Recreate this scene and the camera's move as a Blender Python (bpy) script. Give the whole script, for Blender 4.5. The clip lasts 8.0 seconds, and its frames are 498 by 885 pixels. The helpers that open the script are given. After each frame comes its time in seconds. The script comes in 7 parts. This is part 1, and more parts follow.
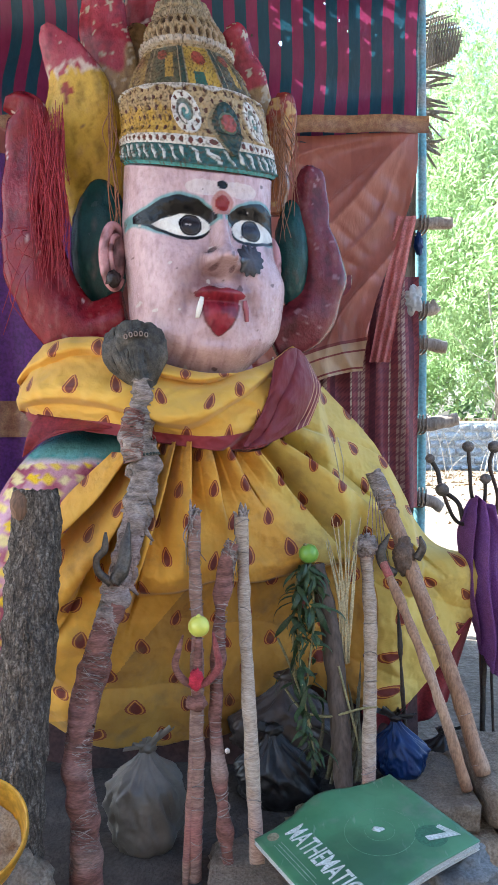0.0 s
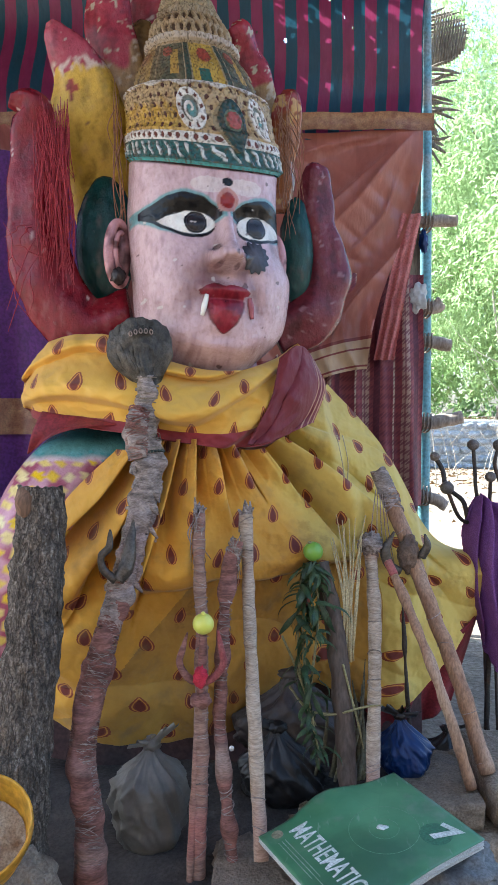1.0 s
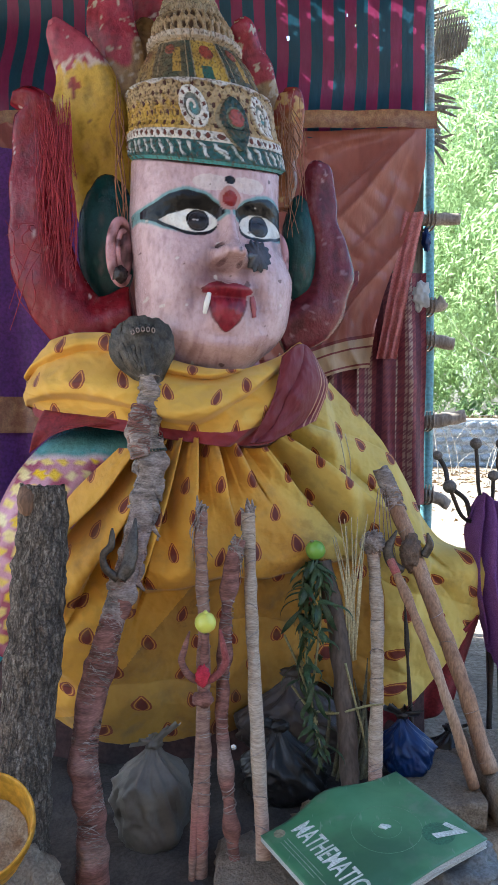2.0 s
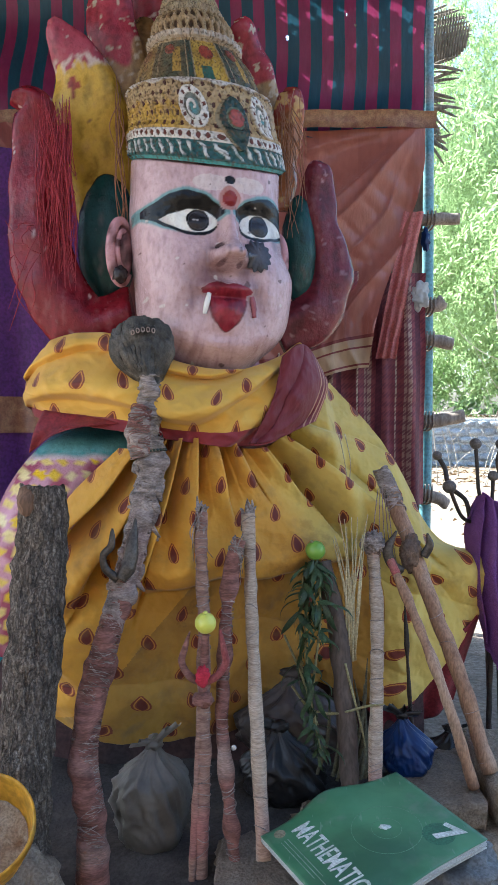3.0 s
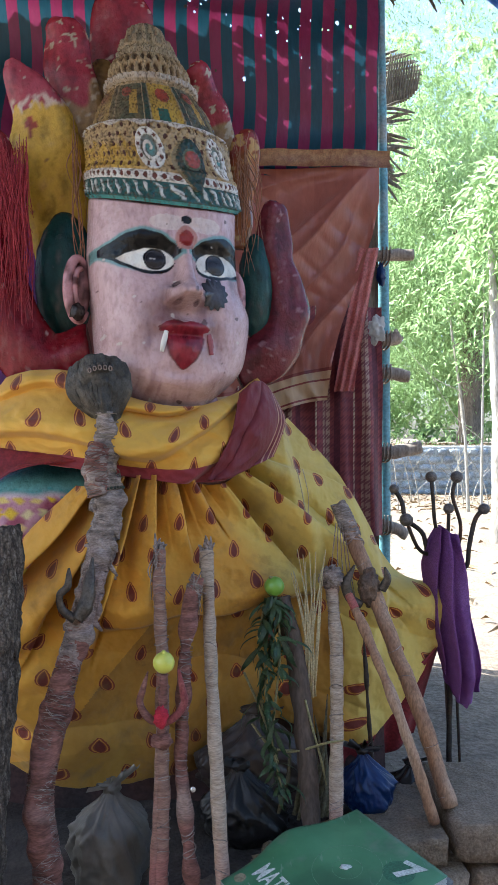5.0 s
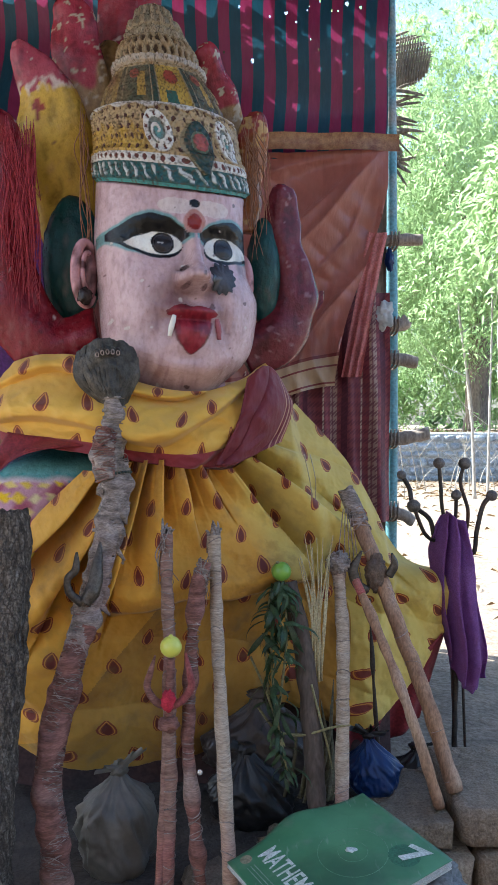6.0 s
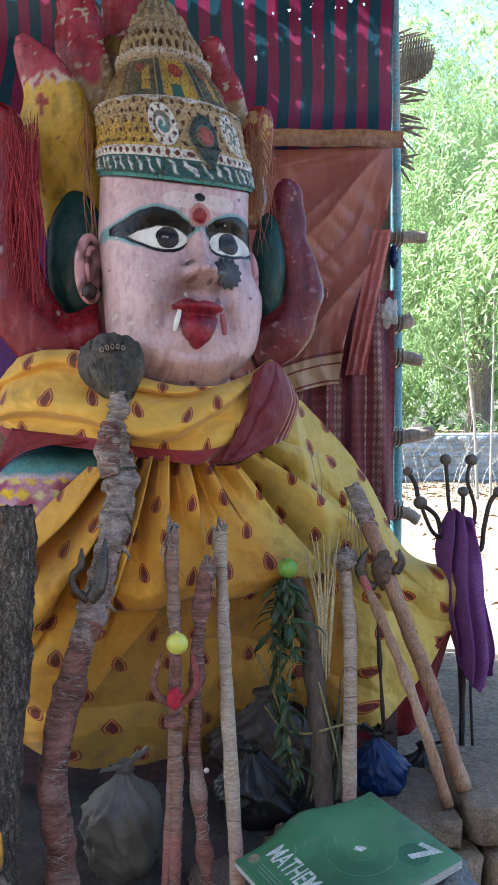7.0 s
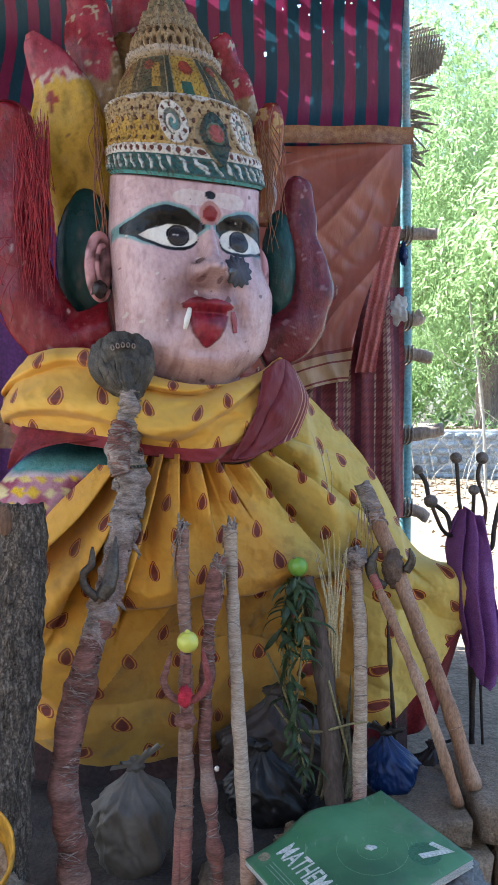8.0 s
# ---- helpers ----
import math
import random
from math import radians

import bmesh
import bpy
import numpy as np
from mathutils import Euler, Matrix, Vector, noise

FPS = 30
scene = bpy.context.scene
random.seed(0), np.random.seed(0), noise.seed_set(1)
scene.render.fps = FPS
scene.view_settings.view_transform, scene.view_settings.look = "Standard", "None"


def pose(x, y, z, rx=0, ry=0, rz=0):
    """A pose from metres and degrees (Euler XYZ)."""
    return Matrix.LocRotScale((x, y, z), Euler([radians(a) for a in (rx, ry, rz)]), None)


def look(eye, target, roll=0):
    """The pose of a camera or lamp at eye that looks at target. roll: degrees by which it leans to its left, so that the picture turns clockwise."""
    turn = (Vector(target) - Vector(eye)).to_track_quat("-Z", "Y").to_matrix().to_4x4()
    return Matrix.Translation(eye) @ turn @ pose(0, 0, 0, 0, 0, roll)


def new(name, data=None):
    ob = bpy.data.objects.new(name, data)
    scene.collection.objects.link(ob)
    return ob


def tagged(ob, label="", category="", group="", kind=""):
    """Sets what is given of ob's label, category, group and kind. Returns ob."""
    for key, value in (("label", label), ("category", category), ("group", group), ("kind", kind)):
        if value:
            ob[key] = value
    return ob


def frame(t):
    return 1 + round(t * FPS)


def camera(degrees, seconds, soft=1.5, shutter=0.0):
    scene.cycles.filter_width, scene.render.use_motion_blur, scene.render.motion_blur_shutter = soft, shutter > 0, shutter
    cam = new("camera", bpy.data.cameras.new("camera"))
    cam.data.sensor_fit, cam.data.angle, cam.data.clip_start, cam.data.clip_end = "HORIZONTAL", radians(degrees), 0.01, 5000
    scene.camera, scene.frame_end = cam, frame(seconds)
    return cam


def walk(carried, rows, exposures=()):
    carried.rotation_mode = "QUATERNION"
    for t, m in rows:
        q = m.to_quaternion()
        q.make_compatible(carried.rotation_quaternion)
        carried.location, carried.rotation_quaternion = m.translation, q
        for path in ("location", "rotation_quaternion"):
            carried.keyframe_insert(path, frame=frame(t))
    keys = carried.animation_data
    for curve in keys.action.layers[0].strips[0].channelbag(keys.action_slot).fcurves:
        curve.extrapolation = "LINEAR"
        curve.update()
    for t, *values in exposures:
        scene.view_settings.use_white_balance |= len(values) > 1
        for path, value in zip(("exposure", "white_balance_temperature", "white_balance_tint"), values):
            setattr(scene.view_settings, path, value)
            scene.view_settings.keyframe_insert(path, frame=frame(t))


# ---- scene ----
cam = camera(35.5, 8.0, soft=0.9)
# seconds, x, y, z, yaw, pitch, roll
PATH = [
    (0.0, 0.0, 0.0, 0.75, 0.0, -2.0, 0.0),
    (0.5, -0.002, 0.0018, 0.7494, 0.17, -2.11, -0.03),
    (1.0, -0.0025, 0.0014, 0.7496, 0.25, -2.16, -0.11),
    (1.5, -0.0025, 0.003, 0.749, 0.42, -2.2, -0.13),
    (3.0, -0.0055, 0.0044, 0.7513, 0.30, -2.32, -0.15),
    (3.5, -0.0188, 0.0054, 0.7581, -0.48, -1.73, -0.06),
    (3.8, -0.0017, -0.0067, 0.7735, -0.61, 0.25, 0.42),
    (4.0, 0.024, -0.0199, 0.7858, -0.81, 1.83, 0.9),
    (4.2, 0.0165, -0.0192, 0.783, -1.80, 2.87, 0.76),
    (4.5, 0.0129, -0.0186, 0.7784, -2.27, 2.17, 0.56),
    (4.7, 0.007, -0.0037, 0.7669, -2.49, 1.01, 0.33),
    (6.0, 0.001, 0.0011, 0.7646, -1.99, -1.26, 0.02),
    (6.5, 0.0, 0.0102, 0.753, -1.91, -1.07, 0.13),
    (7.0, -0.0072, 0.0126, 0.753, -1.9, -1.12, 0.11),
    (7.5, -0.0081, 0.0151, 0.7524, -1.55, -1.33, 0.11),
    (8.0, -0.0117, 0.0143, 0.7569, -1.33, -1.4, 0.08),
]
walk(cam, [(t, pose(x, y, z, 90 + pitch, roll, yaw)) for t, x, y, z, yaw, pitch, roll in PATH], exposures=[(0.0, 3.03, 5700, 5), (1.0, 2.83, 5700, 5), (3.0, 2.66, 5700, 5), (4.0, 2.59, 5700, 5), (4.5, 2.39, 5700, 5), (6.0, 2.43, 5700, 5), (8.0, 2.63, 5700, 5)])

# ---- light: open shade under the awning, bright day outside ----
world = bpy.data.worlds.new("day")
scene.world = world
world.use_nodes = True
wn = world.node_tree.nodes
sky = wn.new("ShaderNodeTexSky")
sky.sky_type, sky.sun_disc = "NISHITA", False
sky.sun_elevation, sky.sun_rotation = radians(50), radians(-66)
sky.air_density, sky.dust_density = 1.0, 3.0
wn["Background"].inputs["Strength"].default_value = 0.095
world.node_tree.links.new(sky.outputs["Color"], wn["Background"].inputs["Color"])
sun = new("sun", bpy.data.lights.new("sun", "SUN"))
sun.data.energy, sun.data.angle, sun.data.color = 4.2, radians(0.5), (1.0, 0.95, 0.86)
SUN_DIR = Vector((math.sin(radians(-66)) * math.cos(radians(50)), math.cos(radians(-66)) * math.cos(radians(50)), math.sin(radians(50))))
sun.matrix_world = look(tuple(SUN_DIR * 30), (0, 0, 0))


# ---- node helpers ----
def material(name):
    m = bpy.data.materials.new(name)
    m.use_nodes = True
    return m, m.node_tree.nodes, m.node_tree.links, m.node_tree.nodes["Principled BSDF"]


def link_in(links, socket, value):
    if hasattr(value, "is_output"):
        links.new(value, socket)
    else:
        socket.default_value = value


def calc(nodes, links, op, a, b=0.0, c=0.0, clamp=False):
    n = nodes.new("ShaderNodeMath")
    n.operation, n.use_clamp = op, clamp
    for i, v in enumerate((a, b, c)):
        link_in(links, n.inputs[i], v)
    return n.outputs[0]


def blend(nodes, links, fac, a, b, mode="MIX"):
    n = nodes.new("ShaderNodeMix")
    n.data_type, n.blend_type = "RGBA", mode
    link_in(links, n.inputs[0], fac)
    link_in(links, n.inputs[6], a if hasattr(a, "is_output") else (*a, 1))
    link_in(links, n.inputs[7], b if hasattr(b, "is_output") else (*b, 1))
    return n.outputs[2]


def grain(nodes, links, scale, detail=4.0, stretch=(1, 1, 1), coord="Object", rough=0.55):
    tc = nodes.new("ShaderNodeTexCoord")
    mp = nodes.new("ShaderNodeMapping")
    mp.inputs["Scale"].default_value = stretch
    n = nodes.new("ShaderNodeTexNoise")
    n.inputs["Scale"].default_value, n.inputs["Detail"].default_value, n.inputs["Roughness"].default_value = scale, detail, rough
    links.new(tc.outputs[coord], mp.inputs[0])
    links.new(mp.outputs[0], n.inputs["Vector"])
    return n.outputs["Fac"]


def ramp(nodes, links, fac, lo, hi):
    n = nodes.new("ShaderNodeMapRange")
    n.inputs["From Min"].default_value, n.inputs["From Max"].default_value = lo, hi
    n.clamp = True
    links.new(fac, n.inputs["Value"])
    return n.outputs["Result"]


def bump(nodes, links, bsdf, height, distance, strength=1.0):
    n = nodes.new("ShaderNodeBump")
    n.inputs["Distance"].default_value, n.inputs["Strength"].default_value = distance, strength
    links.new(height, n.inputs["Height"])
    links.new(n.outputs[0], bsdf.inputs["Normal"])


def surf(name, c1, c2, scale=20, rough=0.7, relief=0.002, stain=None, stain_scale=4, stretch=(1, 1, 1), metal=0.0, per_piece=0.0, see_through=0.0):
    """Two colours mixed by grain, a broad stain, relief; per_piece varies pieces a little."""
    m, nodes, links, b = material(name)
    g = grain(nodes, links, scale, 6, stretch)
    col = blend(nodes, links, ramp(nodes, links, g, 0.34, 0.66), c1, c2)
    big = grain(nodes, links, stain_scale, 3, stretch)
    if stain:
        col = blend(nodes, links, ramp(nodes, links, big, 0.52, 0.72), col, stain)
    micro = grain(nodes, links, scale * 5, 3, stretch)
    col = blend(nodes, links, ramp(nodes, links, micro, 0.36, 0.62), blend(nodes, links, 1.0, col, (0.62, 0.60, 0.58), "MULTIPLY"), col)
    if per_piece:
        info = nodes.new("ShaderNodeObjectInfo")
        v = calc(nodes, links, "MULTIPLY_ADD", info.outputs["Random"], per_piece * 2, 1 - per_piece)
        hsv = nodes.new("ShaderNodeHueSaturation")
        links.new(v, hsv.inputs["Value"])
        links.new(col, hsv.inputs["Color"])
        col = hsv.outputs[0]
    links.new(col, b.inputs["Base Color"])
    b.inputs["Metallic"].default_value = metal
    links.new(calc(nodes, links, "MULTIPLY_ADD", g, 0.3, rough - 0.15, clamp=True), b.inputs["Roughness"])
    if relief:
        bump(nodes, links, b, calc(nodes, links, "MULTIPLY_ADD", micro, 0.25, calc(nodes, links, "MULTIPLY_ADD", big, 0.6, g)), relief)
    if see_through:
        thin(m, col, see_through)
    return m


def thin(m, col, amount):
    """Lets part of the light through, as thin cloth and leaves do."""
    nodes, links = m.node_tree.nodes, m.node_tree.links
    tr = nodes.new("ShaderNodeBsdfTranslucent")
    link_in(links, tr.inputs["Color"], col if hasattr(col, "is_output") else (*col, 1))
    mx = nodes.new("ShaderNodeMixShader")
    mx.inputs[0].default_value = amount
    links.new(nodes["Principled BSDF"].outputs[0], mx.inputs[1])
    links.new(tr.outputs[0], mx.inputs[2])
    links.new(mx.outputs[0], nodes["Material Output"].inputs["Surface"])


# ---- mesh helpers ----
def mesh_of(name, verts, faces, uvs=None, smooth=True):
    me = bpy.data.meshes.new(name)
    me.from_pydata([tuple(v) for v in verts], [], [tuple(f) for f in faces])
    if uvs is not None:
        layer = me.uv_layers.new(name="UVMap")
        idx = np.zeros(len(me.loops), dtype=np.int32)
        me.loops.foreach_get("vertex_index", idx)
        layer.data.foreach_set("uv", np.asarray(uvs, dtype=np.float32)[idx].ravel())
    me.polygons.foreach_set("use_smooth", [smooth] * len(me.polygons))
    me.update()
    return me


def mesh_bm(name, bm, smooth=True):
    me = bpy.data.meshes.new(name)
    bmesh.ops.recalc_face_normals(bm, faces=bm.faces[:])
    bm.to_mesh(me)
    bm.free()
    me.polygons.foreach_set("use_smooth", [smooth] * len(me.polygons))
    return me


def thing(name, base, label, category, group="", kind=""):
    e = new(name)
    e.location = base
    e.empty_display_size = 0.05
    bpy.context.view_layer.update()
    return tagged(e, label, category, group, kind)


def part(name, data, mat, parent, label="", smooth=True):
    """One mesh object under a thing or under a part; data is a bmesh or a mesh in world places."""
    me = mesh_bm(name, data, smooth) if isinstance(data, bmesh.types.BMesh) else data
    if not me.materials:
        me.materials.append(mat)
    ob = new(name, me)
    if parent:
        ob.parent = parent
        ob.matrix_parent_inverse = parent.matrix_basis.inverted() if parent.parent is None else Matrix.Identity(4)
    return tagged(ob, label)


def whole(name, data, mat, label, category, group="", kind="", smooth=True):
    """A thing that is one mesh."""
    return tagged(part(name, data, mat, None, "", smooth), label, category, group, kind)


def spline(points, n):
    """n points evenly along a Catmull-Rom curve through tuples of any length."""
    p = np.array(points, dtype=float)
    p = np.vstack([2 * p[0] - p[1], p, 2 * p[-1] - p[-2]])
    out = []
    for s in np.linspace(0, len(p) - 3 - 1e-6, n):
        i = int(s)
        t = s - i
        a, b, c, d = p[i:i + 4]
        out.append(0.5 * (2 * b + (c - a) * t + (2 * a - 5 * b + 4 * c - d) * t * t + (3 * b - a - 3 * c + d) * t ** 3))
    return np.array(out)


def sweep(path, radii, segs=12, flat=1.0, wobble=0.0, freq=30.0, cap=True, seed=0.0, ridge=0, ridge_depth=0.0, twist=0.35):
    """Verts and faces of a tube along path; flat squeezes it in depth; wobble roughens it; ridge adds long grooves."""
    path = np.array(path, dtype=float)
    n = len(path)
    tang = np.gradient(path, axis=0)
    verts, faces = [], []
    side = np.array([1.0, 0.0, 0.0])
    for i in range(n):
        t = tang[i] / (np.linalg.norm(tang[i]) + 1e-9)
        if abs(t.dot(side)) > 0.9:
            side = np.array([0.0, 0.0, 1.0])
        u = side - t * t.dot(side)
        u /= np.linalg.norm(u)
        side = u
        v = np.cross(t, u)
        for k in range(segs):
            a = 2 * math.pi * k / segs
            r = radii[i]
            if ridge:
                r *= 1 + ridge_depth * math.sin(a * ridge + 2.5 * math.sin(i * twist + seed))
            d = u * math.cos(a) + v * math.sin(a) * flat
            q = path[i] + d * r
            if wobble:
                q = q + d * wobble * noise.noise(Vector(q * freq) + Vector((seed, 0, 0)))
            verts.append(q)
    for i in range(n - 1):
        for k in range(segs):
            a, b = i * segs + k, i * segs + (k + 1) % segs
            faces.append((a, b, b + segs, a + segs))
    if cap:
        faces.append(tuple(range(segs - 1, -1, -1)))
        faces.append(tuple(range((n - 1) * segs, n * segs)))
    return verts, faces


def tube(name, points, radii, n=24, **kw):
    """A mesh swept along a smooth curve; radii are given at the same points."""
    rows = spline([(*p, r) for p, r in zip(points, radii)], n)
    return mesh_of(name, *sweep(rows[:, :3], np.maximum(rows[:, 3], 1e-4), **kw))


def sheet(name, fn, nu, nv, uv=None, smooth=True):
    """A grid mesh of fn(s, t) for s, t in 0..1; uv(s, t, p) gives its cloth measure in metres."""
    verts, uvs, faces = [], [], []
    for j in range(nv + 1):
        for i in range(nu + 1):
            p = fn(i / nu, j / nv)
            verts.append(p)
            uvs.append(uv(i / nu, j / nv, p) if uv else (i / nu, j / nv))
    for j in range(nv):
        for i in range(nu):
            a = j * (nu + 1) + i
            faces.append((a, a + 1, a + nu + 2, a + nu + 1))
    return mesh_of(name, verts, faces, uvs, smooth)


def solid(ob, thickness):
    md = ob.modifiers.new("thickness", "SOLIDIFY")
    md.thickness, md.offset = thickness, 0
    return ob


def lump(name, centre, size, subdiv=3, rough=0.0, freq=6.0, seed=0.0, flat_base=None, power=2.0):
    """An uneven rounded mass (stone, bag, fruit); power above 2 makes it blockier."""
    bm = bmesh.new()
    bmesh.ops.create_icosphere(bm, subdivisions=subdiv, radius=1.0)
    c = Vector(centre)
    for v in bm.verts:
        d = v.co.normalized()
        k = 1.0 / (abs(d.x) ** power + abs(d.y) ** power + abs(d.z) ** power) ** (1 / power)
        q = Vector((d.x * k * size[0], d.y * k * size[1], d.z * k * size[2]))
        q *= 1 + rough * noise.noise(q * freq / max(size) + Vector((seed, seed, 0)))
        if flat_base is not None and q.z < flat_base * size[2]:
            q.z = flat_base * size[2]
        v.co = c + q
    return bm


def joined(name, pieces, smooth=True):
    """One mesh out of several (verts, faces) lists."""
    verts, faces = [], []
    for vs, fs in pieces:
        o = len(verts)
        verts += [tuple(v) for v in vs]
        faces += [tuple(i + o for i in f) for f in fs]
    return mesh_of(name, verts, faces, None, smooth)


def smoothstep(lo, hi, x):
    t = min(1.0, max(0.0, (x - lo) / (hi - lo)))
    return t * t * (3 - 2 * t)


# ---- materials of the setting ----
soil = surf("dry_soil", (0.20, 0.155, 0.112), (0.29, 0.23, 0.17), 14, 0.95, 0.02, (0.16, 0.12, 0.085), 1.3)
kerb_stone = surf("kerb_stone", (0.22, 0.165, 0.115), (0.32, 0.25, 0.18), 45, 0.9, 0.012, (0.20, 0.16, 0.12), 9, per_piece=0.15)
rubble = surf("rubble_stone", (0.33, 0.37, 0.42), (0.45, 0.50, 0.55), 7, 0.85, 0.02, (0.27, 0.31, 0.35), 2, per_piece=0.2)
mortar = surf("mortar", (0.36, 0.38, 0.39), (0.48, 0.49, 0.49), 8, 0.95, 0.01)


# ---- ground: one sheet, a low terrace, a raised bank beyond the stone wall ----
def ground_height(x, y):
    step = 0.30 * smoothstep(0.20, 0.30, x)
    h = -0.5 + 0.5 * smoothstep(1.06 + step, 1.14 + step, y)
    h += 0.66 * smoothstep(10.75, 10.95, y)
    h += 0.02 * noise.noise(Vector((x * 1.3, y * 1.3, 0))) * smoothstep(1.8, 3.0, y)
    h += 0.008 * noise.noise(Vector((x * 7, y * 7, 3))) * smoothstep(1.6, 2.2, y)
    return h


def ground_mesh():
    xs = np.unique(np.concatenate([np.linspace(-900, -12, 8), np.linspace(-12, -1, 14), np.linspace(-1, 5, 110), np.linspace(5, 14, 16), np.linspace(14, 900, 8)]))
    ys = np.unique(np.concatenate([np.linspace(-900, -3, 8), np.linspace(-3, 1.03, 10), np.linspace(1.03, 1.5, 26), np.linspace(1.5, 5, 64), np.linspace(5, 10.6, 30), np.linspace(10.6, 11.1, 8), np.linspace(11.1, 30, 14), np.linspace(30, 1500, 10)]))
    verts = [(x, y, ground_height(x, y)) for y in ys for x in xs]
    nx = len(xs)
    faces = [(j * nx + i, j * nx + i + 1, (j + 1) * nx + i + 1, (j + 1) * nx + i) for j in range(len(ys) - 1) for i in range(nx - 1)]
    return mesh_of("ground", verts, faces)


whole("ground", ground_mesh(), soil, "dry trodden sandy soil of a shaded yard", "ground", kind="structure")


# ---- cloth of the booth ----
def banded_cloth(name, stops, width, rough=0.75, see=0.25, fine=400, sheen=0.0, dash=0.0, mottle=1.0):
    """Cloth striped along u: stops are (share of the width, colour); dash breaks the stripes into woven figures."""
    m, nodes, links, b = material(name)
    uv = nodes.new("ShaderNodeUVMap")
    sep = nodes.new("ShaderNodeSeparateXYZ")
    links.new(uv.outputs[0], sep.inputs[0])
    f = calc(nodes, links, "FRACT", calc(nodes, links, "DIVIDE", sep.outputs[0], width))
    cr = nodes.new("ShaderNodeValToRGB")
    cr.color_ramp.interpolation = "CONSTANT"
    els = cr.color_ramp.elements
    els[0].position, els[0].color = stops[0][0], (*stops[0][1], 1)
    els[1].position, els[1].color = stops[1][0], (*stops[1][1], 1)
    for pos, c in stops[2:]:
        e = els.new(pos)
        e.color = (*c, 1)
    links.new(f, cr.inputs[0])
    g = grain(nodes, links, 60, 5, (1, 1, 0.25))
    big = grain(nodes, links, 5, 4)
    col = blend(nodes, links, calc(nodes, links, "MULTIPLY", ramp(nodes, links, big, 0.4, 0.75), mottle), cr.outputs[0], (0.70, 0.66, 0.66), "MULTIPLY")
    col = blend(nodes, links, ramp(nodes, links, g, 0.4, 0.8), col, (0.8, 0.78, 0.78), "MULTIPLY")
    if dash:
        figure = calc(nodes, links, "ADD", calc(nodes, links, "SINE", calc(nodes, links, "MULTIPLY", sep.outputs[1], dash)), calc(nodes, links, "SINE", calc(nodes, links, "MULTIPLY", calc(nodes, links, "ADD", sep.outputs[0], sep.outputs[1]), dash * 2.3)))
        col = blend(nodes, links, calc(nodes, links, "MULTIPLY", calc(nodes, links, "GREATER_THAN", figure, 0.2), 0.75), col, (0.12, 0.02, 0.035))
    links.new(col, b.inputs["Base Color"])
    b.inputs["Roughness"].default_value = rough
    b.inputs["Sheen Weight"].default_value = sheen
    bump(nodes, links, b, calc(nodes, links, "ADD", g, big), 0.003)
    thin(m, col, see)
    return m


MAGENTA, TEAL = (0.28, 0.032, 0.105), (0.020, 0.080, 0.120)
stripe_tarp = banded_cloth("striped_tarp", [(0.0, TEAL), (0.50, MAGENTA)], 0.0745, 0.35, 0.38, mottle=0.6)
sari_brown = banded_cloth("red_brown_sari", [(0.0, (0.33, 0.105, 0.075)), (0.5, (0.36, 0.120, 0.086))], 0.25, 0.30, 0.12, sheen=0.2, mottle=0.4)
GOLD, WINE = (0.60, 0.47, 0.34), (0.25, 0.050, 0.060)
sari_wine = banded_cloth("wine_sari", [(0.0, WINE), (0.16, GOLD), (0.20, WINE), (0.36, (0.40, 0.25, 0.19)), (0.42, (0.24, 0.10, 0.09)), (0.46, (0.40, 0.25, 0.19)), (0.56, WINE), (0.66, (0.10, 0.015, 0.03)), (0.8, WINE)], 0.13, 0.6, 0.15, dash=210)
purple_cloth = surf("purple_curtain_cloth", (0.09, 0.018, 0.15), (0.13, 0.03, 0.20), 25, 0.7, 0.001, None, 4, see_through=0.2)
gold_border = surf("gold_woven_border", (0.36, 0.20, 0.09), (0.24, 0.10, 0.05), 60, 0.45, 0.001, (0.18, 0.06, 0.03), 14)
gold_pale = surf("pale_gold_border", (0.55, 0.40, 0.25), (0.40, 0.24, 0.13), 70, 0.4, 0.001, (0.30, 0.12, 0.07), 20)
blue_paint = surf("blue_pole_paint", (0.10, 0.28, 0.34), (0.16, 0.36, 0.42), 20, 0.5, 0.0015, (0.30, 0.32, 0.30), 7)
weathered = surf("weathered_wood", (0.30, 0.24, 0.19), (0.42, 0.36, 0.30), 30, 0.9, 0.003, (0.18, 0.14, 0.11), 8, (1, 1, 0.2))
dark_rope = surf("dark_rope", (0.20, 0.16, 0.125), (0.30, 0.25, 0.20), 90, 0.9, 0.002)
BACK = 2.5


def hang(x0, x1, z0, z1, y, waves, depth, seed, lean=0.0, crease=0.0):
    """A hanging cloth with soft vertical folds that fade towards the top."""
    def fn(s, t):
        x = x0 + (x1 - x0) * s
        z = z1 + (z0 - z1) * t
        f = math.sin(s * waves * 6.283 + seed + 1.5 * math.sin(t * 2 + seed)) * depth * (0.35 + 0.65 * t)
        f += depth * 1.3 * noise.noise(Vector((x * 4, z * 3, seed)))
        f += crease * (1 - 2 * abs(noise.noise(Vector((x * 22, z * 9, seed)))))
        return (x + lean * t, y + f, z)
    return fn


def striped(s, t):
    """The striped tarp: hangs behind, sags, then runs forward as the roof."""
    x = -1.6 + 2.145 * s
    z = 1.62 + 0.75 * t
    sag = 0.030 * math.sin(z * 11 + x * 2) + 0.02 * noise.noise(Vector((x * 3, z * 6, 1)))
    return (x + 0.005 * math.sin(z * 14 + x * 3) + 0.02 * (z - 1.8), BACK + 0.04 + sag + 0.05 * t, z)


TARP_HOLES = []


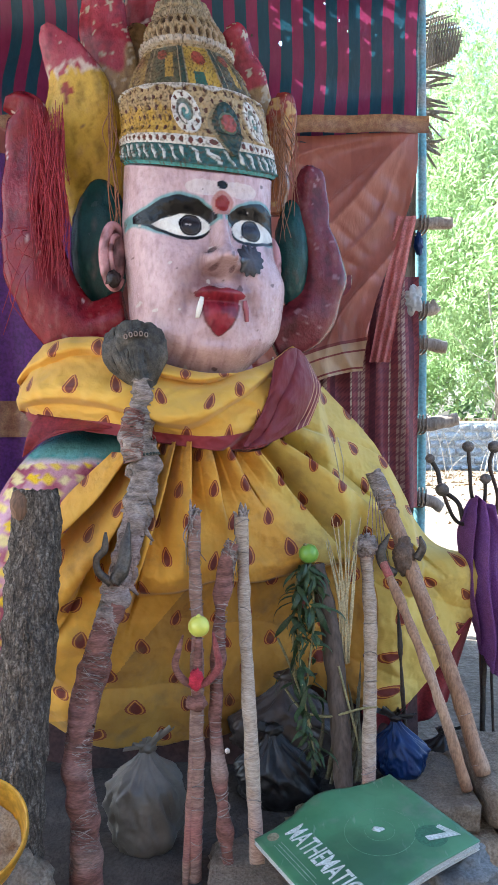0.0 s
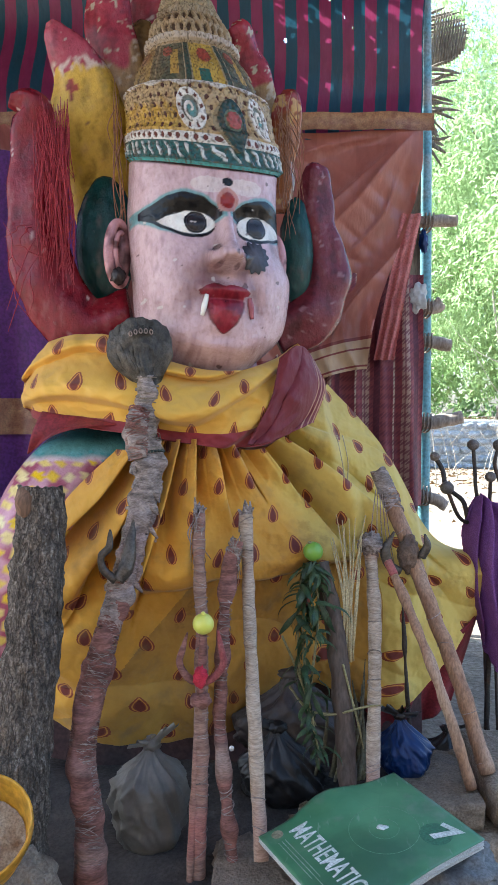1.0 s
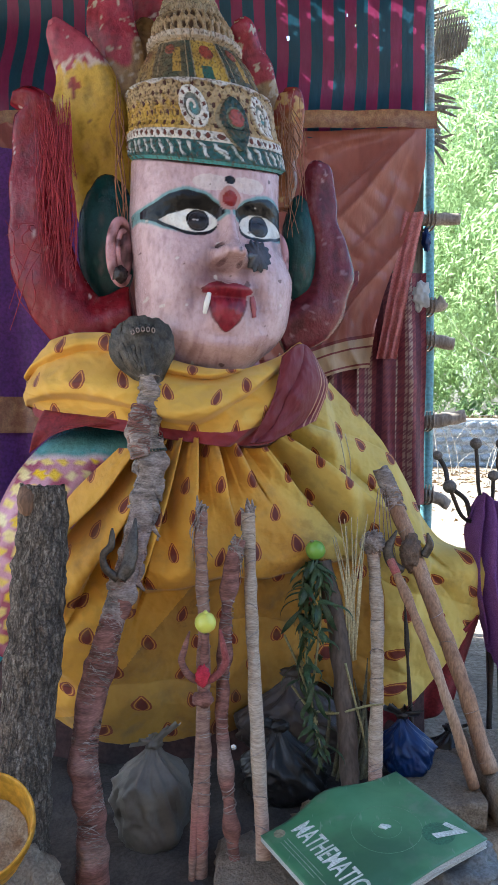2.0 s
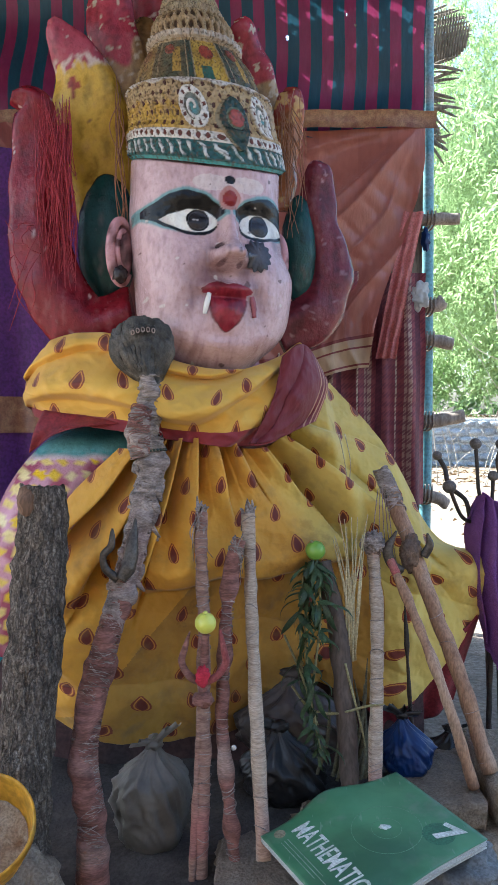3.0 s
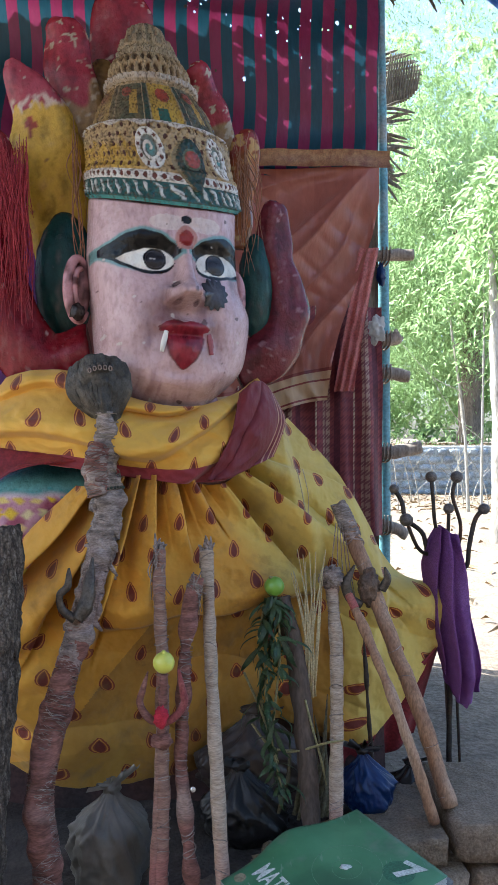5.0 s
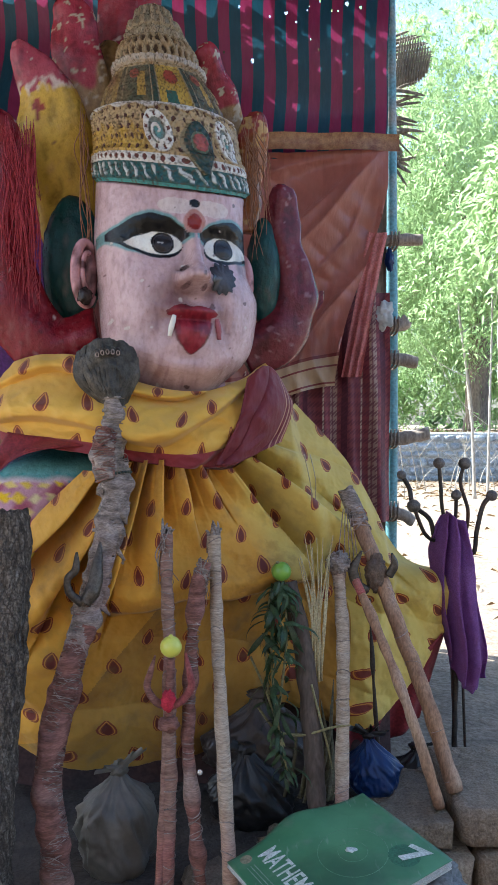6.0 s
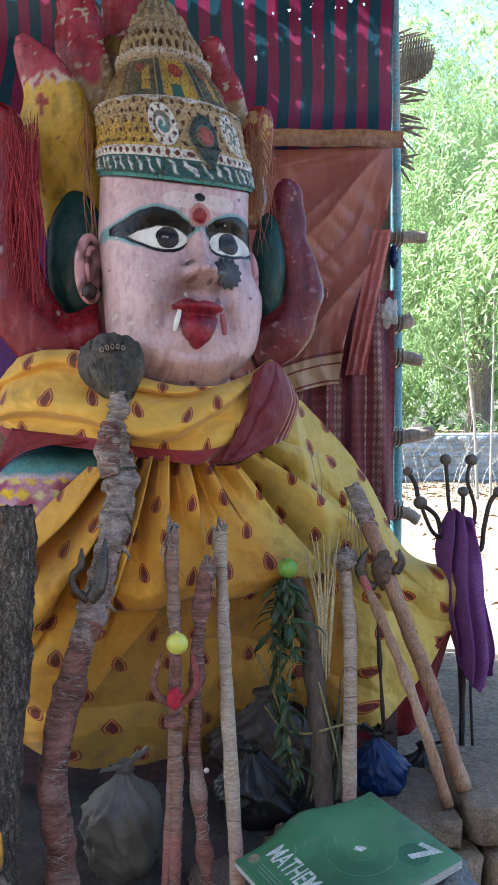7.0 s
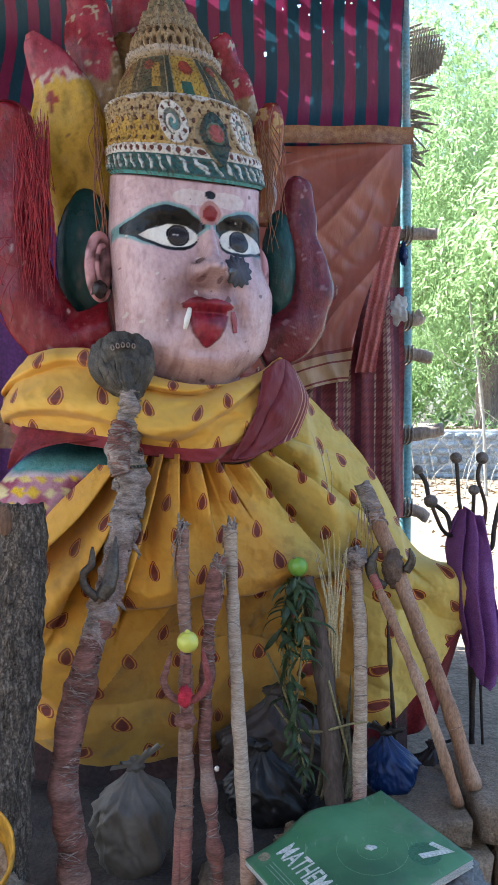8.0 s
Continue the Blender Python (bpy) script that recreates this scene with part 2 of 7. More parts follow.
def pierced(me):
    """Small torn holes where daylight comes through the tarp."""
    rh = random.Random(9)
    TARP_HOLES.extend([(-0.05 + rh.gauss(0, 0.03), 2.20 + rh.gauss(0, 0.035)) for _ in range(9)] + [(0.33 + rh.gauss(0, 0.12), 2.12 + rh.gauss(0, 0.035)) for _ in range(14)] + [(rh.uniform(0.0, 0.5), rh.uniform(1.95, 2.33)) for _ in range(9)])
    bm = bmesh.new()
    bm.from_mesh(me)
    out = []
    for f in bm.faces:
        c = f.calc_center_median()
        if c.z > 1.9 and any((c.x - x) ** 2 + 0.5 * (c.z - z) ** 2 < (0.0030 + 0.0028 * (k % 4 == 0)) ** 2 for k, (x, z) in enumerate(TARP_HOLES)):
            out.append(f)
    bmesh.ops.delete(bm, geom=out, context="FACES")
    bm.to_mesh(me)
    bm.free()
    return me


tarp = whole("striped_tarp", pierced(sheet("striped_tarp", striped, 700, 260, lambda s, t, p: (s * 2.165, t * 0.75))), stripe_tarp, "magenta and teal striped tarpaulin with small holes hung behind", "tarpaulin")
roof = whole("awning_roof", sheet("awning_roof", lambda s, t: (-1.62 + 2.45 * s, BACK + 0.085 - 2.02 * t, 2.37 + 0.03 * math.sin(s * 9) + 0.1 * t), 60, 40, lambda s, t, p: (s * 2.4, t * 2.2)), stripe_tarp, "striped tarpaulin roof stretched over the shrine", "awning")
# unseen thatch over the tarp, stretched left and forward to block sun and sky
thatch_mat = surf("roof_thatch", (0.13, 0.10, 0.07), (0.21, 0.17, 0.11), 24, 0.95, 0.01, (0.08, 0.065, 0.045), 4)
solid(whole("thatch_roof", sheet("thatch_roof", lambda s, t: (-3.3 + 4.1 * s, BACK + 0.05 - 2.75 * t, 2.43 + 0.03 * math.sin(s * 9) + 0.2 * t - 0.05 * t * t), 60, 60), thatch_mat, "unseen dry thatch over the shrine, widened to block light", "roof", kind="structure"), 0.06)


def draped(s, t):
    """Red-brown sari: pinned along its top edge and pulled to the pole, with slanting tension folds."""
    right = 0.530 - 0.170 * smoothstep(0.1, 1.0, t)
    x = -0.9 + (right + 0.9) * s
    low = 0.80 + 0.095 * smoothstep(0.7, 1.0, s)
    z = 1.640 + (low - 1.640) * t
    dx, dz = x - 0.55, z - 1.67
    r, a = math.hypot(dx, dz), math.atan2(-dz, -dx + 1e-6)
    wob = noise.noise(Vector((x * 2.5, z * 2.5, 7)))
    f = 0.095 * (abs(math.sin(a * 4.3 + wob * 1.1)) ** 0.6 - 0.55) * smoothstep(0.04, 0.30, r) * (0.75 + 0.5 * noise.noise(Vector((a * 3, 0, 1))))
    f += 0.034 * (abs(math.sin(a * 10 + wob * 3)) ** 0.6 - 0.5) * smoothstep(0.08, 0.3, r) * (0.6 + noise.noise(Vector((a * 2, r * 3, 5))))
    f += 0.020 * noise.noise(Vector((x * 3, z * 3, 4))) + 0.007 * (1 - 2 * abs(noise.noise(Vector((x * 9 + z * 12, z * 5, 4)))))
    # low pleats crumpled above the border
    f += 0.020 * (abs(math.sin(x * 30 + z * 9 + wob * 3)) ** 0.7 - 0.5) * smoothstep(0.55, 0.95, t)
    return (x, BACK - 0.03 + f, z)


sari = whole("brown_sari_curtain", sheet("brown_sari_curtain", draped, 260, 130, lambda s, t, p: (s * 1.46, t * 0.6)), sari_brown, "creased red-brown sari tied up as a curtain behind the statue", "curtain")


def hem(s, t):
    p = draped(s, 0.86 + 0.14 * t)
    return (p[0], p[1] - 0.012, p[2] - 0.005)


GILT, BRICK = (0.55, 0.38, 0.22), (0.22, 0.035, 0.03)
hem_cloth = banded_cloth("gilt_hem", [(0.0, BRICK), (0.10, GILT), (0.34, BRICK), (0.40, GILT), (0.86, BRICK), (0.92, GILT)], 0.1, 0.4, 0.1)
part("woven_border", sheet("woven_border", hem, 200, 20, lambda s, t, p: (t * 0.0999, s)), hem_cloth, sari, "pale gold woven border")
part("top_band", sheet("top_band", lambda s, t: (-0.9 + 1.465 * s, BACK - 0.035 + 0.006 * math.sin(s * 40) + 0.008 * math.sin(t * 3.1), 1.686 - 0.054 * t + 0.003 * math.sin(s * 9)), 60, 4), gold_border, sari, "brown gold band along the top")
whole("wine_sari_curtain", sheet("wine_sari_curtain", hang(-0.2, 0.552, 0.45, 1.2, BACK + 0.03, 9, 0.022, 2.0, 0.0, 0.006), 180, 60, lambda s, t, p: (s * 0.77, t * 0.75)), sari_wine, "wine red sari with gold woven stripes hung by the pole", "curtain")
red_fall = whole("red_cloth_strip", sheet("red_cloth_strip", hang(0.470, 0.535, 0.92, 1.385, BACK + 0.0, 2.6, 0.008, 5.0, -0.085, 0.008), 40, 60), surf("bright_red_cloth", (0.48, 0.125, 0.115), (0.55, 0.19, 0.17), 30, 0.6, 0.001, see_through=0.2), "bright red cloth hanging in folds beside the pole", "cloth")
left_cloth = whole("purple_curtain", sheet("purple_curtain", hang(-1.7, -0.42, 0.3, 1.45, 2.1, 7, 0.03, 1.0), 90, 40), purple_cloth, "deep purple curtain hanging behind the shoulder of the statue", "curtain")
part("border_band", sheet("border_band", lambda s, t: (lambda p: (p[0], p[1] - 0.012, p[2]))(hang(-1.7, -0.42, 0.3, 1.45, 2.1, 7, 0.03, 1.0)(s, 0.575 + 0.085 * t)), 90, 5), gold_border, left_cloth, "brown gold woven border")
whole("turquoise_cloth", sheet("turquoise_cloth", hang(-0.95, -0.49, 0.02, 0.46, 1.86, 5, 0.02, 3.0, 0.0, 0.004), 60, 30), surf("turquoise_cloth", (0.05, 0.36, 0.46), (0.08, 0.44, 0.52), 25, 0.7, 0.001, None, 4, see_through=0.2), "turquoise cloth hanging low beside the statue", "cloth")
# Unseen cloth, added to keep out light from the left.
whole("side_curtain", sheet("side_curtain", lambda s, t: (-1.64 + 0.03 * math.sin(s * 60), 1.75 + 0.85 * s, 2.38 - 2.40 * t), 60, 20), purple_cloth, "unseen purple cloth added to close the booth's side to light", "curtain")

# unseen palm screen added to block sun behind the curtains, up to a gap below the roof
palm_screen = surf("palm_screen", (0.14, 0.11, 0.08), (0.22, 0.18, 0.12), 30, 0.9, 0.006, (0.09, 0.07, 0.05), 6, (1, 1, 0.2))


def screen_point(s, t):
    x = -1.62 + 2.18 * s
    top = 2.345 + 0.055 * smoothstep(-0.25, 0.10, x) + 0.018 * math.sin(s * 31) + 0.014 * math.sin(s * 87)
    return (x, BACK + 0.135 + 0.008 * math.sin(s * 160), top * t)


def torn(me):
    """Gaps cut in the unseen screen so that light reaches the holes of the tarp."""
    bm = bmesh.new()
    bm.from_mesh(me)
    out = [f for f in bm.faces for c in (f.calc_center_median(),) if c.z > 1.9 and any((c.x - x - 0.008) ** 2 + (c.z - z - 0.045) ** 2 < (0.0075 + 0.006 * (k % 3 == 0)) ** 2 for k, (x, z) in enumerate(TARP_HOLES))]
    # a ragged split that lets a band of sun onto the tarp
    for f in bm.faces:
        c = f.calc_center_median()
        if -0.10 < c.x < 0.42 and abs(c.z - 2.285) < 0.030 * max(0.0, 0.25 + noise.noise(Vector((c.x * 22, c.z * 8, 3)))):
            out.append(f)
    bmesh.ops.delete(bm, geom=list(set(out)), context="FACES")
    bm.to_mesh(me)
    bm.free()
    return me


whole("palm_screen", torn(sheet("palm_screen", screen_point, 300, 230)), palm_screen, "unseen dry palm leaf screen added behind the curtains to block sun", "screen")

# ---- pole, lashed cross sticks ----
pole = thing("blue_pole", (0.600, 2.650, -0.074), "blue painted metal pole of the booth with lashed sticks", "pole")
PX, PY = 0.580, 2.66
part("shaft", tube("shaft", [(PX, PY, -0.02), (PX + 0.005, PY, 0.7), (PX, PY, 1.5), (PX - 0.01, PY, 2.32)], [0.0205] * 4, 30, segs=18), blue_paint, pole)
for k, (z, l, tilt) in enumerate(((1.387, 0.095, 0.0), (1.102, 0.045, 0.02), (0.987, 0.08, -0.01), (0.718, 0.12, 0.02), (0.470, 0.07, -0.03))):
    tip = tube("cross_stick", [(PX - 0.30, PY - 0.045, z - tilt), (PX, PY - 0.045, z), (PX + l, PY - 0.05, z + tilt)], [0.016, 0.021, 0.02], 20, segs=12, wobble=0.006, freq=25, seed=k)
    stick = part("cross_stick", tip, weathered, pole, "weathered cut stick")
    wraps = []
    for w in range(3):
        a0 = 0.012 * (w - 1)
        ring = [(PX + a0 + 0.034 * math.cos(a) * 0.35 + 0.006 * math.sin(a * 2), PY - 0.02 + 0.052 * math.sin(a), z + 0.032 * math.cos(a)) for a in np.linspace(0, 6.283, 22)]
        wraps.append(sweep(ring, [0.003] * 22, 6, cap=False))
    part("lashing", joined("lashing", wraps), dark_rope, stick, "knotted dark rope")

# ---- kerb of rough stone blocks ----
kerb = tagged(new("kerb"), "rough stone blocks edging the terrace", "kerb", kind="structure")


def block(x0, x1, y0, y1, z0, z1, seed):
    bm = bmesh.new()
    bmesh.ops.create_cube(bm, size=1.0)
    bmesh.ops.subdivide_edges(bm, edges=bm.edges[:], cuts=2, use_grid_fill=True)
    bmesh.ops.bevel(bm, geom=[e for e in bm.edges if e.is_boundary or e.calc_face_angle(0) > 0.5], offset=0.035, segments=1, affect="EDGES")
    c = Vector(((x0 + x1) / 2, (y0 + y1) / 2, (z0 + z1) / 2))
    for v in bm.verts:
        q = Vector((v.co.x * (x1 - x0), v.co.y * (y1 - y0), v.co.z * (z1 - z0)))
        n = noise.noise_vector(q * 12 + Vector((seed, 0, 0))) * 0.010
        v.co = c + q + n
    return bm


for k, b6 in enumerate((
    (0.418, 0.76, 1.31, 1.58, 0.034, 0.105), (0.275, 0.402, 1.315, 1.56, 0.03, 0.078), (-0.06, 0.12, 1.10, 1.26, -0.12, 0.05), (0.13, 0.27, 1.06, 1.29, -0.12, 0.055), (-0.30, -0.07, 1.05, 1.19, -0.12, -0.01), (-0.62, -0.31, 1.04, 1.2, -0.12, -0.005),
    (0.28, 0.43, 1.30, 1.5, -0.10, 0.022), (0.443, 0.76, 1.305, 1.5, -0.10, 0.026), (0.14, 0.272, 1.05, 1.3, -0.26, -0.125), (-0.1, 0.132, 1.04, 1.25, -0.26, -0.125), (0.28, 0.51, 1.295, 1.46, -0.24, -0.11), (0.52, 0.80, 1.295, 1.46, -0.24, -0.11), (-0.4, -0.11, 1.03, 1.2, -0.26, -0.125),
    (-0.4, -0.06, 1.03, 1.2, -0.51, -0.268), (-0.05, 0.27, 1.03, 1.28, -0.51, -0.268), (0.28, 0.80, 1.29, 1.46, -0.51, -0.25))):
    part("stone_block", block(*b6, k * 3.1), kerb_stone, kerb)

mud = surf("mud_plaster", (0.30, 0.23, 0.17), (0.22, 0.17, 0.12), 9, 0.95, 0.006, (0.15, 0.115, 0.085), 2)
# Unseen wall behind the camera, added to cut the low front light.
whole("wall_south", mesh_bm("wall_south", block(-1.6, 2.2, -1.95, -1.75, -0.52, 2.55, 7.0), False), mud, "unseen mud-plastered wall across the yard, added to cut front light", "wall", kind="structure")
# dark sheet laid behind the kerb to stand in for the shade there
ash = surf("shade_dark_soil", (0.045, 0.038, 0.034), (0.085, 0.072, 0.062), 30, 0.95, 0.01, (0.03, 0.026, 0.024), 6)
whole("ash_bed", sheet("ash_bed", lambda s, t: (-0.75 + 1.11 * s, 1.03 + 0.72 * t, 0.012 + 0.02 * noise.noise(Vector((s * 6, t * 5, 1))) - 0.03 * max(0, abs(s - 0.5) * 2 - 0.8) * 5 * 0.2), 60, 40), ash, "dark ground sheet standing in for shade behind the kerb", "ash", kind="stuff")

# ---- the statue: one painted plaster mesh ----

def srgb(r, g, b):
    return tuple(((c / 255) / 12.92 if c <= 10 else (((c / 255) + 0.055) / 1.055) ** 2.4) for c in (r, g, b))


PINK, TEAL_P, INK = srgb(198, 168, 169), srgb(74, 150, 150), srgb(7, 8, 11)
YELLOW, CREAM, DGREEN, WHITE = srgb(196, 158, 58), srgb(186, 164, 128), srgb(24, 66, 62), srgb(226, 222, 212)
OCHRE, ROSE, FLESH = srgb(158, 128, 84), srgb(152, 62, 74), srgb(196, 148, 152)


class Plaster:
    """Collects verts, faces and paint of the one statue mesh."""
    def __init__(self):
        self.v, self.f, self.c = [], [], []

    def add(self, verts, faces, paint):
        o = len(self.v)
        for k, v in enumerate(verts):
            self.v.append(tuple(v))
            self.c.append(paint(k, v) if callable(paint) else paint)
        self.f += [tuple(i + o for i in f) for f in faces]


statue = Plaster()
HEAD = pose(*(-0.092, 1.575, 1.014), -1, 2.0, 15)
HW, HD = 0.158, 0.152


def mixc(a, b, t):
    return tuple(x + (y - x) * t for x, y in zip(a, b))


def head_width(b):
    lo = 1 - 0.50 * smoothstep(-0.075, -0.20, b) ** 1.6 - 0.06 * smoothstep(-0.02, -0.12, b)
    return HW * lo * (1 - 0.09 * smoothstep(0.0, 0.16, b) - 0.30 * smoothstep(0.222, 0.240, b))


def side_share(x, b):
    """The modelled head is uneven: a full temple on one side, a hollow one over a round cheek on the other."""
    return 0.93 + 0.20 * smoothstep(-0.04, 0.15, b) if x < 0 else 0.99 - 0.14 * smoothstep(-0.012, 0.048, b)


def face_point(a_ang, b):
    """Head surface: a_ang is the turn from the middle of the face, b the height from the head's centre."""
    w, d = head_width(b), HD * (1 - 0.30 * smoothstep(0.222, 0.240, b)) * (1 - 0.45 * smoothstep(-0.12, -0.20, b))
    s, c = math.sin(a_ang), math.cos(a_ang)
    x = w * math.copysign(abs(s) ** 0.80, s)
    x *= side_share(x, b)
    y = -d * math.copysign(abs(c) ** 0.72, c)
    rim = 0.174 + 0.30 * (0.15 + y)
    tuck = 1 - 0.09 * smoothstep(rim - 0.002, rim + 0.012, b)
    x, y = x * tuck, y * tuck
    if c > 0:
        g = lambda u, v, su, sv: math.exp(-((x - u) / su) ** 2 - ((b - v) / sv) ** 2)
        ax = abs(x)
        rise = 0.0
        nose_w = 0.0115 + 0.0085 * smoothstep(0.065, 0.005, b)
        ridge = (0.38 + 0.62 * smoothstep(0.100, 0.018, b)) * smoothstep(0.118, 0.088, b) * smoothstep(-0.016, 0.006, b)
        rise += 0.060 * ridge * math.exp(-(x / nose_w) ** 4)
        rise += 0.034 * math.exp(-((ax - 0.024) / 0.011) ** 4 - ((b - 0.011) / 0.013) ** 4)
        rise += 0.022 * g(0, 0.010, 0.017, 0.015)
        rise -= 0.008 * math.exp(-((ax - 0.015) / 0.006) ** 2 - ((b + 0.003) / 0.006) ** 2)
        rise += 0.0022 * noise.noise(Vector((x * 38, b * 38, 7))) + 0.0009 * noise.noise(Vector((x * 110, b * 110, 17)))
        rise -= 0.020 * math.exp(-((ax - 0.062) / 0.044) ** 2 - ((b - 0.078) / 0.030) ** 2)
        rise += 0.003 * math.exp(-((ax - 0.060) / 0.050) ** 2 - ((b - 0.118) / 0.012) ** 2)
        rise += 0.014 * math.exp(-((ax - 0.062) / 0.030) ** 2 - ((b - 0.075) / 0.016) ** 2)
        rise += 0.012 * math.exp(-((ax - 0.085) / 0.05) ** 2 - ((b + 0.03) / 0.07) ** 2)
        rise += 0.019 * g(0, -0.043, 0.044, 0.012) - 0.010 * g(0, -0.060, 0.030, 0.006) + 0.024 * g(0, -0.085, 0.034, 0.030) - 0.012 * g(0, -0.128, 0.05, 0.014)
        rise -= 0.010 * g(0, -0.022, 0.012, 0.012)
        rise += 0.02 * g(0, -0.15, 0.07, 0.035)
        rise -= 0.008 * math.exp(-((ax - 0.058) / 0.012) ** 2 - ((b + 0.06) / 0.03) ** 2)
        y -= rise
    return x, y


def blob(x, y, cx, cy, rx, ry):
    return ((x - cx) / rx) ** 2 + ((y - cy) / ry) ** 2


def face_paint(x, b, front):
    """Paint of the face from side distance and height, in metres."""
    c = PINK
    # brushed, rubbed and grimy flesh paint
    g1 = noise.noise(Vector((x * 16, b * 9, 1))) + 0.6 * noise.noise(Vector((x * 45, b * 24, 4)))
    streak = noise.noise(Vector((x * 85, b * 22, 21))) + 0.7 * noise.noise(Vector((x * 190, b * 60, 23)))
    c = mixc(c, srgb(152, 118, 122), 0.50 * smoothstep(0.0, 0.9, streak + 0.45 * g1))
    c = mixc(c, srgb(212, 190, 192), 0.40 * smoothstep(0.25, 0.8, -streak + 0.2 * g1))
    if not front:
        return c
    # an unsteady brush
    x0, b0 = x, b
    x = x0 + 0.0024 * noise.noise(Vector((x0 * 45, b0 * 45, 3))) + 0.0008 * noise.noise(Vector((x0 * 190, b0 * 190, 5)))
    b = b0 + 0.0024 * noise.noise(Vector((x0 * 45, b0 * 45, 13))) + 0.0008 * noise.noise(Vector((x0 * 190, b0 * 190, 15)))
    edge = 0.0010
    ax = abs(x)
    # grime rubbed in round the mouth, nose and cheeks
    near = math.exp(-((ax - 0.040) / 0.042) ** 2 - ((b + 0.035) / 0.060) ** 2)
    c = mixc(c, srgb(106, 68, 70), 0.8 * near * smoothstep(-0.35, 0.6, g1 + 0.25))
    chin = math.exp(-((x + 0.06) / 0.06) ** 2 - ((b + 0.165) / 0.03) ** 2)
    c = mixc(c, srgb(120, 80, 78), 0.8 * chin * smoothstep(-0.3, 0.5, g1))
    # white and red forehead mark
    if b > 0.095 and blob(ax, b, 0.034, 0.146, 0.034, 0.015) < 1:
        c = mixc(c, WHITE, 0.40)
    # brow and eye liner: a dark winged band with a pale teal rim
    t = (ax - 0.010) / 0.142
    if -0.06 < t < 1.08:
        tt = min(max(t, 0), 1)
        top = 0.097 + 0.043 * math.sin(min(1, tt * 1.15) ** 0.85 * math.pi * 0.66) - 0.036 * tt ** 2.0
        bot = 0.090 - 0.027 * math.sin(tt * math.pi) - 0.004 * tt
        inside = min(top - b, b - bot)
        if t < 0 or t > 1:
            inside = min(inside, -0.0005)
        c = mixc(c, TEAL_P, 0.75 * smoothstep(-0.008, -0.003, inside))
        c = mixc(c, INK, smoothstep(-0.001, 0.001, inside))
        # white of the eye: a long almond
        e = (ax - 0.020) / 0.106
        if 0 < e < 1:
            half = 0.0225 * (math.sin(math.pi * e ** 0.66)) ** 0.85
            mid = 0.0755 + 0.003 * e
            lid = half - abs(b - mid)
            c = mixc(c, INK, smoothstep(-0.0065, -0.0045, lid))
            c = mixc(c, mixc(WHITE, srgb(176, 170, 164), smoothstep(0.1, 0.6, g1)), smoothstep(0.0, edge * 2, lid))
            look_x = 0.055 if x < 0 else 0.060
            r = math.hypot(ax - look_x, b - mid - 0.001)
            if lid > 0.001:
                c = mixc(c, INK, smoothstep(0.0215, 0.0205, r) * smoothstep(0.0, 0.002, lid))
                c = mixc(c, srgb(66, 60, 62), smoothstep(0.0018, 0.0008, abs(r - 0.0165)) * 0.8)
                c = mixc(c, srgb(44, 40, 42), smoothstep(0.0150, 0.0140, r))
    # red round mark with ochre rim
    r = math.sqrt(blob(x, b, 0.0, 0.119, 0.019, 0.023))
    c = mixc(c, srgb(176, 122, 112), 0.9 * smoothstep(1.1, 1.0, r))
    c = mixc(c, srgb(134, 42, 36), smoothstep(0.72, 0.66, r))
    r = math.sqrt(blob(x, b, 0.0, 0.153, 0.011, 0.008))
    c = mixc(c, INK, smoothstep(1.05, 0.9, r))
    # nostrils and the worn wings of the nose
    r = math.sqrt(blob(ax, b, 0.017, -0.004, 0.006, 0.004))
    c = mixc(c, srgb(84, 50, 52), 0.7 * smoothstep(1.2, 0.8, r))
    r = math.sqrt(blob(ax, b, 0.030, 0.024, 0.010, 0.010))
    c = mixc(c, srgb(80, 70, 72), 0.3 * smoothstep(1.1, 0.5, r) * smoothstep(-0.3, 0.3, g1))
    # a pierced, blackened spot on one wing of the nose
    r = math.hypot((x + 0.020) / 0.0055, (b - 0.030) / 0.006)
    c = mixc(c, srgb(44, 34, 34), 0.9 * smoothstep(1.15, 0.8, r + 0.25 * g1))
    # dark smear by the eye
    smear = math.exp(-((x - 0.078) / 0.034) ** 2 - ((b - 0.052) / 0.034) ** 2)
    c = mixc(c, srgb(50, 46, 50), 0.8 * smear * smoothstep(-0.2, 0.4, g1 + 0.2))
    # dark grease and painted shade in the nose's creases and round the eyes
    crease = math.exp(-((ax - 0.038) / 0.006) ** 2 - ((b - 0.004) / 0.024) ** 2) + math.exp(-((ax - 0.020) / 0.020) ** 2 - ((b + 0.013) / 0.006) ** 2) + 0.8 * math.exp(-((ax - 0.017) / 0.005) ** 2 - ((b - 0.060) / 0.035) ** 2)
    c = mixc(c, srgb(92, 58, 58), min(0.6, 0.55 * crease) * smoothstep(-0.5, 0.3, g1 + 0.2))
    # lips and tongue
    bow = -0.032 - 0.016 * (ax / 0.05) ** 2 - 0.007 * math.exp(-(x / 0.009) ** 2)
    if ax < 0.048 and b < bow and b > bow - 0.023 * (1 - (ax / 0.048) ** 2) ** 0.5:
        c = mixc(srgb(138, 44, 56), srgb(88, 28, 36), smoothstep(-0.2, 0.5, g1))
    tongue = 0.037 * max(0.0, 1 - max(0.0, (-0.052 - b) / 0.072) ** 2.2) ** 0.8 if b < bow - 0.010 else 0.0
    if tongue > 0:
        c = mixc(c, mixc(srgb(140, 42, 54), srgb(108, 30, 42), smoothstep(-0.3, 0.5, streak + 0.4 * g1)), smoothstep(-0.001, 0.001, tongue - ax))
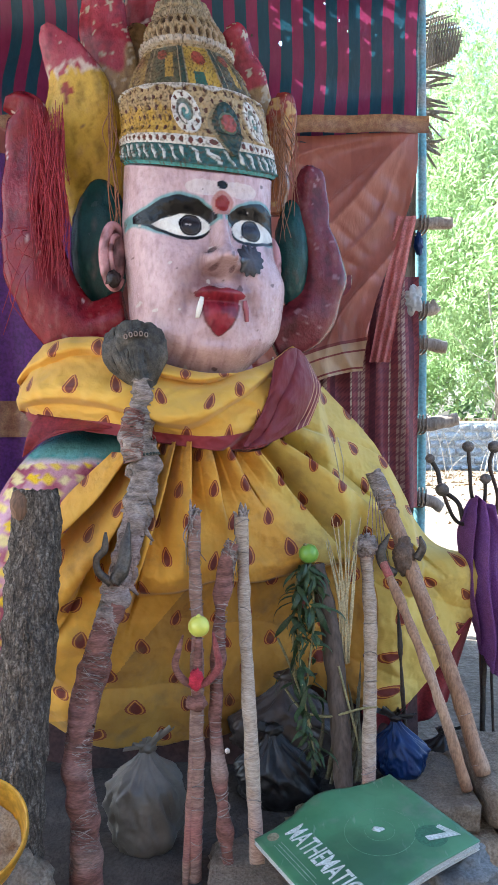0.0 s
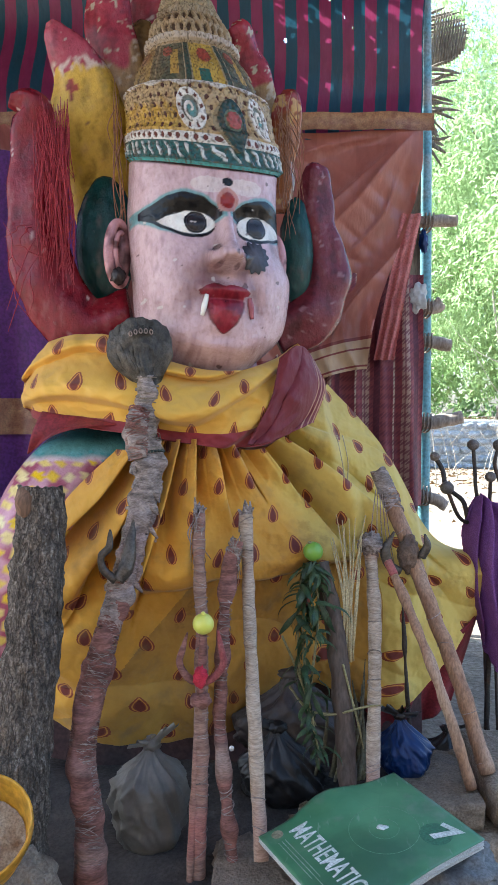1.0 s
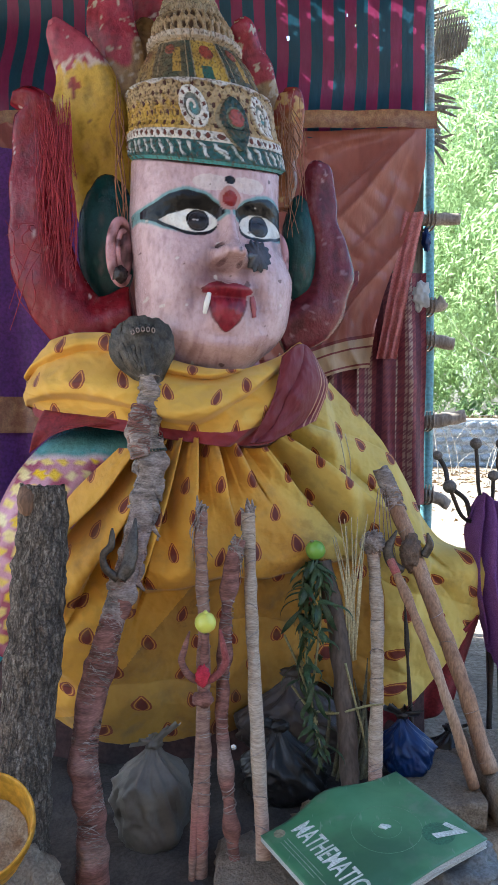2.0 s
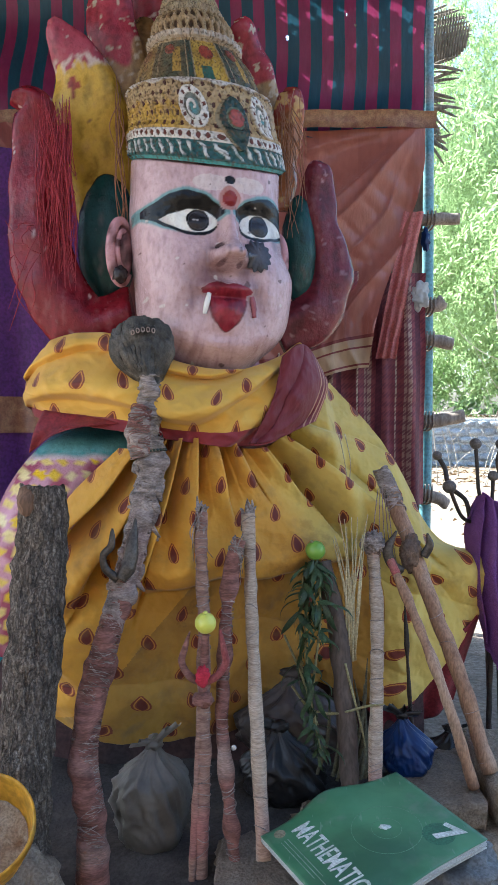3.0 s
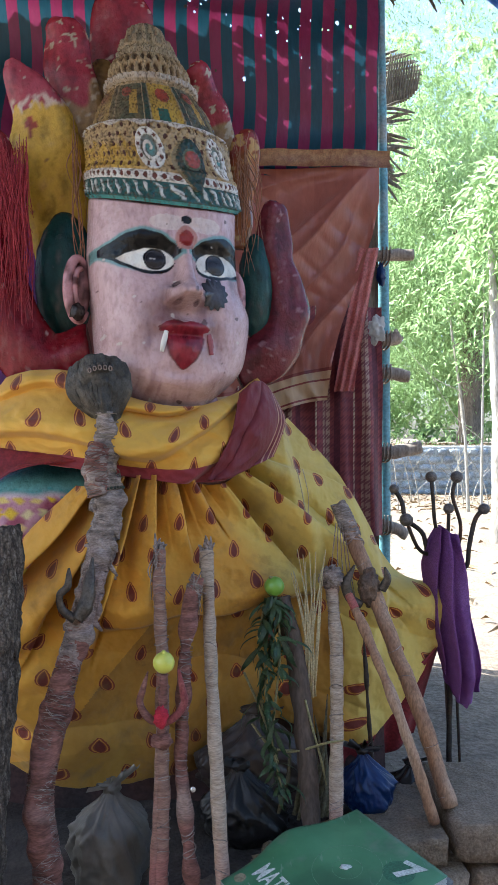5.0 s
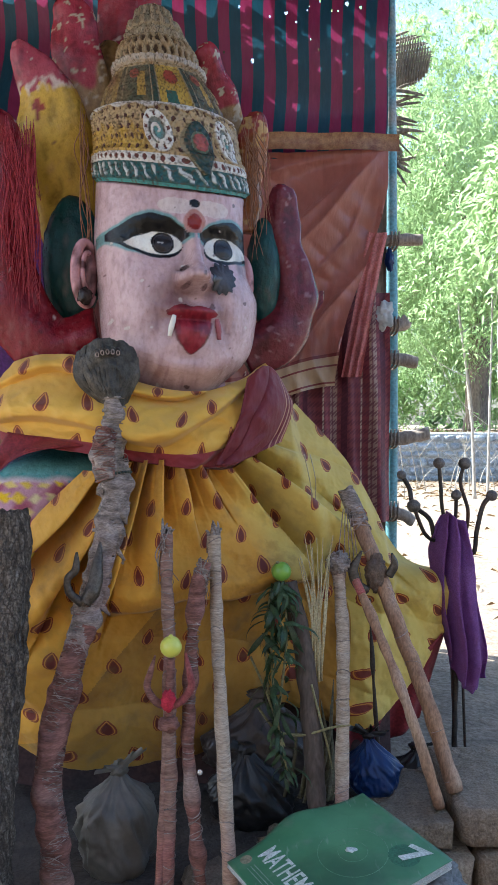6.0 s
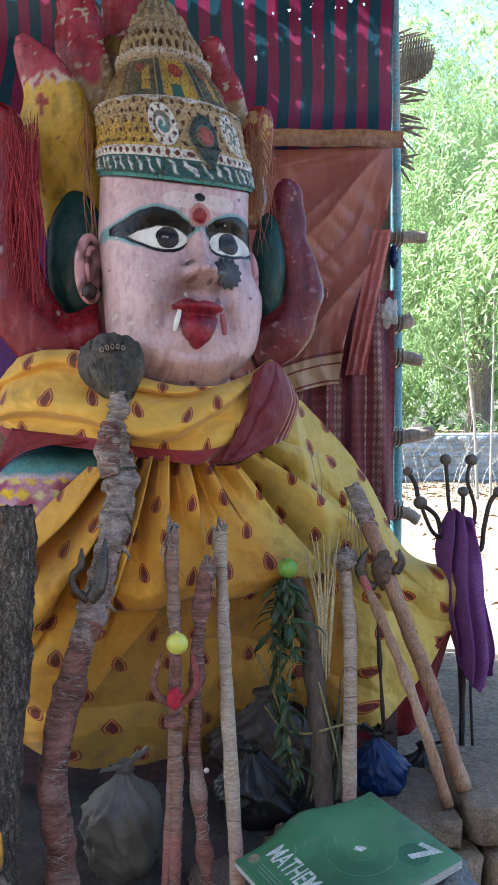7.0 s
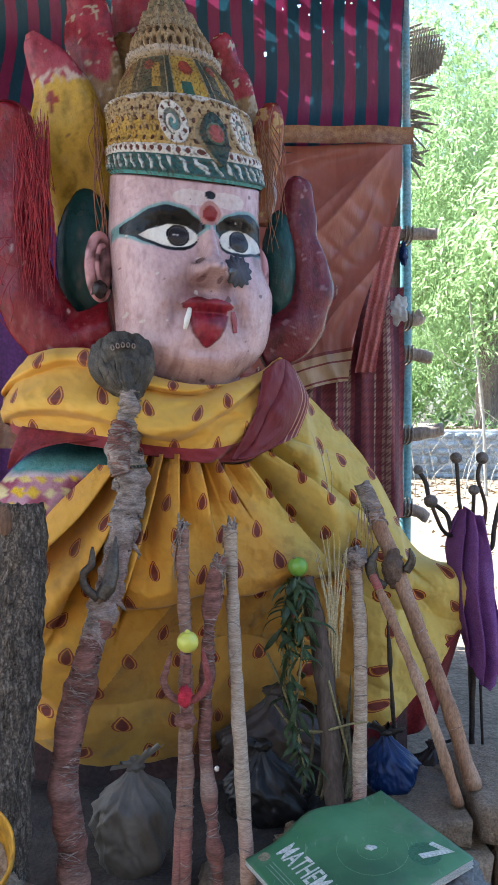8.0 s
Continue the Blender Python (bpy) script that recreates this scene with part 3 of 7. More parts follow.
    if b < -0.064 and tongue > 0:
        c = mixc(c, srgb(92, 30, 38), 0.8 * smoothstep(0.0035, 0.0010, abs(tongue - ax)))
    # chips down to pale primer, dark knocks
    chip = noise.noise(Vector((x * 70, b * 70, 9))) + 0.5 * noise.noise(Vector((x * 20, b * 20, 2)))
    c = mixc(c, srgb(206, 196, 188), 0.75 * smoothstep(0.74, 0.80, chip))
    c = mixc(c, srgb(74, 52, 50), 0.7 * smoothstep(0.70, 0.78, -chip))
    return c


def build_head():
    na, nb = 380, 300
    verts, faces, cols = [], [], []
    for j in range(nb + 1):
        b = -0.192 + 0.43 * j / nb
        for i in range(na):
            u = i / na
            ang = (u - 0.5) * 2 * math.pi
            ang = ang * 0.72 + 0.28 * math.pi * (2 * u - 1) ** 3
            x, y = face_point(ang, b)
            verts.append(HEAD @ Vector((x, y, b)))
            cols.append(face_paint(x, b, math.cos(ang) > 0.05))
    for j in range(nb):
        for i in range(na):
            a, c = j * na + i, j * na + (i + 1) % na
            faces.append((a, c, c + na, a + na))
    faces.append(tuple(range(na - 1, -1, -1)))
    statue.add(verts, faces, lambda k, v: cols[k])


build_head()


def on_face(x, b, out=0.0):
    """The place on the face at side distance x and height b."""
    lo, hi = -1.5, 1.5
    for _ in range(30):
        mid = (lo + hi) / 2
        if face_point(mid, b)[0] < x:
            lo = mid
        else:
            hi = mid
    p = face_point(lo, b)
    return HEAD @ Vector((p[0], p[1] - out, b))


# fangs, the dark flower ornament by the nose, a nail above the lip
for fx, fang in ((-0.034, WHITE), (0.046, srgb(150, 84, 92))):
    sx = math.copysign(1, fx)
    pts = [on_face(fx, -0.056, 0.003), on_face(fx + sx * 0.004, -0.072, 0.006), on_face(fx + sx * 0.007, -0.093, 0.002)]
    rows = spline([(*p, r) for p, r in zip(pts, (0.0042, 0.0052, 0.0036))], 10)
    statue.add(*sweep(rows[:, :3], rows[:, 3], 10, wobble=0.001, freq=120), fang)
centre = HEAD.inverted() @ on_face(0.055, 0.020, 0.006)
petals, pf = [HEAD @ Vector((centre.x, centre.y - 0.006, centre.z))], []
for k in range(60):
    a = 2 * math.pi * k / 60
    r = 0.030 * (1 + 0.10 * math.sin(a * 13))
    xx, bb = 0.055 + r * math.cos(a) * 0.9, 0.020 + r * math.sin(a)
    petals.append(on_face(min(xx, 0.12), bb, 0.004))
    pf.append((0, 1 + k, 1 + (k + 1) % 60))
statue.add(petals, pf, lambda k, v: srgb(46, 42, 44) if k else srgb(84, 76, 76))
for sx, ex in ((-1, -0.174), (1, 0.126)):
    centre_e = Vector((ex, 0.0, 0.040))
    ring = [HEAD @ (centre_e + Vector((sx * (0.004 + 0.021 * math.cos(a)), 0.004 - 0.010 * math.cos(a), 0.060 * math.sin(a) + 0.006 * math.cos(a)))) for a in np.linspace(-2.5, 2.4, 36)]
    statue.add(*sweep(ring, [0.006 + 0.0045 * math.sin(3.14 * k / 35) for k in range(36)], 12), lambda k, v: mixc(FLESH, srgb(112, 78, 78), smoothstep(0.0, 0.5, noise.noise(Vector(v) * 45))))
    inner = [HEAD @ (centre_e + Vector((sx * (0.002 + 0.010 * math.cos(a)), -0.002 - 0.008 * math.cos(a), 0.006 + 0.034 * math.sin(a)))) for a in np.linspace(-1.6, 1.9, 24)]
    statue.add(*sweep(inner, [0.0052] * 24, 10), lambda k, v: mixc(FLESH, srgb(96, 62, 62), smoothstep(-0.2, 0.4, noise.noise(Vector(v) * 60))))
    bm = lump("ear", HEAD @ (centre_e + Vector((sx * 0.004, 0.010, -0.002))), (0.024, 0.012, 0.058), 3)
    bm.verts.index_update()
    statue.add([v.co.copy() for v in bm.verts], [[v.index for v in f.verts] for f in bm.faces], lambda k, v: mixc(srgb(150, 108, 110), srgb(78, 50, 52), smoothstep(-0.25, 0.35, noise.noise(Vector(v) * 55))))
    bm.free()
    bm = lump("ear_drop", HEAD @ (centre_e + Vector((sx * 0.006, -0.012, -0.046))), (0.014, 0.010, 0.017), 3, 0.45, 5)
    bm.verts.index_update()
    statue.add([v.co.copy() for v in bm.verts], [[v.index for v in f.verts] for f in bm.faces], srgb(52, 44, 42))
    bm.free()

# crown: rings on a leaning axis, with moulded ornament
CROWN_ROWS = (  # height share, radius, then the zone begins
    (0.0, 0.148), (0.02, 0.154), (0.10, 0.152), (0.12, 0.149), (0.15, 0.153), (0.17, 0.147), (0.28, 0.146), (0.34, 0.143), (0.36, 0.139), (0.365, 0.130), (0.48, 0.112), (0.58, 0.090), (0.60, 0.086),
    (0.605, 0.093), (0.635, 0.094), (0.645, 0.080), (0.66, 0.083), (0.72, 0.081), (0.76, 0.072), (0.765, 0.066), (0.80, 0.064), (0.83, 0.052), (0.84, 0.056), (0.88, 0.052), (0.90, 0.040), (0.955, 0.034), (1.0, 0.006))
C0, C1 = HEAD @ Vector((-0.016, -0.006, 0.174)), Vector((-0.145, 1.660, 1.645))


def crown_relief(a, h, r):
    """Moulding and paint at the turn a (0 in front) and height share h."""
    arc = a * 0.15
    n = noise.noise(Vector((arc * 60, h * 25, 0)))
    n2 = noise.noise(Vector((arc * 150, h * 60, 5)))
    wav = 0.006 * noise.noise(Vector((arc * 40, h * 10, 2)))
    c, d = mixc(CREAM, OCHRE, 0.5 + 0.5 * n), 0.0
    # the green drop in the middle hangs over the lower bands
    low = 0.029 * math.sin(math.pi * min(1, max(0, (0.300 - h) / 0.235)) ** 0.78) ** 0.8
    q = abs(arc) / max(low, 1e-4)
    if 0.065 < h < 0.300 and q < 1:
        c, d = mixc(DGREEN, INK, 0.30 + 0.2 * n), 0.010 * smoothstep(1.0, 0.75, q)
        if q > 0.84:
            c = mixc(DGREEN, CREAM, 0.55)
        k = math.hypot(arc / 0.0135, (h - 0.205) / 0.040)
        if k < 1.2:
            c = srgb(96, 110, 92)
        if k < 0.95:
            c, d = srgb(156, 76, 72), 0.014
        return d, c
    if h < 0.015:
        c = TEAL_P
    elif h < 0.095:
        tick = math.sin(arc * 300 + h * 55 + 2.2 * n)
        gap = smoothstep(-0.25, 0.1, noise.noise(Vector((arc * 70, 1, 4))) + 0.2)
        c = mixc(mixc(DGREEN, TEAL_P, 0.15 + 0.2 * n2), srgb(206, 208, 200), gap * smoothstep(0.45, 0.65, tick) * smoothstep(0.022, 0.034, h) * smoothstep(0.092, 0.078, h))
        d = 0.0035 * smoothstep(0.3, 0.7, tick)
    elif h < 0.140:
        hh = (h - 0.095) / 0.045
        c, d = mixc(WHITE, OCHRE, 0.15 + 0.2 * n), 0.006 * math.sin(math.pi * hh)
        if math.hypot(((arc * 62) % 1.0 - 0.5) / 0.26, (hh - 0.5) / 0.30) < 1 + 0.4 * n2:
            c, d = srgb(104, 52, 46), d - 0.002
    elif h < 0.375:
        hh = (h - 0.14) / 0.235
        left = smoothstep(-0.06, -0.10, arc) * smoothstep(0.62, 0.40, hh + 0.2 * n)
        c = mixc(mixc(CREAM, YELLOW, 0.85 * left + 0.15), OCHRE, 0.25 + 0.35 * n)
        lat = max(math.sin((arc * 55 + hh * 2.6) * 3.1), math.sin((arc * 55 - hh * 2.6) * 3.1))
        d = 0.0025 * smoothstep(0.75, 0.97, lat)
        gu, gv = arc * 52, hh * 5.2
        gu += 0.5 * (math.floor(gv) % 2)
        fu, fv = gu % 1.0 - 0.5 + 0.2 * n, gv % 1.0 - 0.5
        if math.hypot(fu / 0.17, fv / 0.28) < 1:
            c, d = srgb(82, 48, 46), d - 0.002
        for cx, w, hc in ((-0.066, 0.026, 0.42), (0.066, 0.024, 0.40)):
            px, py = (arc - cx) / w, (hh - hc) / 0.40
            px += 0.35 * py
            q = math.hypot(px, py)
            if q < 1.0:
                c, d = mixc(srgb(120, 124, 116), srgb(96, 150, 150), smoothstep(0.5, 0.2, q)), 0.002
                spiral = math.sin(q * 12.5 - math.atan2(py, px))
                if q > 0.62 or spiral > 0.35:
                    c, d = mixc(WHITE, CREAM, 0.3 * (n + 0.5)), 0.006
                if q > 0.68 and math.sin(math.atan2(py, px) * 9) > 0.55 and q < 0.9:
                    c, d = srgb(100, 56, 52), 0.004
        if hh > 0.90 + 0.05 * math.sin(arc * 95):
            c, d = mixc(WHITE, OCHRE, 0.25 + 0.4 * n), 0.006
    elif h < 0.60:
        hh = (h - 0.375) / 0.225
        pa = a * 5.2 / math.pi + 0.5 + 0.25
        panel, pid = pa % 1.0, int(math.floor(pa))
        front = smoothstep(1.15, 0.6, abs(a + 0.15))
        if panel < 0.10 or panel > 0.90:
            c, d = mixc(DGREEN, CREAM, 0.8 * smoothstep(0.05, 0.09, abs(panel - (0 if panel < 0.5 else 1)))), 0.004
        elif pid % 2 == 0:
            c = mixc(mixc(YELLOW, srgb(210, 176, 70), 0.5), OCHRE, 0.2 + 0.3 * n)
            if math.hypot((panel - 0.5) / 0.20, (hh - 0.62) / 0.17) < 1:
                c, d = srgb(166, 58, 50), 0.005
            elif hh < 0.30 and abs(panel - 0.42) < 0.14:
                c = srgb(30, 96, 88)
        else:
            c = mixc(DGREEN, OCHRE, 0.2 + 0.3 * n)
            if abs(panel - 0.62) < 0.12 and abs(hh - 0.45) < 0.3:
                c = mixc(YELLOW, OCHRE, 0.4)
            if math.hypot((panel - 0.4) / 0.16, (hh - 0.7) / 0.13) < 1:
                c, d = srgb(140, 62, 52), 0.004
        c = mixc(mixc(OCHRE, srgb(104, 92, 66), 0.5 + 0.5 * n), c, 0.15 + 0.80 * front)
        if hh > 0.92:
            c, d = mixc(CREAM, OCHRE, 0.4), 0.004 * abs(math.sin(arc * 140))
    elif h < 0.645:
        d = 0.004 * abs(math.sin(a * 18))
        c = mixc(WHITE, OCHRE, 0.55)
    elif h < 0.765:
        hh = (h - 0.645) / 0.12
        gu = a * 5.2 + 0.5 * (math.floor(hh * 2) % 2)
        q = math.hypot((gu % 1.0 - 0.5 + 0.2 * n) / 0.24, ((hh * 2) % 1.0 - 0.5) / 0.34)
        c = mixc(c, srgb(66, 40, 34), 0.9 * smoothstep(1.1, 0.8, q))
        d = -0.005 * smoothstep(1.1, 0.7, q) + 0.003 * smoothstep(1.2, 1.5, q)
    else:
        tick = math.sin(a * 17 + 2 * n)
        d = 0.004 * smoothstep(-0.3, 0.5, tick)
        c = mixc(mixc(c, srgb(70, 84, 76), 0.6 * smoothstep(0.2, -0.4, tick) * smoothstep(0.83, 0.86, h)), srgb(176, 170, 150), 0.3)
    return d, c


def build_crown():
    na, nh = 420, 300
    hs = [r[0] for r in CROWN_ROWS]
    rs = [r[1] for r in CROWN_ROWS]
    verts, faces, cols = [], [], []
    turn = HEAD.to_3x3()
    for j in range(nh + 1):
        h = j / nh
        r = float(np.interp(h, hs, rs))
        mid = C0.lerp(C1, h)
        for i in range(na):
            u = 2 * i / na - 1
            a = math.pi * (0.6 * u + 0.4 * u ** 3)
            d, c = crown_relief(a - 0.17 * smoothstep(0.9, 0.3, h), h, r)
            rr = r * (0.965 + 0.035 * smoothstep(0.0, 0.5, h)) + d + 0.0022 * noise.noise(Vector((a * 26, h * 70, 3)))
            c = mixc(c, srgb(80, 66, 50), 0.70 * smoothstep(0.02, 0.50, noise.noise(Vector((a * 34, h * 80, 8))) + 0.4 * noise.noise(Vector((a * 9, h * 16, 5)))))
            c = mixc(c, srgb(116, 100, 76), 0.12 + 0.16 * smoothstep(0.3, 0.7, h))
            sq = 1 - 0.22 * smoothstep(0.45, 0.0, h)
            sn, cs = math.sin(a), math.cos(a)
            p = turn @ Vector((rr * math.copysign(abs(sn) ** sq, sn), -rr * math.copysign(abs(cs) ** sq, cs) * 1.05, 0))
            # the crown is set on bowed forward: its rim rises towards the back
            p.z += 0.30 * (0.15 - rr * math.copysign(abs(cs) ** sq, cs)) * (1 - h) ** 1.3
            verts.append(mid + p)
            cols.append(c)
    for j in range(nh):
        for i in range(na):
            p, q = j * na + i, j * na + (i + 1) % na
            faces.append((p, q, q + na, p + na))
    faces.append(tuple(range(nh * na, nh * na + na)))
    statue.add(verts, faces, lambda k, v: cols[k])


build_crown()


def flame(points, radii, paint, n=120, flat=0.55, seed=0.0):
    rows = spline([(*p, r) for p, r in zip(points, radii)], n)
    segs = 60
    vs, fs = sweep(rows[:, :3], np.maximum(rows[:, 3], 0.002), segs, flat, wobble=0.010, freq=17, seed=seed, ridge=5, ridge_depth=0.055, twist=0.022)
    statue.add(vs, fs, lambda k, v: paint(k // segs / (n - 1), v))


def worn(a, b, v, amount=0.25, scale=22):
    """A streaked, dusty paint with small sharp flakes of another tone."""
    p = Vector(v)
    s = noise.noise(Vector((p.x * 70, p.y * 70, p.z * 14))) + 0.6 * noise.noise(p * 110)
    a = mixc(mixc(a, tuple(k * 0.45 for k in a), 0.75 * smoothstep(0.0, 0.7, s)), srgb(176, 132, 128), 0.16 * smoothstep(0.25, 0.8, -s))
    amount -= 0.08
    return mixc(a, b, smoothstep(0.55 - amount, 0.60 - amount, noise.noise(Vector(v) * scale) * 0.5 + 0.28 * noise.noise(Vector(v) * scale * 3)))


def red_paint(t, v):
    streak = noise.noise(Vector((v[0] * 60, v[1] * 40, v[2] * 9)))
    base = mixc(srgb(118, 20, 32), srgb(146, 44, 54), 0.5 * smoothstep(0.0, 0.6, streak))
    return worn(base, srgb(186, 160, 156), v, 0.26 + 0.22 * smoothstep(0.86, 1.0, t), 42)


def gold_red(t, v):
    edge = 0.60 + 0.10 * noise.noise(Vector(v) * 11) + 0.03 * noise.noise(Vector(v) * 40)
    c = mixc(YELLOW, ROSE, smoothstep(-0.004, 0.004, t - edge))
    c = mixc(c, srgb(196, 178, 160), 0.85 * smoothstep(0.030, 0.012, abs(t - edge - 0.01)) * smoothstep(-0.1, 0.1, noise.noise(Vector(v) * 60) + 0.1))
    cross = (Vector(v) - Vector((-0.372, 1.56, 1.405)))
    if (abs(cross.x) < 0.006 and abs(cross.z) < 0.020) or (abs(cross.z - 0.004) < 0.006 and abs(cross.x) < 0.014):
        c = srgb(150, 66, 52)
    return worn(c, srgb(128, 96, 64) if t < edge else srgb(180, 166, 150), v, 0.27, 30)


def ochre_red(t, v):
    edge = 0.34 + 0.10 * noise.noise(Vector(v) * 13)
    c = mixc(mixc(OCHRE, srgb(120, 90, 56), 0.4), srgb(146, 46, 56), smoothstep(-0.01, 0.01, t - edge))
    return worn(c, srgb(168, 152, 126), v, 0.43, 46)


flame([(-0.250, 1.600, 0.936), (-0.348, 1.600, 0.924), (-0.426, 1.600, 1.022), (-0.447, 1.600, 1.159), (-0.443, 1.600, 1.284), (-0.448, 1.580, 1.361), (-0.486, 1.570, 1.374)], [0.060, 0.066, 0.064, 0.056, 0.052, 0.036, 0.016], red_paint, seed=1)
flame([(-0.296, 1.730, 1.101), (-0.318, 1.710, 1.238), (-0.341, 1.660, 1.351), (-0.362, 1.630, 1.449), (-0.401, 1.610, 1.523), (-0.412, 1.600, 1.541)], [0.078, 0.084, 0.082, 0.056, 0.025, 0.008], gold_red, seed=2)
flame([(-0.256, 1.690, 1.326), (-0.272, 1.680, 1.429), (-0.297, 1.670, 1.543), (-0.310, 1.670, 1.613), (-0.325, 1.660, 1.645), (-0.327, 1.660, 1.654)], [0.050, 0.054, 0.052, 0.046, 0.030, 0.008], ochre_red, seed=3)
flame([(-0.190, 1.760, 1.524), (-0.201, 1.750, 1.642), (-0.202, 1.740, 1.710), (-0.203, 1.730, 1.753), (-0.204, 1.730, 1.774)], [0.070, 0.072, 0.066, 0.040, 0.010], lambda t, v: worn(srgb(132, 34, 44), srgb(170, 140, 130), v, 0.36, 34), seed=4)
flame([(0.035, 1.690, 1.314), (0.017, 1.690, 1.410), (-0.011, 1.680, 1.489), (-0.032, 1.660, 1.552), (-0.039, 1.655, 1.566)], [0.036, 0.036, 0.034, 0.022, 0.005], ochre_red, seed=5)
flame([(0.047, 1.660, 1.174), (0.058, 1.660, 1.281), (0.066, 1.650, 1.359), (0.069, 1.640, 1.404), (0.067, 1.635, 1.418)], [0.030, 0.032, 0.030, 0.024, 0.006], lambda t, v: worn(mixc(srgb(150, 92, 52), srgb(130, 52, 44), smoothstep(0.45, 0.6, t + 0.2 * noise.noise(Vector(v) * 20))), srgb(178, 140, 84), v, 0.5, 30), seed=6)
flame([(0.046, 1.630, 0.910), (0.120, 1.640, 0.944), (0.156, 1.650, 1.025), (0.144, 1.650, 1.113), (0.127, 1.650, 1.193), (0.124, 1.640, 1.253), (0.124, 1.640, 1.270)], [0.050, 0.052, 0.047, 0.042, 0.038, 0.026, 0.008], lambda t, v: worn(srgb(104, 36, 44), srgb(140, 96, 100), v, 0.30, 40), seed=7)
# rough ochre backing between the flames and the crown
flame([(-0.268, 1.745, 1.080), (-0.270, 1.740, 1.240), (-0.266, 1.735, 1.400), (-0.250, 1.730, 1.540), (-0.240, 1.725, 1.600)], [0.070, 0.088, 0.080, 0.062, 0.02], lambda t, v: worn(mixc(srgb(150, 116, 62), srgb(112, 80, 48), smoothstep(-0.3, 0.4, noise.noise(Vector(v) * 9))), srgb(170, 146, 104), v, 0.42, 30), seed=8)
# dark green discs behind the ears
for p, sx, sz in (((-0.312, 1.655, 1.108), 0.064, 0.138), ((0.090, 1.645, 1.088), 0.038, 0.112)):
    bm = lump("disc", p, (sx, 0.03, sz), 4, 0.05)
    bm.verts.index_update()
    statue.add([v.co.copy() for v in bm.verts], [[v.index for v in f.verts] for f in bm.faces], lambda k, v: worn(DGREEN, srgb(48, 84, 78), v, 0.44, 30))
    bm.free()
# neck, body, lap
rows = spline([(*(-0.095, 1.620, 0.862), 0.10), (*(-0.096, 1.640, 0.769), 0.13), (*(-0.088, 1.730, 0.609), 0.22), (*(-0.064, 1.830, 0.355), 0.23), (*(-0.052, 1.860, 0.093), 0.26), (*(-0.053, 1.860, -0.102), 0.26)], 24)
# Below z 0.4 dark maroon replaces the flesh paint, for the shade there.
statue.add(*sweep(rows[:, :3], rows[:, 3], 28, 0.72), lambda k, v: FLESH if v[2] > 0.4 else srgb(70, 20, 28))
rows = spline([(*(-0.488, 1.740, 0.190), 0.10), (*(-0.287, 1.740, 0.200), 0.11), (*(-0.049, 1.750, 0.205), 0.11), (*(0.193, 1.760, 0.250), 0.10), (*(0.439, 1.780, 0.330), 0.075)], 24)
statue.add(*sweep(rows[:, :3], rows[:, 3], 22, 0.8), lambda k, v: srgb(96, 22, 32))


def sleeve(k, v):
    """Teal shoulder, then a pale band, then a flowered sleeve."""
    x, y, z = v
    n = noise.noise(Vector((x * 26, y * 26, z * 26)))
    edge = 0.672 + 0.006 * n
    if z > edge:
        return mixc(mixc(TEAL_P, srgb(150, 190, 186), 0.3), srgb(30, 66, 74), smoothstep(edge, edge + 0.035, z + 0.012 * n))
    if z > edge - 0.014:
        return mixc(TEAL_P, srgb(204, 176, 178), smoothstep(edge, edge - 0.014, z))
    ground = mixc(srgb(190, 140, 150), srgb(150, 74, 92), smoothstep(-0.12, 0.10, noise.noise(Vector((x * 20, y * 20, z * 22)))))
    gx, gz = (x + 0.35 * y) / 0.030, z / 0.028
    gx += 0.5 * (math.floor(gz) % 2)
    cell = noise.cell(Vector((math.floor(gx) + 0.5, math.floor(gz) + 0.5, 0.5)))
    r = math.hypot(gx - math.floor(gx) - 0.5, gz - math.floor(gz) - 0.5) + 0.16 * n
    if r < 0.33:
        return mixc(srgb(214, 186, 96), srgb(214, 200, 150), cell) if cell > -0.8 else srgb(80, 160, 164)
    return ground


rows = spline([(*(-0.225, 1.580, 0.676), 0.08), (*(-0.316, 1.555, 0.640), 0.100), (*(-0.390, 1.530, 0.552), 0.107), (*(-0.437, 1.510, 0.426), 0.095), (*(-0.469, 1.520, 0.289), 0.075)], 90)
statue.add(*sweep(rows[:, :3], rows[:, 3], 90, 0.9), sleeve)
st_me = mesh_of("statue", statue.v, statue.f)
pc = st_me.color_attributes.new("paint", "FLOAT_COLOR", "POINT")
pc.data.foreach_set("color", np.hstack([np.array(statue.c, dtype=np.float32), np.ones((len(statue.c), 1), dtype=np.float32)]).ravel())


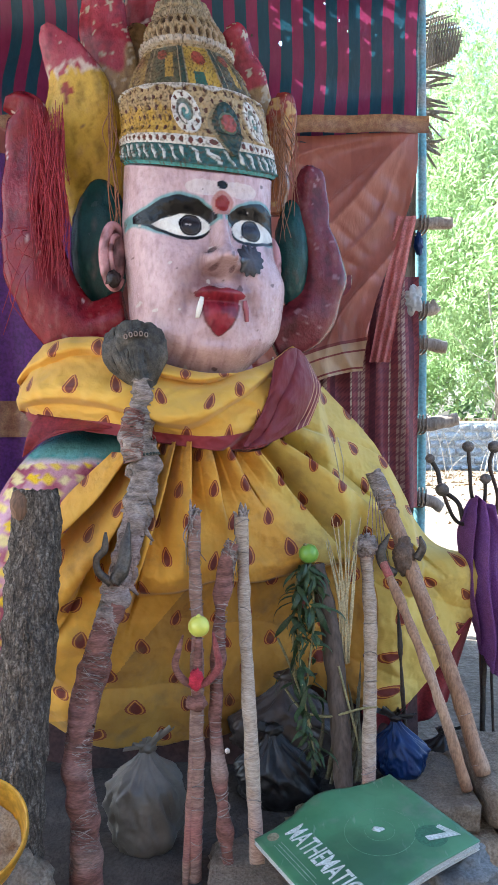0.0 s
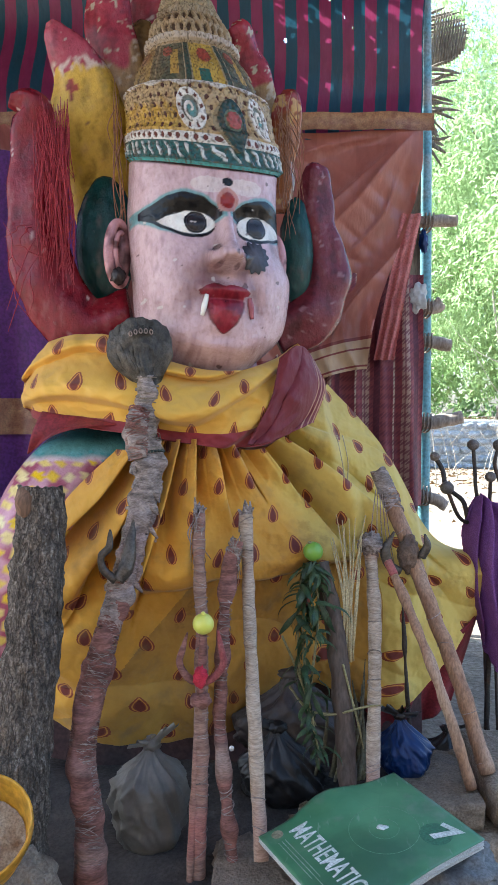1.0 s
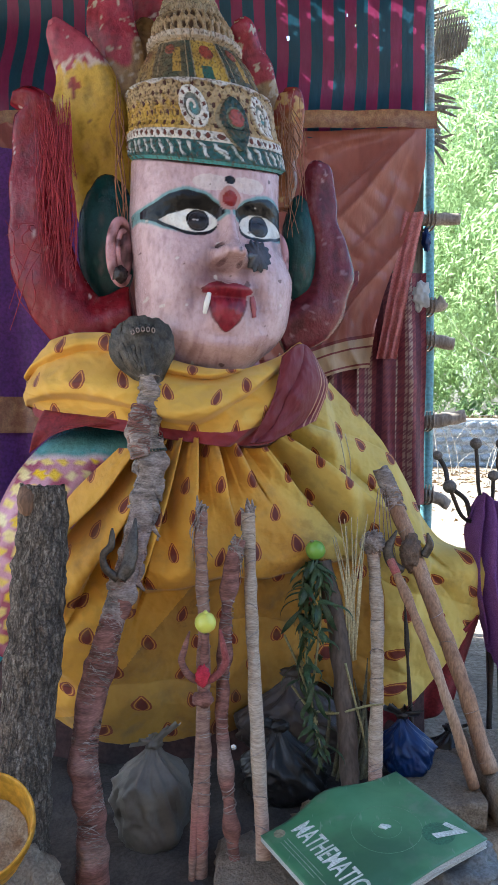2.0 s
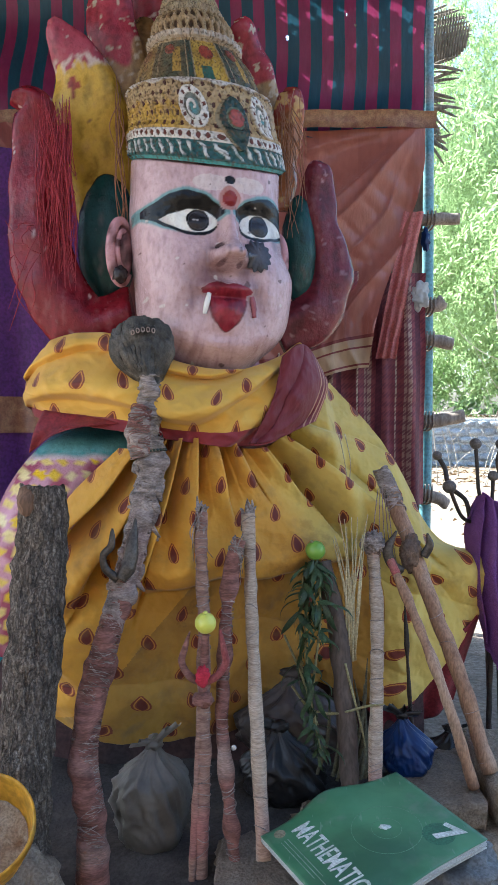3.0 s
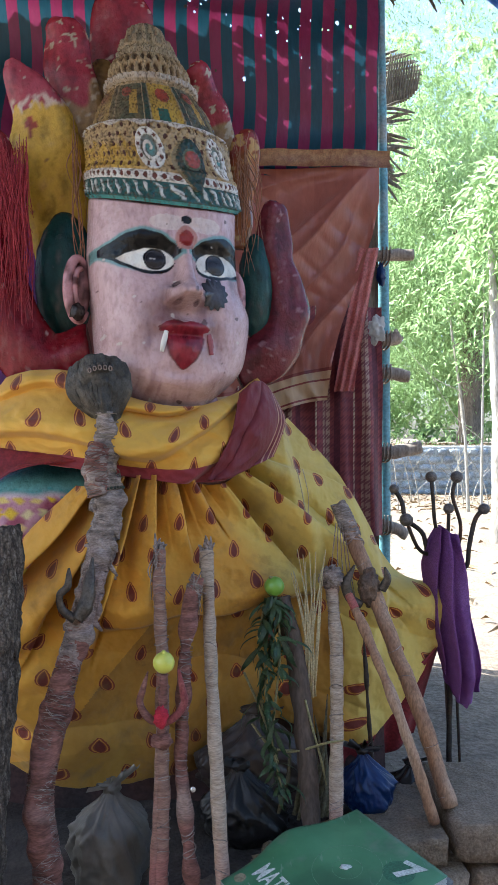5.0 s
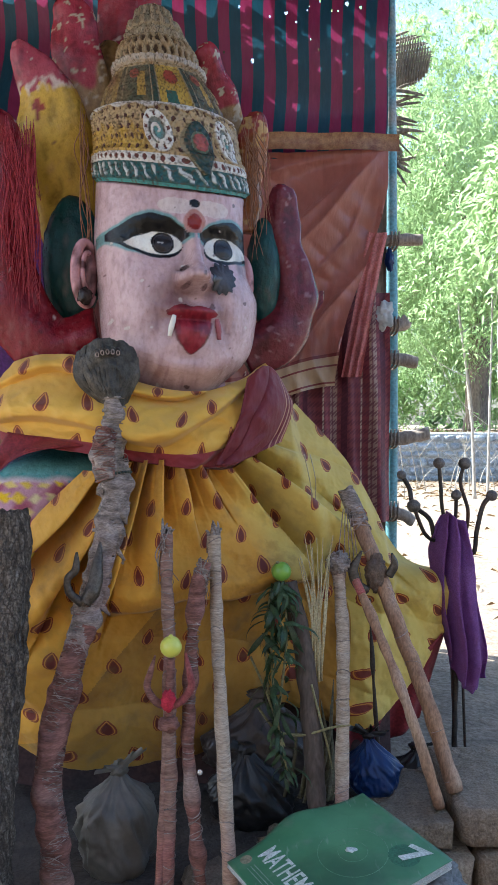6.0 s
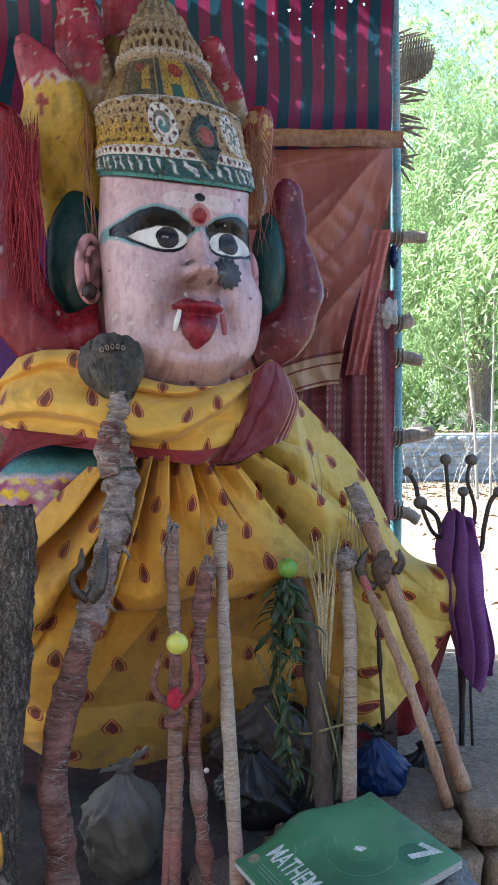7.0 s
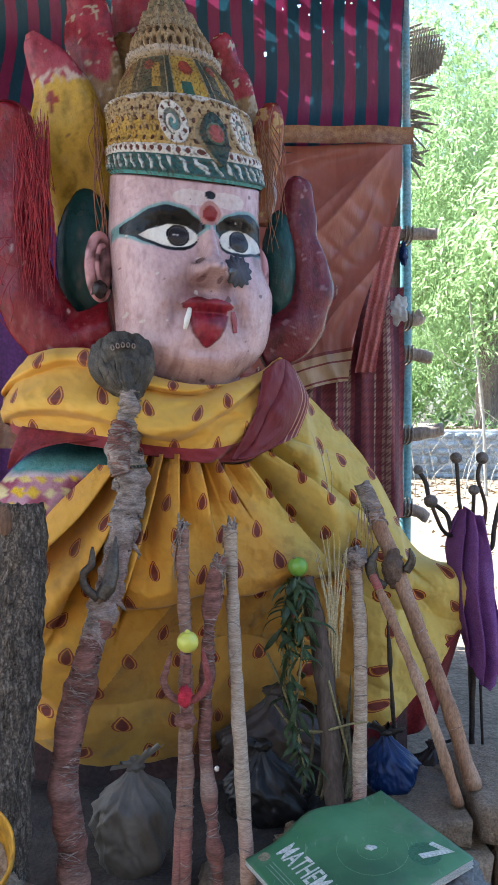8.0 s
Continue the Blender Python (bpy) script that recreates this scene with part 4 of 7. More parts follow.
def plaster_paint():
    m, nodes, links, b = material("painted_plaster")
    at = nodes.new("ShaderNodeVertexColor")
    at.layer_name = "paint"
    fine = grain(nodes, links, 150, 6, (1, 1, 0.8))
    mid = grain(nodes, links, 34, 7, (1, 1, 0.8), "Object", 0.65)
    big = grain(nodes, links, 4, 3)
    col = blend(nodes, links, calc(nodes, links, "MULTIPLY", ramp(nodes, links, mid, 0.46, 0.7), 0.5), at.outputs[0], (0.62, 0.52, 0.50), "MULTIPLY")
    col = blend(nodes, links, calc(nodes, links, "MULTIPLY", ramp(nodes, links, fine, 0.50, 0.72), 0.32), col, (0.5, 0.42, 0.40), "MULTIPLY")
    col = blend(nodes, links, calc(nodes, links, "MULTIPLY", ramp(nodes, links, big, 0.5, 0.75), 0.25), col, (0.42, 0.30, 0.24), "MULTIPLY")
    links.new(col, b.inputs["Base Color"])
    links.new(calc(nodes, links, "MULTIPLY_ADD", mid, 0.38, 0.02, clamp=True), b.inputs["Roughness"])
    b.inputs["Specular IOR Level"].default_value = 0.3
    bump(nodes, links, b, calc(nodes, links, "MULTIPLY_ADD", fine, 0.3, calc(nodes, links, "MULTIPLY", mid, 1.3)), 0.0030)
    return m


whole("statue", st_me, plaster_paint(), "large seated painted plaster figure with a tall crown and red flames", "statue")
# plinth under the figure
whole("plinth", mesh_bm("plinth", block(-0.55, 0.36, 1.62, 2.15, -0.02, 0.22, 4.0), False), surf("dark_plinth", (0.06, 0.03, 0.03), (0.10, 0.05, 0.045), 20, 0.9, 0.004, (0.03, 0.025, 0.025), 5), "dark stained stone plinth below the statue", "plinth", kind="structure")


# ---- the yellow printed drape on the figure ----
def printed_cloth(name, ground, cell=0.080, border=None, soil_shade_amount=0.5, far_layer=None):
    """Yellow cotton with rows of small drop-shaped prints; border is (v below which it is red)."""
    m, nodes, links, b = material(name)
    uv = nodes.new("ShaderNodeUVMap")
    sep = nodes.new("ShaderNodeSeparateXYZ")
    links.new(uv.outputs[0], sep.inputs[0])
    K = lambda op, a, b2=0.0, c=0.0, clamp=False: calc(nodes, links, op, a, b2, c, clamp)
    vv = K("DIVIDE", sep.outputs[1], cell * 0.80)
    row = K("FLOOR", vv)
    uu = K("ADD", K("DIVIDE", sep.outputs[0], cell), K("MULTIPLY", K("MODULO", row, 2.0), 0.5))
    colid = K("FLOOR", uu)
    wn2 = nodes.new("ShaderNodeTexWhiteNoise")
    cmb = nodes.new("ShaderNodeCombineXYZ")
    links.new(colid, cmb.inputs[0])
    links.new(row, cmb.inputs[1])
    links.new(cmb.outputs[0], wn2.inputs[0])
    jit = K("MULTIPLY_ADD", wn2.outputs["Value"], 0.24, -0.12)
    fu = K("ADD", K("SUBTRACT", K("FRACT", uu), 0.5), jit)
    fv = K("SUBTRACT", K("FRACT", vv), K("MULTIPLY_ADD", wn2.outputs["Value"], 0.16, 0.42))
    slant = K("MULTIPLY_ADD", wn2.outputs["Value"], 0.5, -0.25)
    fu = K("ADD", fu, K("MULTIPLY", fv, slant))
    t = K("DIVIDE", K("ADD", fv, 0.20), 0.50, clamp=True)
    hw = K("MULTIPLY", K("MULTIPLY", K("SQRT", t), K("SUBTRACT", 1.0, K("POWER", t, 1.12))), 0.285)
    d = K("SUBTRACT", hw, K("ABSOLUTE", fu))
    weave = grain(nodes, links, 260, 3, (1, 1, 1), "UV")
    big = grain(nodes, links, 5, 4)
    dirt = grain(nodes, links, 17, 6)
    soil_shade_map = grain(nodes, links, 3.2, 7, (1.0, 1.0, 1.3), "Object", 0.62)
    col = blend(nodes, links, ramp(nodes, links, big, 0.35, 0.7), ground, tuple(g * k for g, k in zip(ground, (0.86, 0.80, 0.7))))
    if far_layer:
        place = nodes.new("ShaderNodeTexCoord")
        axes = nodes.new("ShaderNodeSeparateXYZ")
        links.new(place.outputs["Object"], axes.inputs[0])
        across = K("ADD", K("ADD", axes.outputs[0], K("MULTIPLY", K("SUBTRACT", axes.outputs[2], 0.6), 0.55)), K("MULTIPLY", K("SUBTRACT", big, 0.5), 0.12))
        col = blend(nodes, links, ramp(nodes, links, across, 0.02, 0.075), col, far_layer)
    halo = K("GREATER_THAN", d, -0.014)
    some = K("GREATER_THAN", K("ADD", d, K("MULTIPLY", weave, 0.03)), -0.003)
    inside = K("MULTIPLY", K("GREATER_THAN", t, 0.001), K("LESS_THAN", t, 0.985))
    dots = K("GREATER_THAN", K("SINE", K("MULTIPLY", K("ADD", fu, K("MULTIPLY", fv, 1.3)), 95.0)), 0.0)
    col = blend(nodes, links, K("MULTIPLY", K("MULTIPLY", halo, inside), dots), col, (0.30, 0.06, 0.015))
    col = blend(nodes, links, K("MULTIPLY", some, inside), col, (0.28, 0.060, 0.020))
    rim = K("MULTIPLY", K("GREATER_THAN", d, 0.011), K("LESS_THAN", d, 0.032))
    col = blend(nodes, links, rim, col, (0.66, 0.29, 0.045))
    core = K("GREATER_THAN", d, 0.050)
    col = blend(nodes, links, core, col, (0.17, 0.025, 0.014))
    col = blend(nodes, links, K("MULTIPLY", ramp(nodes, links, dirt, 0.54, 0.70), soil_shade_amount), col, (0.26, 0.17, 0.07))
    # handled, smoked patches with hard tide edges, deepened to stand in for shade
    col = blend(nodes, links, K("MULTIPLY", ramp(nodes, links, soil_shade_map, 0.42, 0.58), soil_shade_amount * 1.1), col, (0.50, 0.42, 0.36), "MULTIPLY")
    col = blend(nodes, links, K("MULTIPLY", ramp(nodes, links, soil_shade_map, 0.60, 0.63), soil_shade_amount), col, (0.42, 0.33, 0.26), "MULTIPLY")
    if border is not None:
        red = blend(nodes, links, ramp(nodes, links, dirt, 0.4, 0.7), (0.26, 0.022, 0.03), (0.17, 0.016, 0.025))
        col = blend(nodes, links, K("LESS_THAN", K("ADD", sep.outputs[1], K("MULTIPLY", dirt, 0.004)), border), col, red)
    links.new(col, b.inputs["Base Color"])
    b.inputs["Roughness"].default_value = 0.75
    b.inputs["Sheen Weight"].default_value = 0.15
    bump(nodes, links, b, K("ADD", weave, K("MULTIPLY", dirt, 2.0)), 0.0005)
    thin(m, col, 0.12)
    return m


SAFFRON = (0.80, 0.43, 0.048)
yellow_print = printed_cloth("yellow_print", SAFFRON, soil_shade_amount=0.38, far_layer=(0.70, 0.52, 0.12))
scarf_print = printed_cloth("yellow_scarf_print", (0.80, 0.47, 0.065), 0.072, border=0.030, soil_shade_amount=0.12)
maroon = surf("maroon_cloth", (0.27, 0.022, 0.030), (0.18, 0.014, 0.022), 40, 0.7, 0.001, (0.25, 0.03, 0.04), 9)

NET = np.array([  # left to right; rows from the neck down to the hem
    [(-0.256, 1.460, 0.682), (-0.158, 1.440, 0.702), (-0.065, 1.460, 0.698), (0.016, 1.530, 0.679), (0.116, 1.620, 0.757), (0.161, 1.700, 0.814)],
    [(-0.350, 1.450, 0.587), (-0.187, 1.420, 0.580), (-0.064, 1.440, 0.578), (0.065, 1.520, 0.580), (0.205, 1.620, 0.657), (0.278, 1.730, 0.682)],
    [(-0.418, 1.420, 0.466), (-0.217, 1.410, 0.447), (-0.054, 1.440, 0.435), (0.098, 1.510, 0.437), (0.275, 1.610, 0.499), (0.403, 1.730, 0.474)],
    [(-0.433, 1.430, 0.337), (-0.230, 1.420, 0.288), (-0.044, 1.460, 0.307), (0.132, 1.520, 0.334), (0.319, 1.590, 0.385), (0.505, 1.675, 0.445)],
    [(-0.420, 1.500, 0.170), (-0.233, 1.500, 0.094), (-0.046, 1.540, 0.100), (0.113, 1.560, 0.190), (0.295, 1.580, 0.147), (0.477, 1.640, 0.325)],
])


def net_point(net, s, t):
    def cr(p, x):
        n = len(p) - 1
        x = min(max(x, 0.0), 1.0) * n
        i = min(int(x), n - 1)
        f = x - i
        a, b, c, d = p[max(i - 1, 0)], p[i], p[i + 1], p[min(i + 2, n)]
        return 0.5 * (2 * b + (c - a) * f + (2 * a - 5 * b + 4 * c - d) * f * f + (3 * b - a - 3 * c + d) * f ** 3)
    return cr([cr(r, s) for r in net], t)


def pleat(x):
    """A rounded fold with a sharp valley."""
    return abs(math.sin(x)) ** 0.55


GATHER = Vector((-0.106, 1.450, 0.817))


def wrinkle(x, z, seed):
    """Soft crumples with sharp creases."""
    a = 1 - abs(noise.noise(Vector((x, z, seed)))) * 2
    b = 1 - abs(noise.noise(Vector((x * 2.3, z * 2.3, seed + 5)))) * 2
    return 0.65 * a + 0.35 * b


def knife(x):
    """A pressed pleat: a slow rise, then a sharp edge."""
    f = x % 1.0
    return smoothstep(0.0, 0.85, f) if f < 0.85 else 1 - smoothstep(0.85, 1.0, f)


def cape(s, t):
    p = net_point(NET, s, t).copy()
    dx, dz = p[0] - GATHER.x, p[2] - GATHER.z
    rho, phi = math.hypot(dx, dz), math.atan2(dx, -dz + 1e-6)
    # pleats pressed together at the neck that open out as they fall
    wob = 0.30 * noise.noise(Vector((phi * 1.7, rho * 2.2, 1))) + 0.10 * noise.noise(Vector((phi * 5, rho * 7, 4)))
    k = phi * 4.2 + wob
    idx = math.floor(k)
    long = 0.29 + 0.14 * noise.cell(Vector((idx + 0.5, 0.5, 0.5))) + 0.28 * smoothstep(-0.35, -0.8, phi) + 0.16 * smoothstep(0.5, 0.9, phi)
    sector = smoothstep(-1.50, -1.15, phi) * smoothstep(1.25, 0.95, phi)
    deep = sector * (knife(k) - 0.5) * smoothstep(0.06, 0.11, rho) * (1 - smoothstep(long * 0.6, long * 1.25, rho))
    f = (0.014 + 0.33 * rho) * deep
    # each pleat laps over its neighbour
    p[0] += 0.10 * rho * deep * math.cos(phi)
    p[2] += 0.10 * rho * deep * math.sin(phi)
    # finer tucks between them, close to the neck
    f += 0.005 * sector * (knife(phi * 9 + wob * 2) - 0.5) * smoothstep(0.06, 0.11, rho) * smoothstep(0.30, 0.16, rho)
    # broad swags towards the knees
    f += 0.040 * (pleat(phi * 2.7 + wob * 3 + 0.4) - 0.55) * smoothstep(0.24, 0.42, rho) * (1 - 0.6 * smoothstep(0.70, 0.95, t)) * smoothstep(0.15, 0.55, abs(phi - 0.05))
    # the far side hangs in upright folds from the shoulder
    f += 0.048 * (knife(p[0] * 5.5 + 0.5 * noise.noise(Vector((p[0] * 4, p[2] * 3, 2)))) - 0.5) * smoothstep(0.62, 0.8, s) * smoothstep(0.95, 0.6, t)
    # a few sagging tension creases over the lap
    f += 0.016 * (pleat(p[2] * 19 + p[0] * 5 + wob * 4) - 0.55) * smoothstep(0.55, 0.72, t) * smoothstep(1.0, 0.85, t)
    f += 0.018 * wrinkle(p[0] * 6 + p[2] * 2, p[2] * 5, 2) * smoothstep(0.1, 0.4, t) + 0.006 * wrinkle(p[0] * 15, p[2] * 12, 9) + 0.0025 * wrinkle(p[0] * 42, p[2] * 36, 19)
    # the apron bulges over the lap and the lower cloth falls back under it
    mid = smoothstep(0.10, 0.28, s) * smoothstep(0.82, 0.62, s)
    ledge = lap_ledge(s)
    f += mid * (0.030 * math.exp(-((t - ledge + 0.05) / 0.05) ** 2) - 0.085 * smoothstep(ledge, ledge + 0.05, t) * (1 - 0.4 * smoothstep(0.8, 1.0, t)))
    p[1] -= f
    p[2] += 0.014 * noise.noise(Vector((s * 11, 0, 3))) * smoothstep(0.9, 1.0, t)
    return tuple(p)


def cape_uv(s, t, p):
    ang = -0.55 * smoothstep(0.45, 0.9, s) + 0.25 * smoothstep(0.3, 0.0, s)
    x, z = p[0] - 0.0, p[2] - 0.6
    u = x * math.cos(ang) - z * math.sin(ang)
    v = x * math.sin(ang) + z * math.cos(ang)
    return (u * (1.0 + 0.25 * (1 - t)) + 2, v + 2)


# Duller copy of the print: the lower cloth's shade put into its colour.
shaded_print = printed_cloth("shaded_yellow_print", (0.56, 0.315, 0.05), soil_shade_amount=0.55)


def lap_ledge(s):
    """Where the apron ends and the lower cloth, painted darker for shade, begins."""
    return 0.50 + 0.035 * math.sin(s * 7 + 1.0) + 0.02 * noise.noise(Vector((s * 9, 1, 2)))


def shade_lower_cloth(me, nu, nv):
    me.materials.append(yellow_print)
    me.materials.append(shaded_print)
    for f in me.polygons:
        s, t = (f.index % nu + 0.5) / nu, (f.index // nu + 0.5) / nv
        if 0.34 - 0.62 * (t - lap_ledge(s)) < s < 0.74 and t > lap_ledge(s) + 0.03:
            f.material_index = 1
    return me


drape = whole("yellow_drape", shade_lower_cloth(sheet("yellow_drape", cape, 420, 300, cape_uv), 420, 300), yellow_print, "yellow cotton drape with red drop prints gathered round the figure", "drape")
solid(drape, 0.002)


def hem_band(s, t):
    """Wine red lower border hanging below the knee."""
    a = np.array((0.231, 1.580, 0.139)) * (1 - s) + np.array((0.481, 1.640, 0.331)) * s
    b = np.array((0.293, 1.600, 0.050)) * (1 - s) + np.array((0.438, 1.660, 0.117)) * s
    p = a * (1 - t) + b * t
    p[1] += 0.012 * math.sin(s * 13 + t * 2) + 0.03 * t
    return tuple(p)


solid(part("hem_border", sheet("hem_border", hem_band, 40, 20), maroon, drape, "wine red border of the drape"), 0.002)

SCARF = np.array([
    [(-0.460, 1.660, 0.865), (-0.401, 1.580, 0.894), (-0.276, 1.520, 0.897), (-0.150, 1.470, 0.843), (-0.044, 1.480, 0.827), (0.044, 1.550, 0.857), (0.087, 1.630, 0.898)],
    [(-0.474, 1.630, 0.804), (-0.409, 1.520, 0.801), (-0.262, 1.440, 0.798), (-0.144, 1.410, 0.771), (-0.043, 1.440, 0.767), (0.043, 1.520, 0.801), (0.117, 1.630, 0.851)],
    [(-0.462, 1.620, 0.745), (-0.403, 1.540, 0.732), (-0.266, 1.460, 0.716), (-0.147, 1.440, 0.698), (-0.043, 1.460, 0.686), (0.043, 1.520, 0.697), (0.143, 1.630, 0.778)],
])


def scarf(s, t):
    p = net_point(SCARF, s, t).copy()
    f = 0.034 * (knife(t * 2.2 + s * 1.3 + 0.25 * math.sin(s * 9) + 0.25 * noise.noise(Vector((s * 6, t * 2, 5)))) - 0.5) + 0.012 * noise.noise(Vector((p[0] * 9, p[2] * 13, 1)))
    f += 0.018 * wrinkle(p[0] * 6, p[2] * 15, 3) + 0.007 * wrinkle(p[0] * 18, p[2] * 24, 8)
    f += 0.014 * math.sin(t * 3.14) + 0.006 * (pleat(t * 16 - s * 5) - 0.5) * smoothstep(0.3, 0.1, s)
    p[1] -= f
    return tuple(p)


wrap = whole("neck_scarf", sheet("neck_scarf", scarf, 240, 90, lambda s, t, p: (s * 0.62 + 2, 0.165 * (1 - t) - 0.055 * smoothstep(0.45, 0.95, s) * (1 - t))), scarf_print, "yellow printed scarf with a red border round the neck", "scarf")
solid(wrap, 0.003)


def scarf_end(s, t):
    """The bunched maroon end thrown over the shoulder."""
    rows = (((0.049, 1.500, 0.854), (0.031, 1.475, 0.772), (-0.012, 1.455, 0.691)), ((0.089, 1.550, 0.880), (0.087, 1.520, 0.790), (0.031, 1.490, 0.697)), ((0.125, 1.610, 0.850), (0.143, 1.590, 0.803), (0.118, 1.570, 0.732)))
    p = net_point([[np.array(q) for q in r] for r in rows], t, s)
    p = p.copy()
    p[1] -= 0.012 * (pleat(s * 6 + t * 2 + noise.noise(Vector((s * 3, t * 3, 1)))) - 0.5) + 0.02 * math.sin(s * 3.14) + 0.014 + 0.009 * wrinkle(s * 3, t * 4, 3)
    return tuple(p)


maroon_line = banded_cloth("maroon_cream_lines", [(0.0, (0.15, 0.014, 0.020)), (0.80, (0.42, 0.22, 0.13)), (0.82, (0.15, 0.014, 0.020)), (0.87, (0.42, 0.22, 0.13)), (0.89, (0.15, 0.014, 0.020)), (0.94, (0.42, 0.22, 0.13)), (0.965, (0.22, 0.03, 0.03))], 0.15, 0.7, 0.05)
solid(part("scarf_end", sheet("scarf_end", scarf_end, 70, 50, lambda s, t, p: (s * 0.149, t * 0.2)), maroon_line, wrap, "bunched maroon end with cream lines"), 0.003)
# loose red fall over the near shoulder
def shoulder(s, t):
    """The red border that slips from under the scarf down the arm."""
    a = np.array((-0.402, 1.480, 0.752)) * (1 - s) + np.array((-0.235, 1.438, 0.728)) * s
    b = np.array((-0.424, 1.455, 0.672)) * (1 - s) + np.array((-0.355, 1.425, 0.722)) * s
    p = a * (1 - t) + b * t
    p[1] -= 0.012 * math.sin(t * 3.14) + 0.006 * math.sin(s * 9 + t * 3)
    return tuple(p)


solid(part("shoulder_fold", sheet("shoulder_fold", shoulder, 30, 16), maroon, wrap, "red border hanging over the shoulder"), 0.002)


# ---- loose threads hung over the flames ----
red_thread = surf("red_thread", (0.30, 0.018, 0.030), (0.42, 0.05, 0.065), 90, 0.9, 0.0)
rust_thread = surf("rust_thread", (0.26, 0.11, 0.06), (0.36, 0.18, 0.10), 90, 0.9, 0.0)


def strands(name, label, top, low, spread_top, spread_low, count, mat, seed, reach=0.0, bulge=-0.02):
    """Hanging threads of uneven length that lie over a rounded form."""
    r = random.Random(seed)
    e = thing(name, low, label, "threads")
    for k in range(count):
        a = np.array(top) + (r.uniform(-1, 1) * spread_top, r.uniform(-0.008, 0.004), r.uniform(-0.075, 0.018))
        b = np.array(low) + (r.uniform(-1, 1) * spread_low, r.uniform(-0.008, 0.008), r.uniform(-0.02, 0.22))
        m1 = a * 0.7 + b * 0.3 + (r.uniform(-0.006, 0.006) + reach, bulge, 0)
        m2 = a * 0.35 + b * 0.65 + (r.uniform(-0.017, 0.017) + reach, bulge, 0)
        part("thread", tube("thread", [tuple(a), tuple(m1), tuple(m2), tuple(b)], [0.0005, 0.0011, 0.0010, 0.0005], 16, segs=5), mat, e)
    return e


strands("red_threads", "tangle of red threads hanging over a red flame", (-0.398, 1.545, 1.350), (-0.384, 1.545, 1.000), 0.036, 0.032, 115, red_thread, 3, 0.002, -0.012)
strands("red_threads", "loose red threads trailing below a flame", (-0.442, 1.530, 1.098), (-0.463, 1.540, 0.912), 0.03, 0.03, 10, red_thread, 5)
strands("rust_threads", "rust brown threads hanging from a flame tip", (0.064, 1.600, 1.380), (0.079, 1.600, 1.114), 0.024, 0.024, 26, rust_thread, 7, 0.0, -0.012)
strands("rust_threads", "fine brown threads hanging beside the ear", (-0.267, 1.580, 1.411), (-0.265, 1.580, 1.041), 0.012, 0.012, 9, rust_thread, 9, 0.0, -0.03)

# ---- sticks, log and staffs leaning before the figure ----
def bark_surface():
    """Dark furrowed bark with pale lichen crust on its ridges."""
    m, nodes, links, b = material("rough_bark")
    furrow = grain(nodes, links, 95, 9, (1, 1, 0.30), "Object", 0.72)
    crust = grain(nodes, links, 260, 5)
    big = grain(nodes, links, 14, 5, (1, 1, 0.5))
    # plates parted by dark cracks
    tc = nodes.new("ShaderNodeTexCoord")
    mp = nodes.new("ShaderNodeMapping")
    mp.inputs["Scale"].default_value = (1, 1, 0.36)
    bend = nodes.new("ShaderNodeTexNoise")
    bend.inputs["Scale"].default_value = 70
    bend.inputs["Detail"].default_value = 5
    off = nodes.new("ShaderNodeVectorMath")
    off.operation = "MULTIPLY_ADD"
    off.inputs[1].default_value = (0.030, 0.030, 0.030)
    crack = nodes.new("ShaderNodeTexVoronoi")
    crack.feature = "DISTANCE_TO_EDGE"
    crack.inputs["Scale"].default_value = 95
    links.new(tc.outputs["Object"], mp.inputs[0])
    links.new(mp.outputs[0], bend.inputs["Vector"])
    links.new(bend.outputs["Color"], off.inputs[0])
    links.new(mp.outputs[0], off.inputs[2])
    links.new(off.outputs[0], crack.inputs["Vector"])
    plate = ramp(nodes, links, crack.outputs["Distance"], 0.0, 0.12)
    col = blend(nodes, links, ramp(nodes, links, furrow, 0.38, 0.62), (0.10, 0.080, 0.062), (0.34, 0.275, 0.215))
    pale = calc(nodes, links, "MULTIPLY", ramp(nodes, links, furrow, 0.52, 0.66), ramp(nodes, links, big, 0.42, 0.62))
    col = blend(nodes, links, pale, col, (0.48, 0.44, 0.38))
    col = blend(nodes, links, ramp(nodes, links, crust, 0.42, 0.66), blend(nodes, links, 1.0, col, (0.5, 0.46, 0.43), "MULTIPLY"), col)
    col = blend(nodes, links, calc(nodes, links, "MULTIPLY_ADD", plate, 0.6, 0.4), (0.030, 0.023, 0.018), col)
    furrow = calc(nodes, links, "ADD", furrow, calc(nodes, links, "MULTIPLY", plate, 0.5))
    links.new(col, b.inputs["Base Color"])
    b.inputs["Roughness"].default_value = 0.9
    bump(nodes, links, b, calc(nodes, links, "MULTIPLY_ADD", crust, 0.3, furrow), 0.012)
    return m


bark = bark_surface()
heart = surf("split_wood", (0.34, 0.19, 0.10), (0.22, 0.11, 0.06), 50, 0.85, 0.003, (0.14, 0.08, 0.05), 12, (1, 1, 0.15))
thread_pink = surf("pink_dusted_thread", (0.31, 0.14, 0.11), (0.14, 0.060, 0.046), 110, 0.95, 0.005, (0.38, 0.29, 0.24), 9, (0.22, 0.22, 1))
thread_grey = surf("greyed_thread", (0.44, 0.36, 0.315), (0.14, 0.11, 0.095), 110, 0.95, 0.006, (0.40, 0.27, 0.24), 12, (0.35, 0.35, 1))
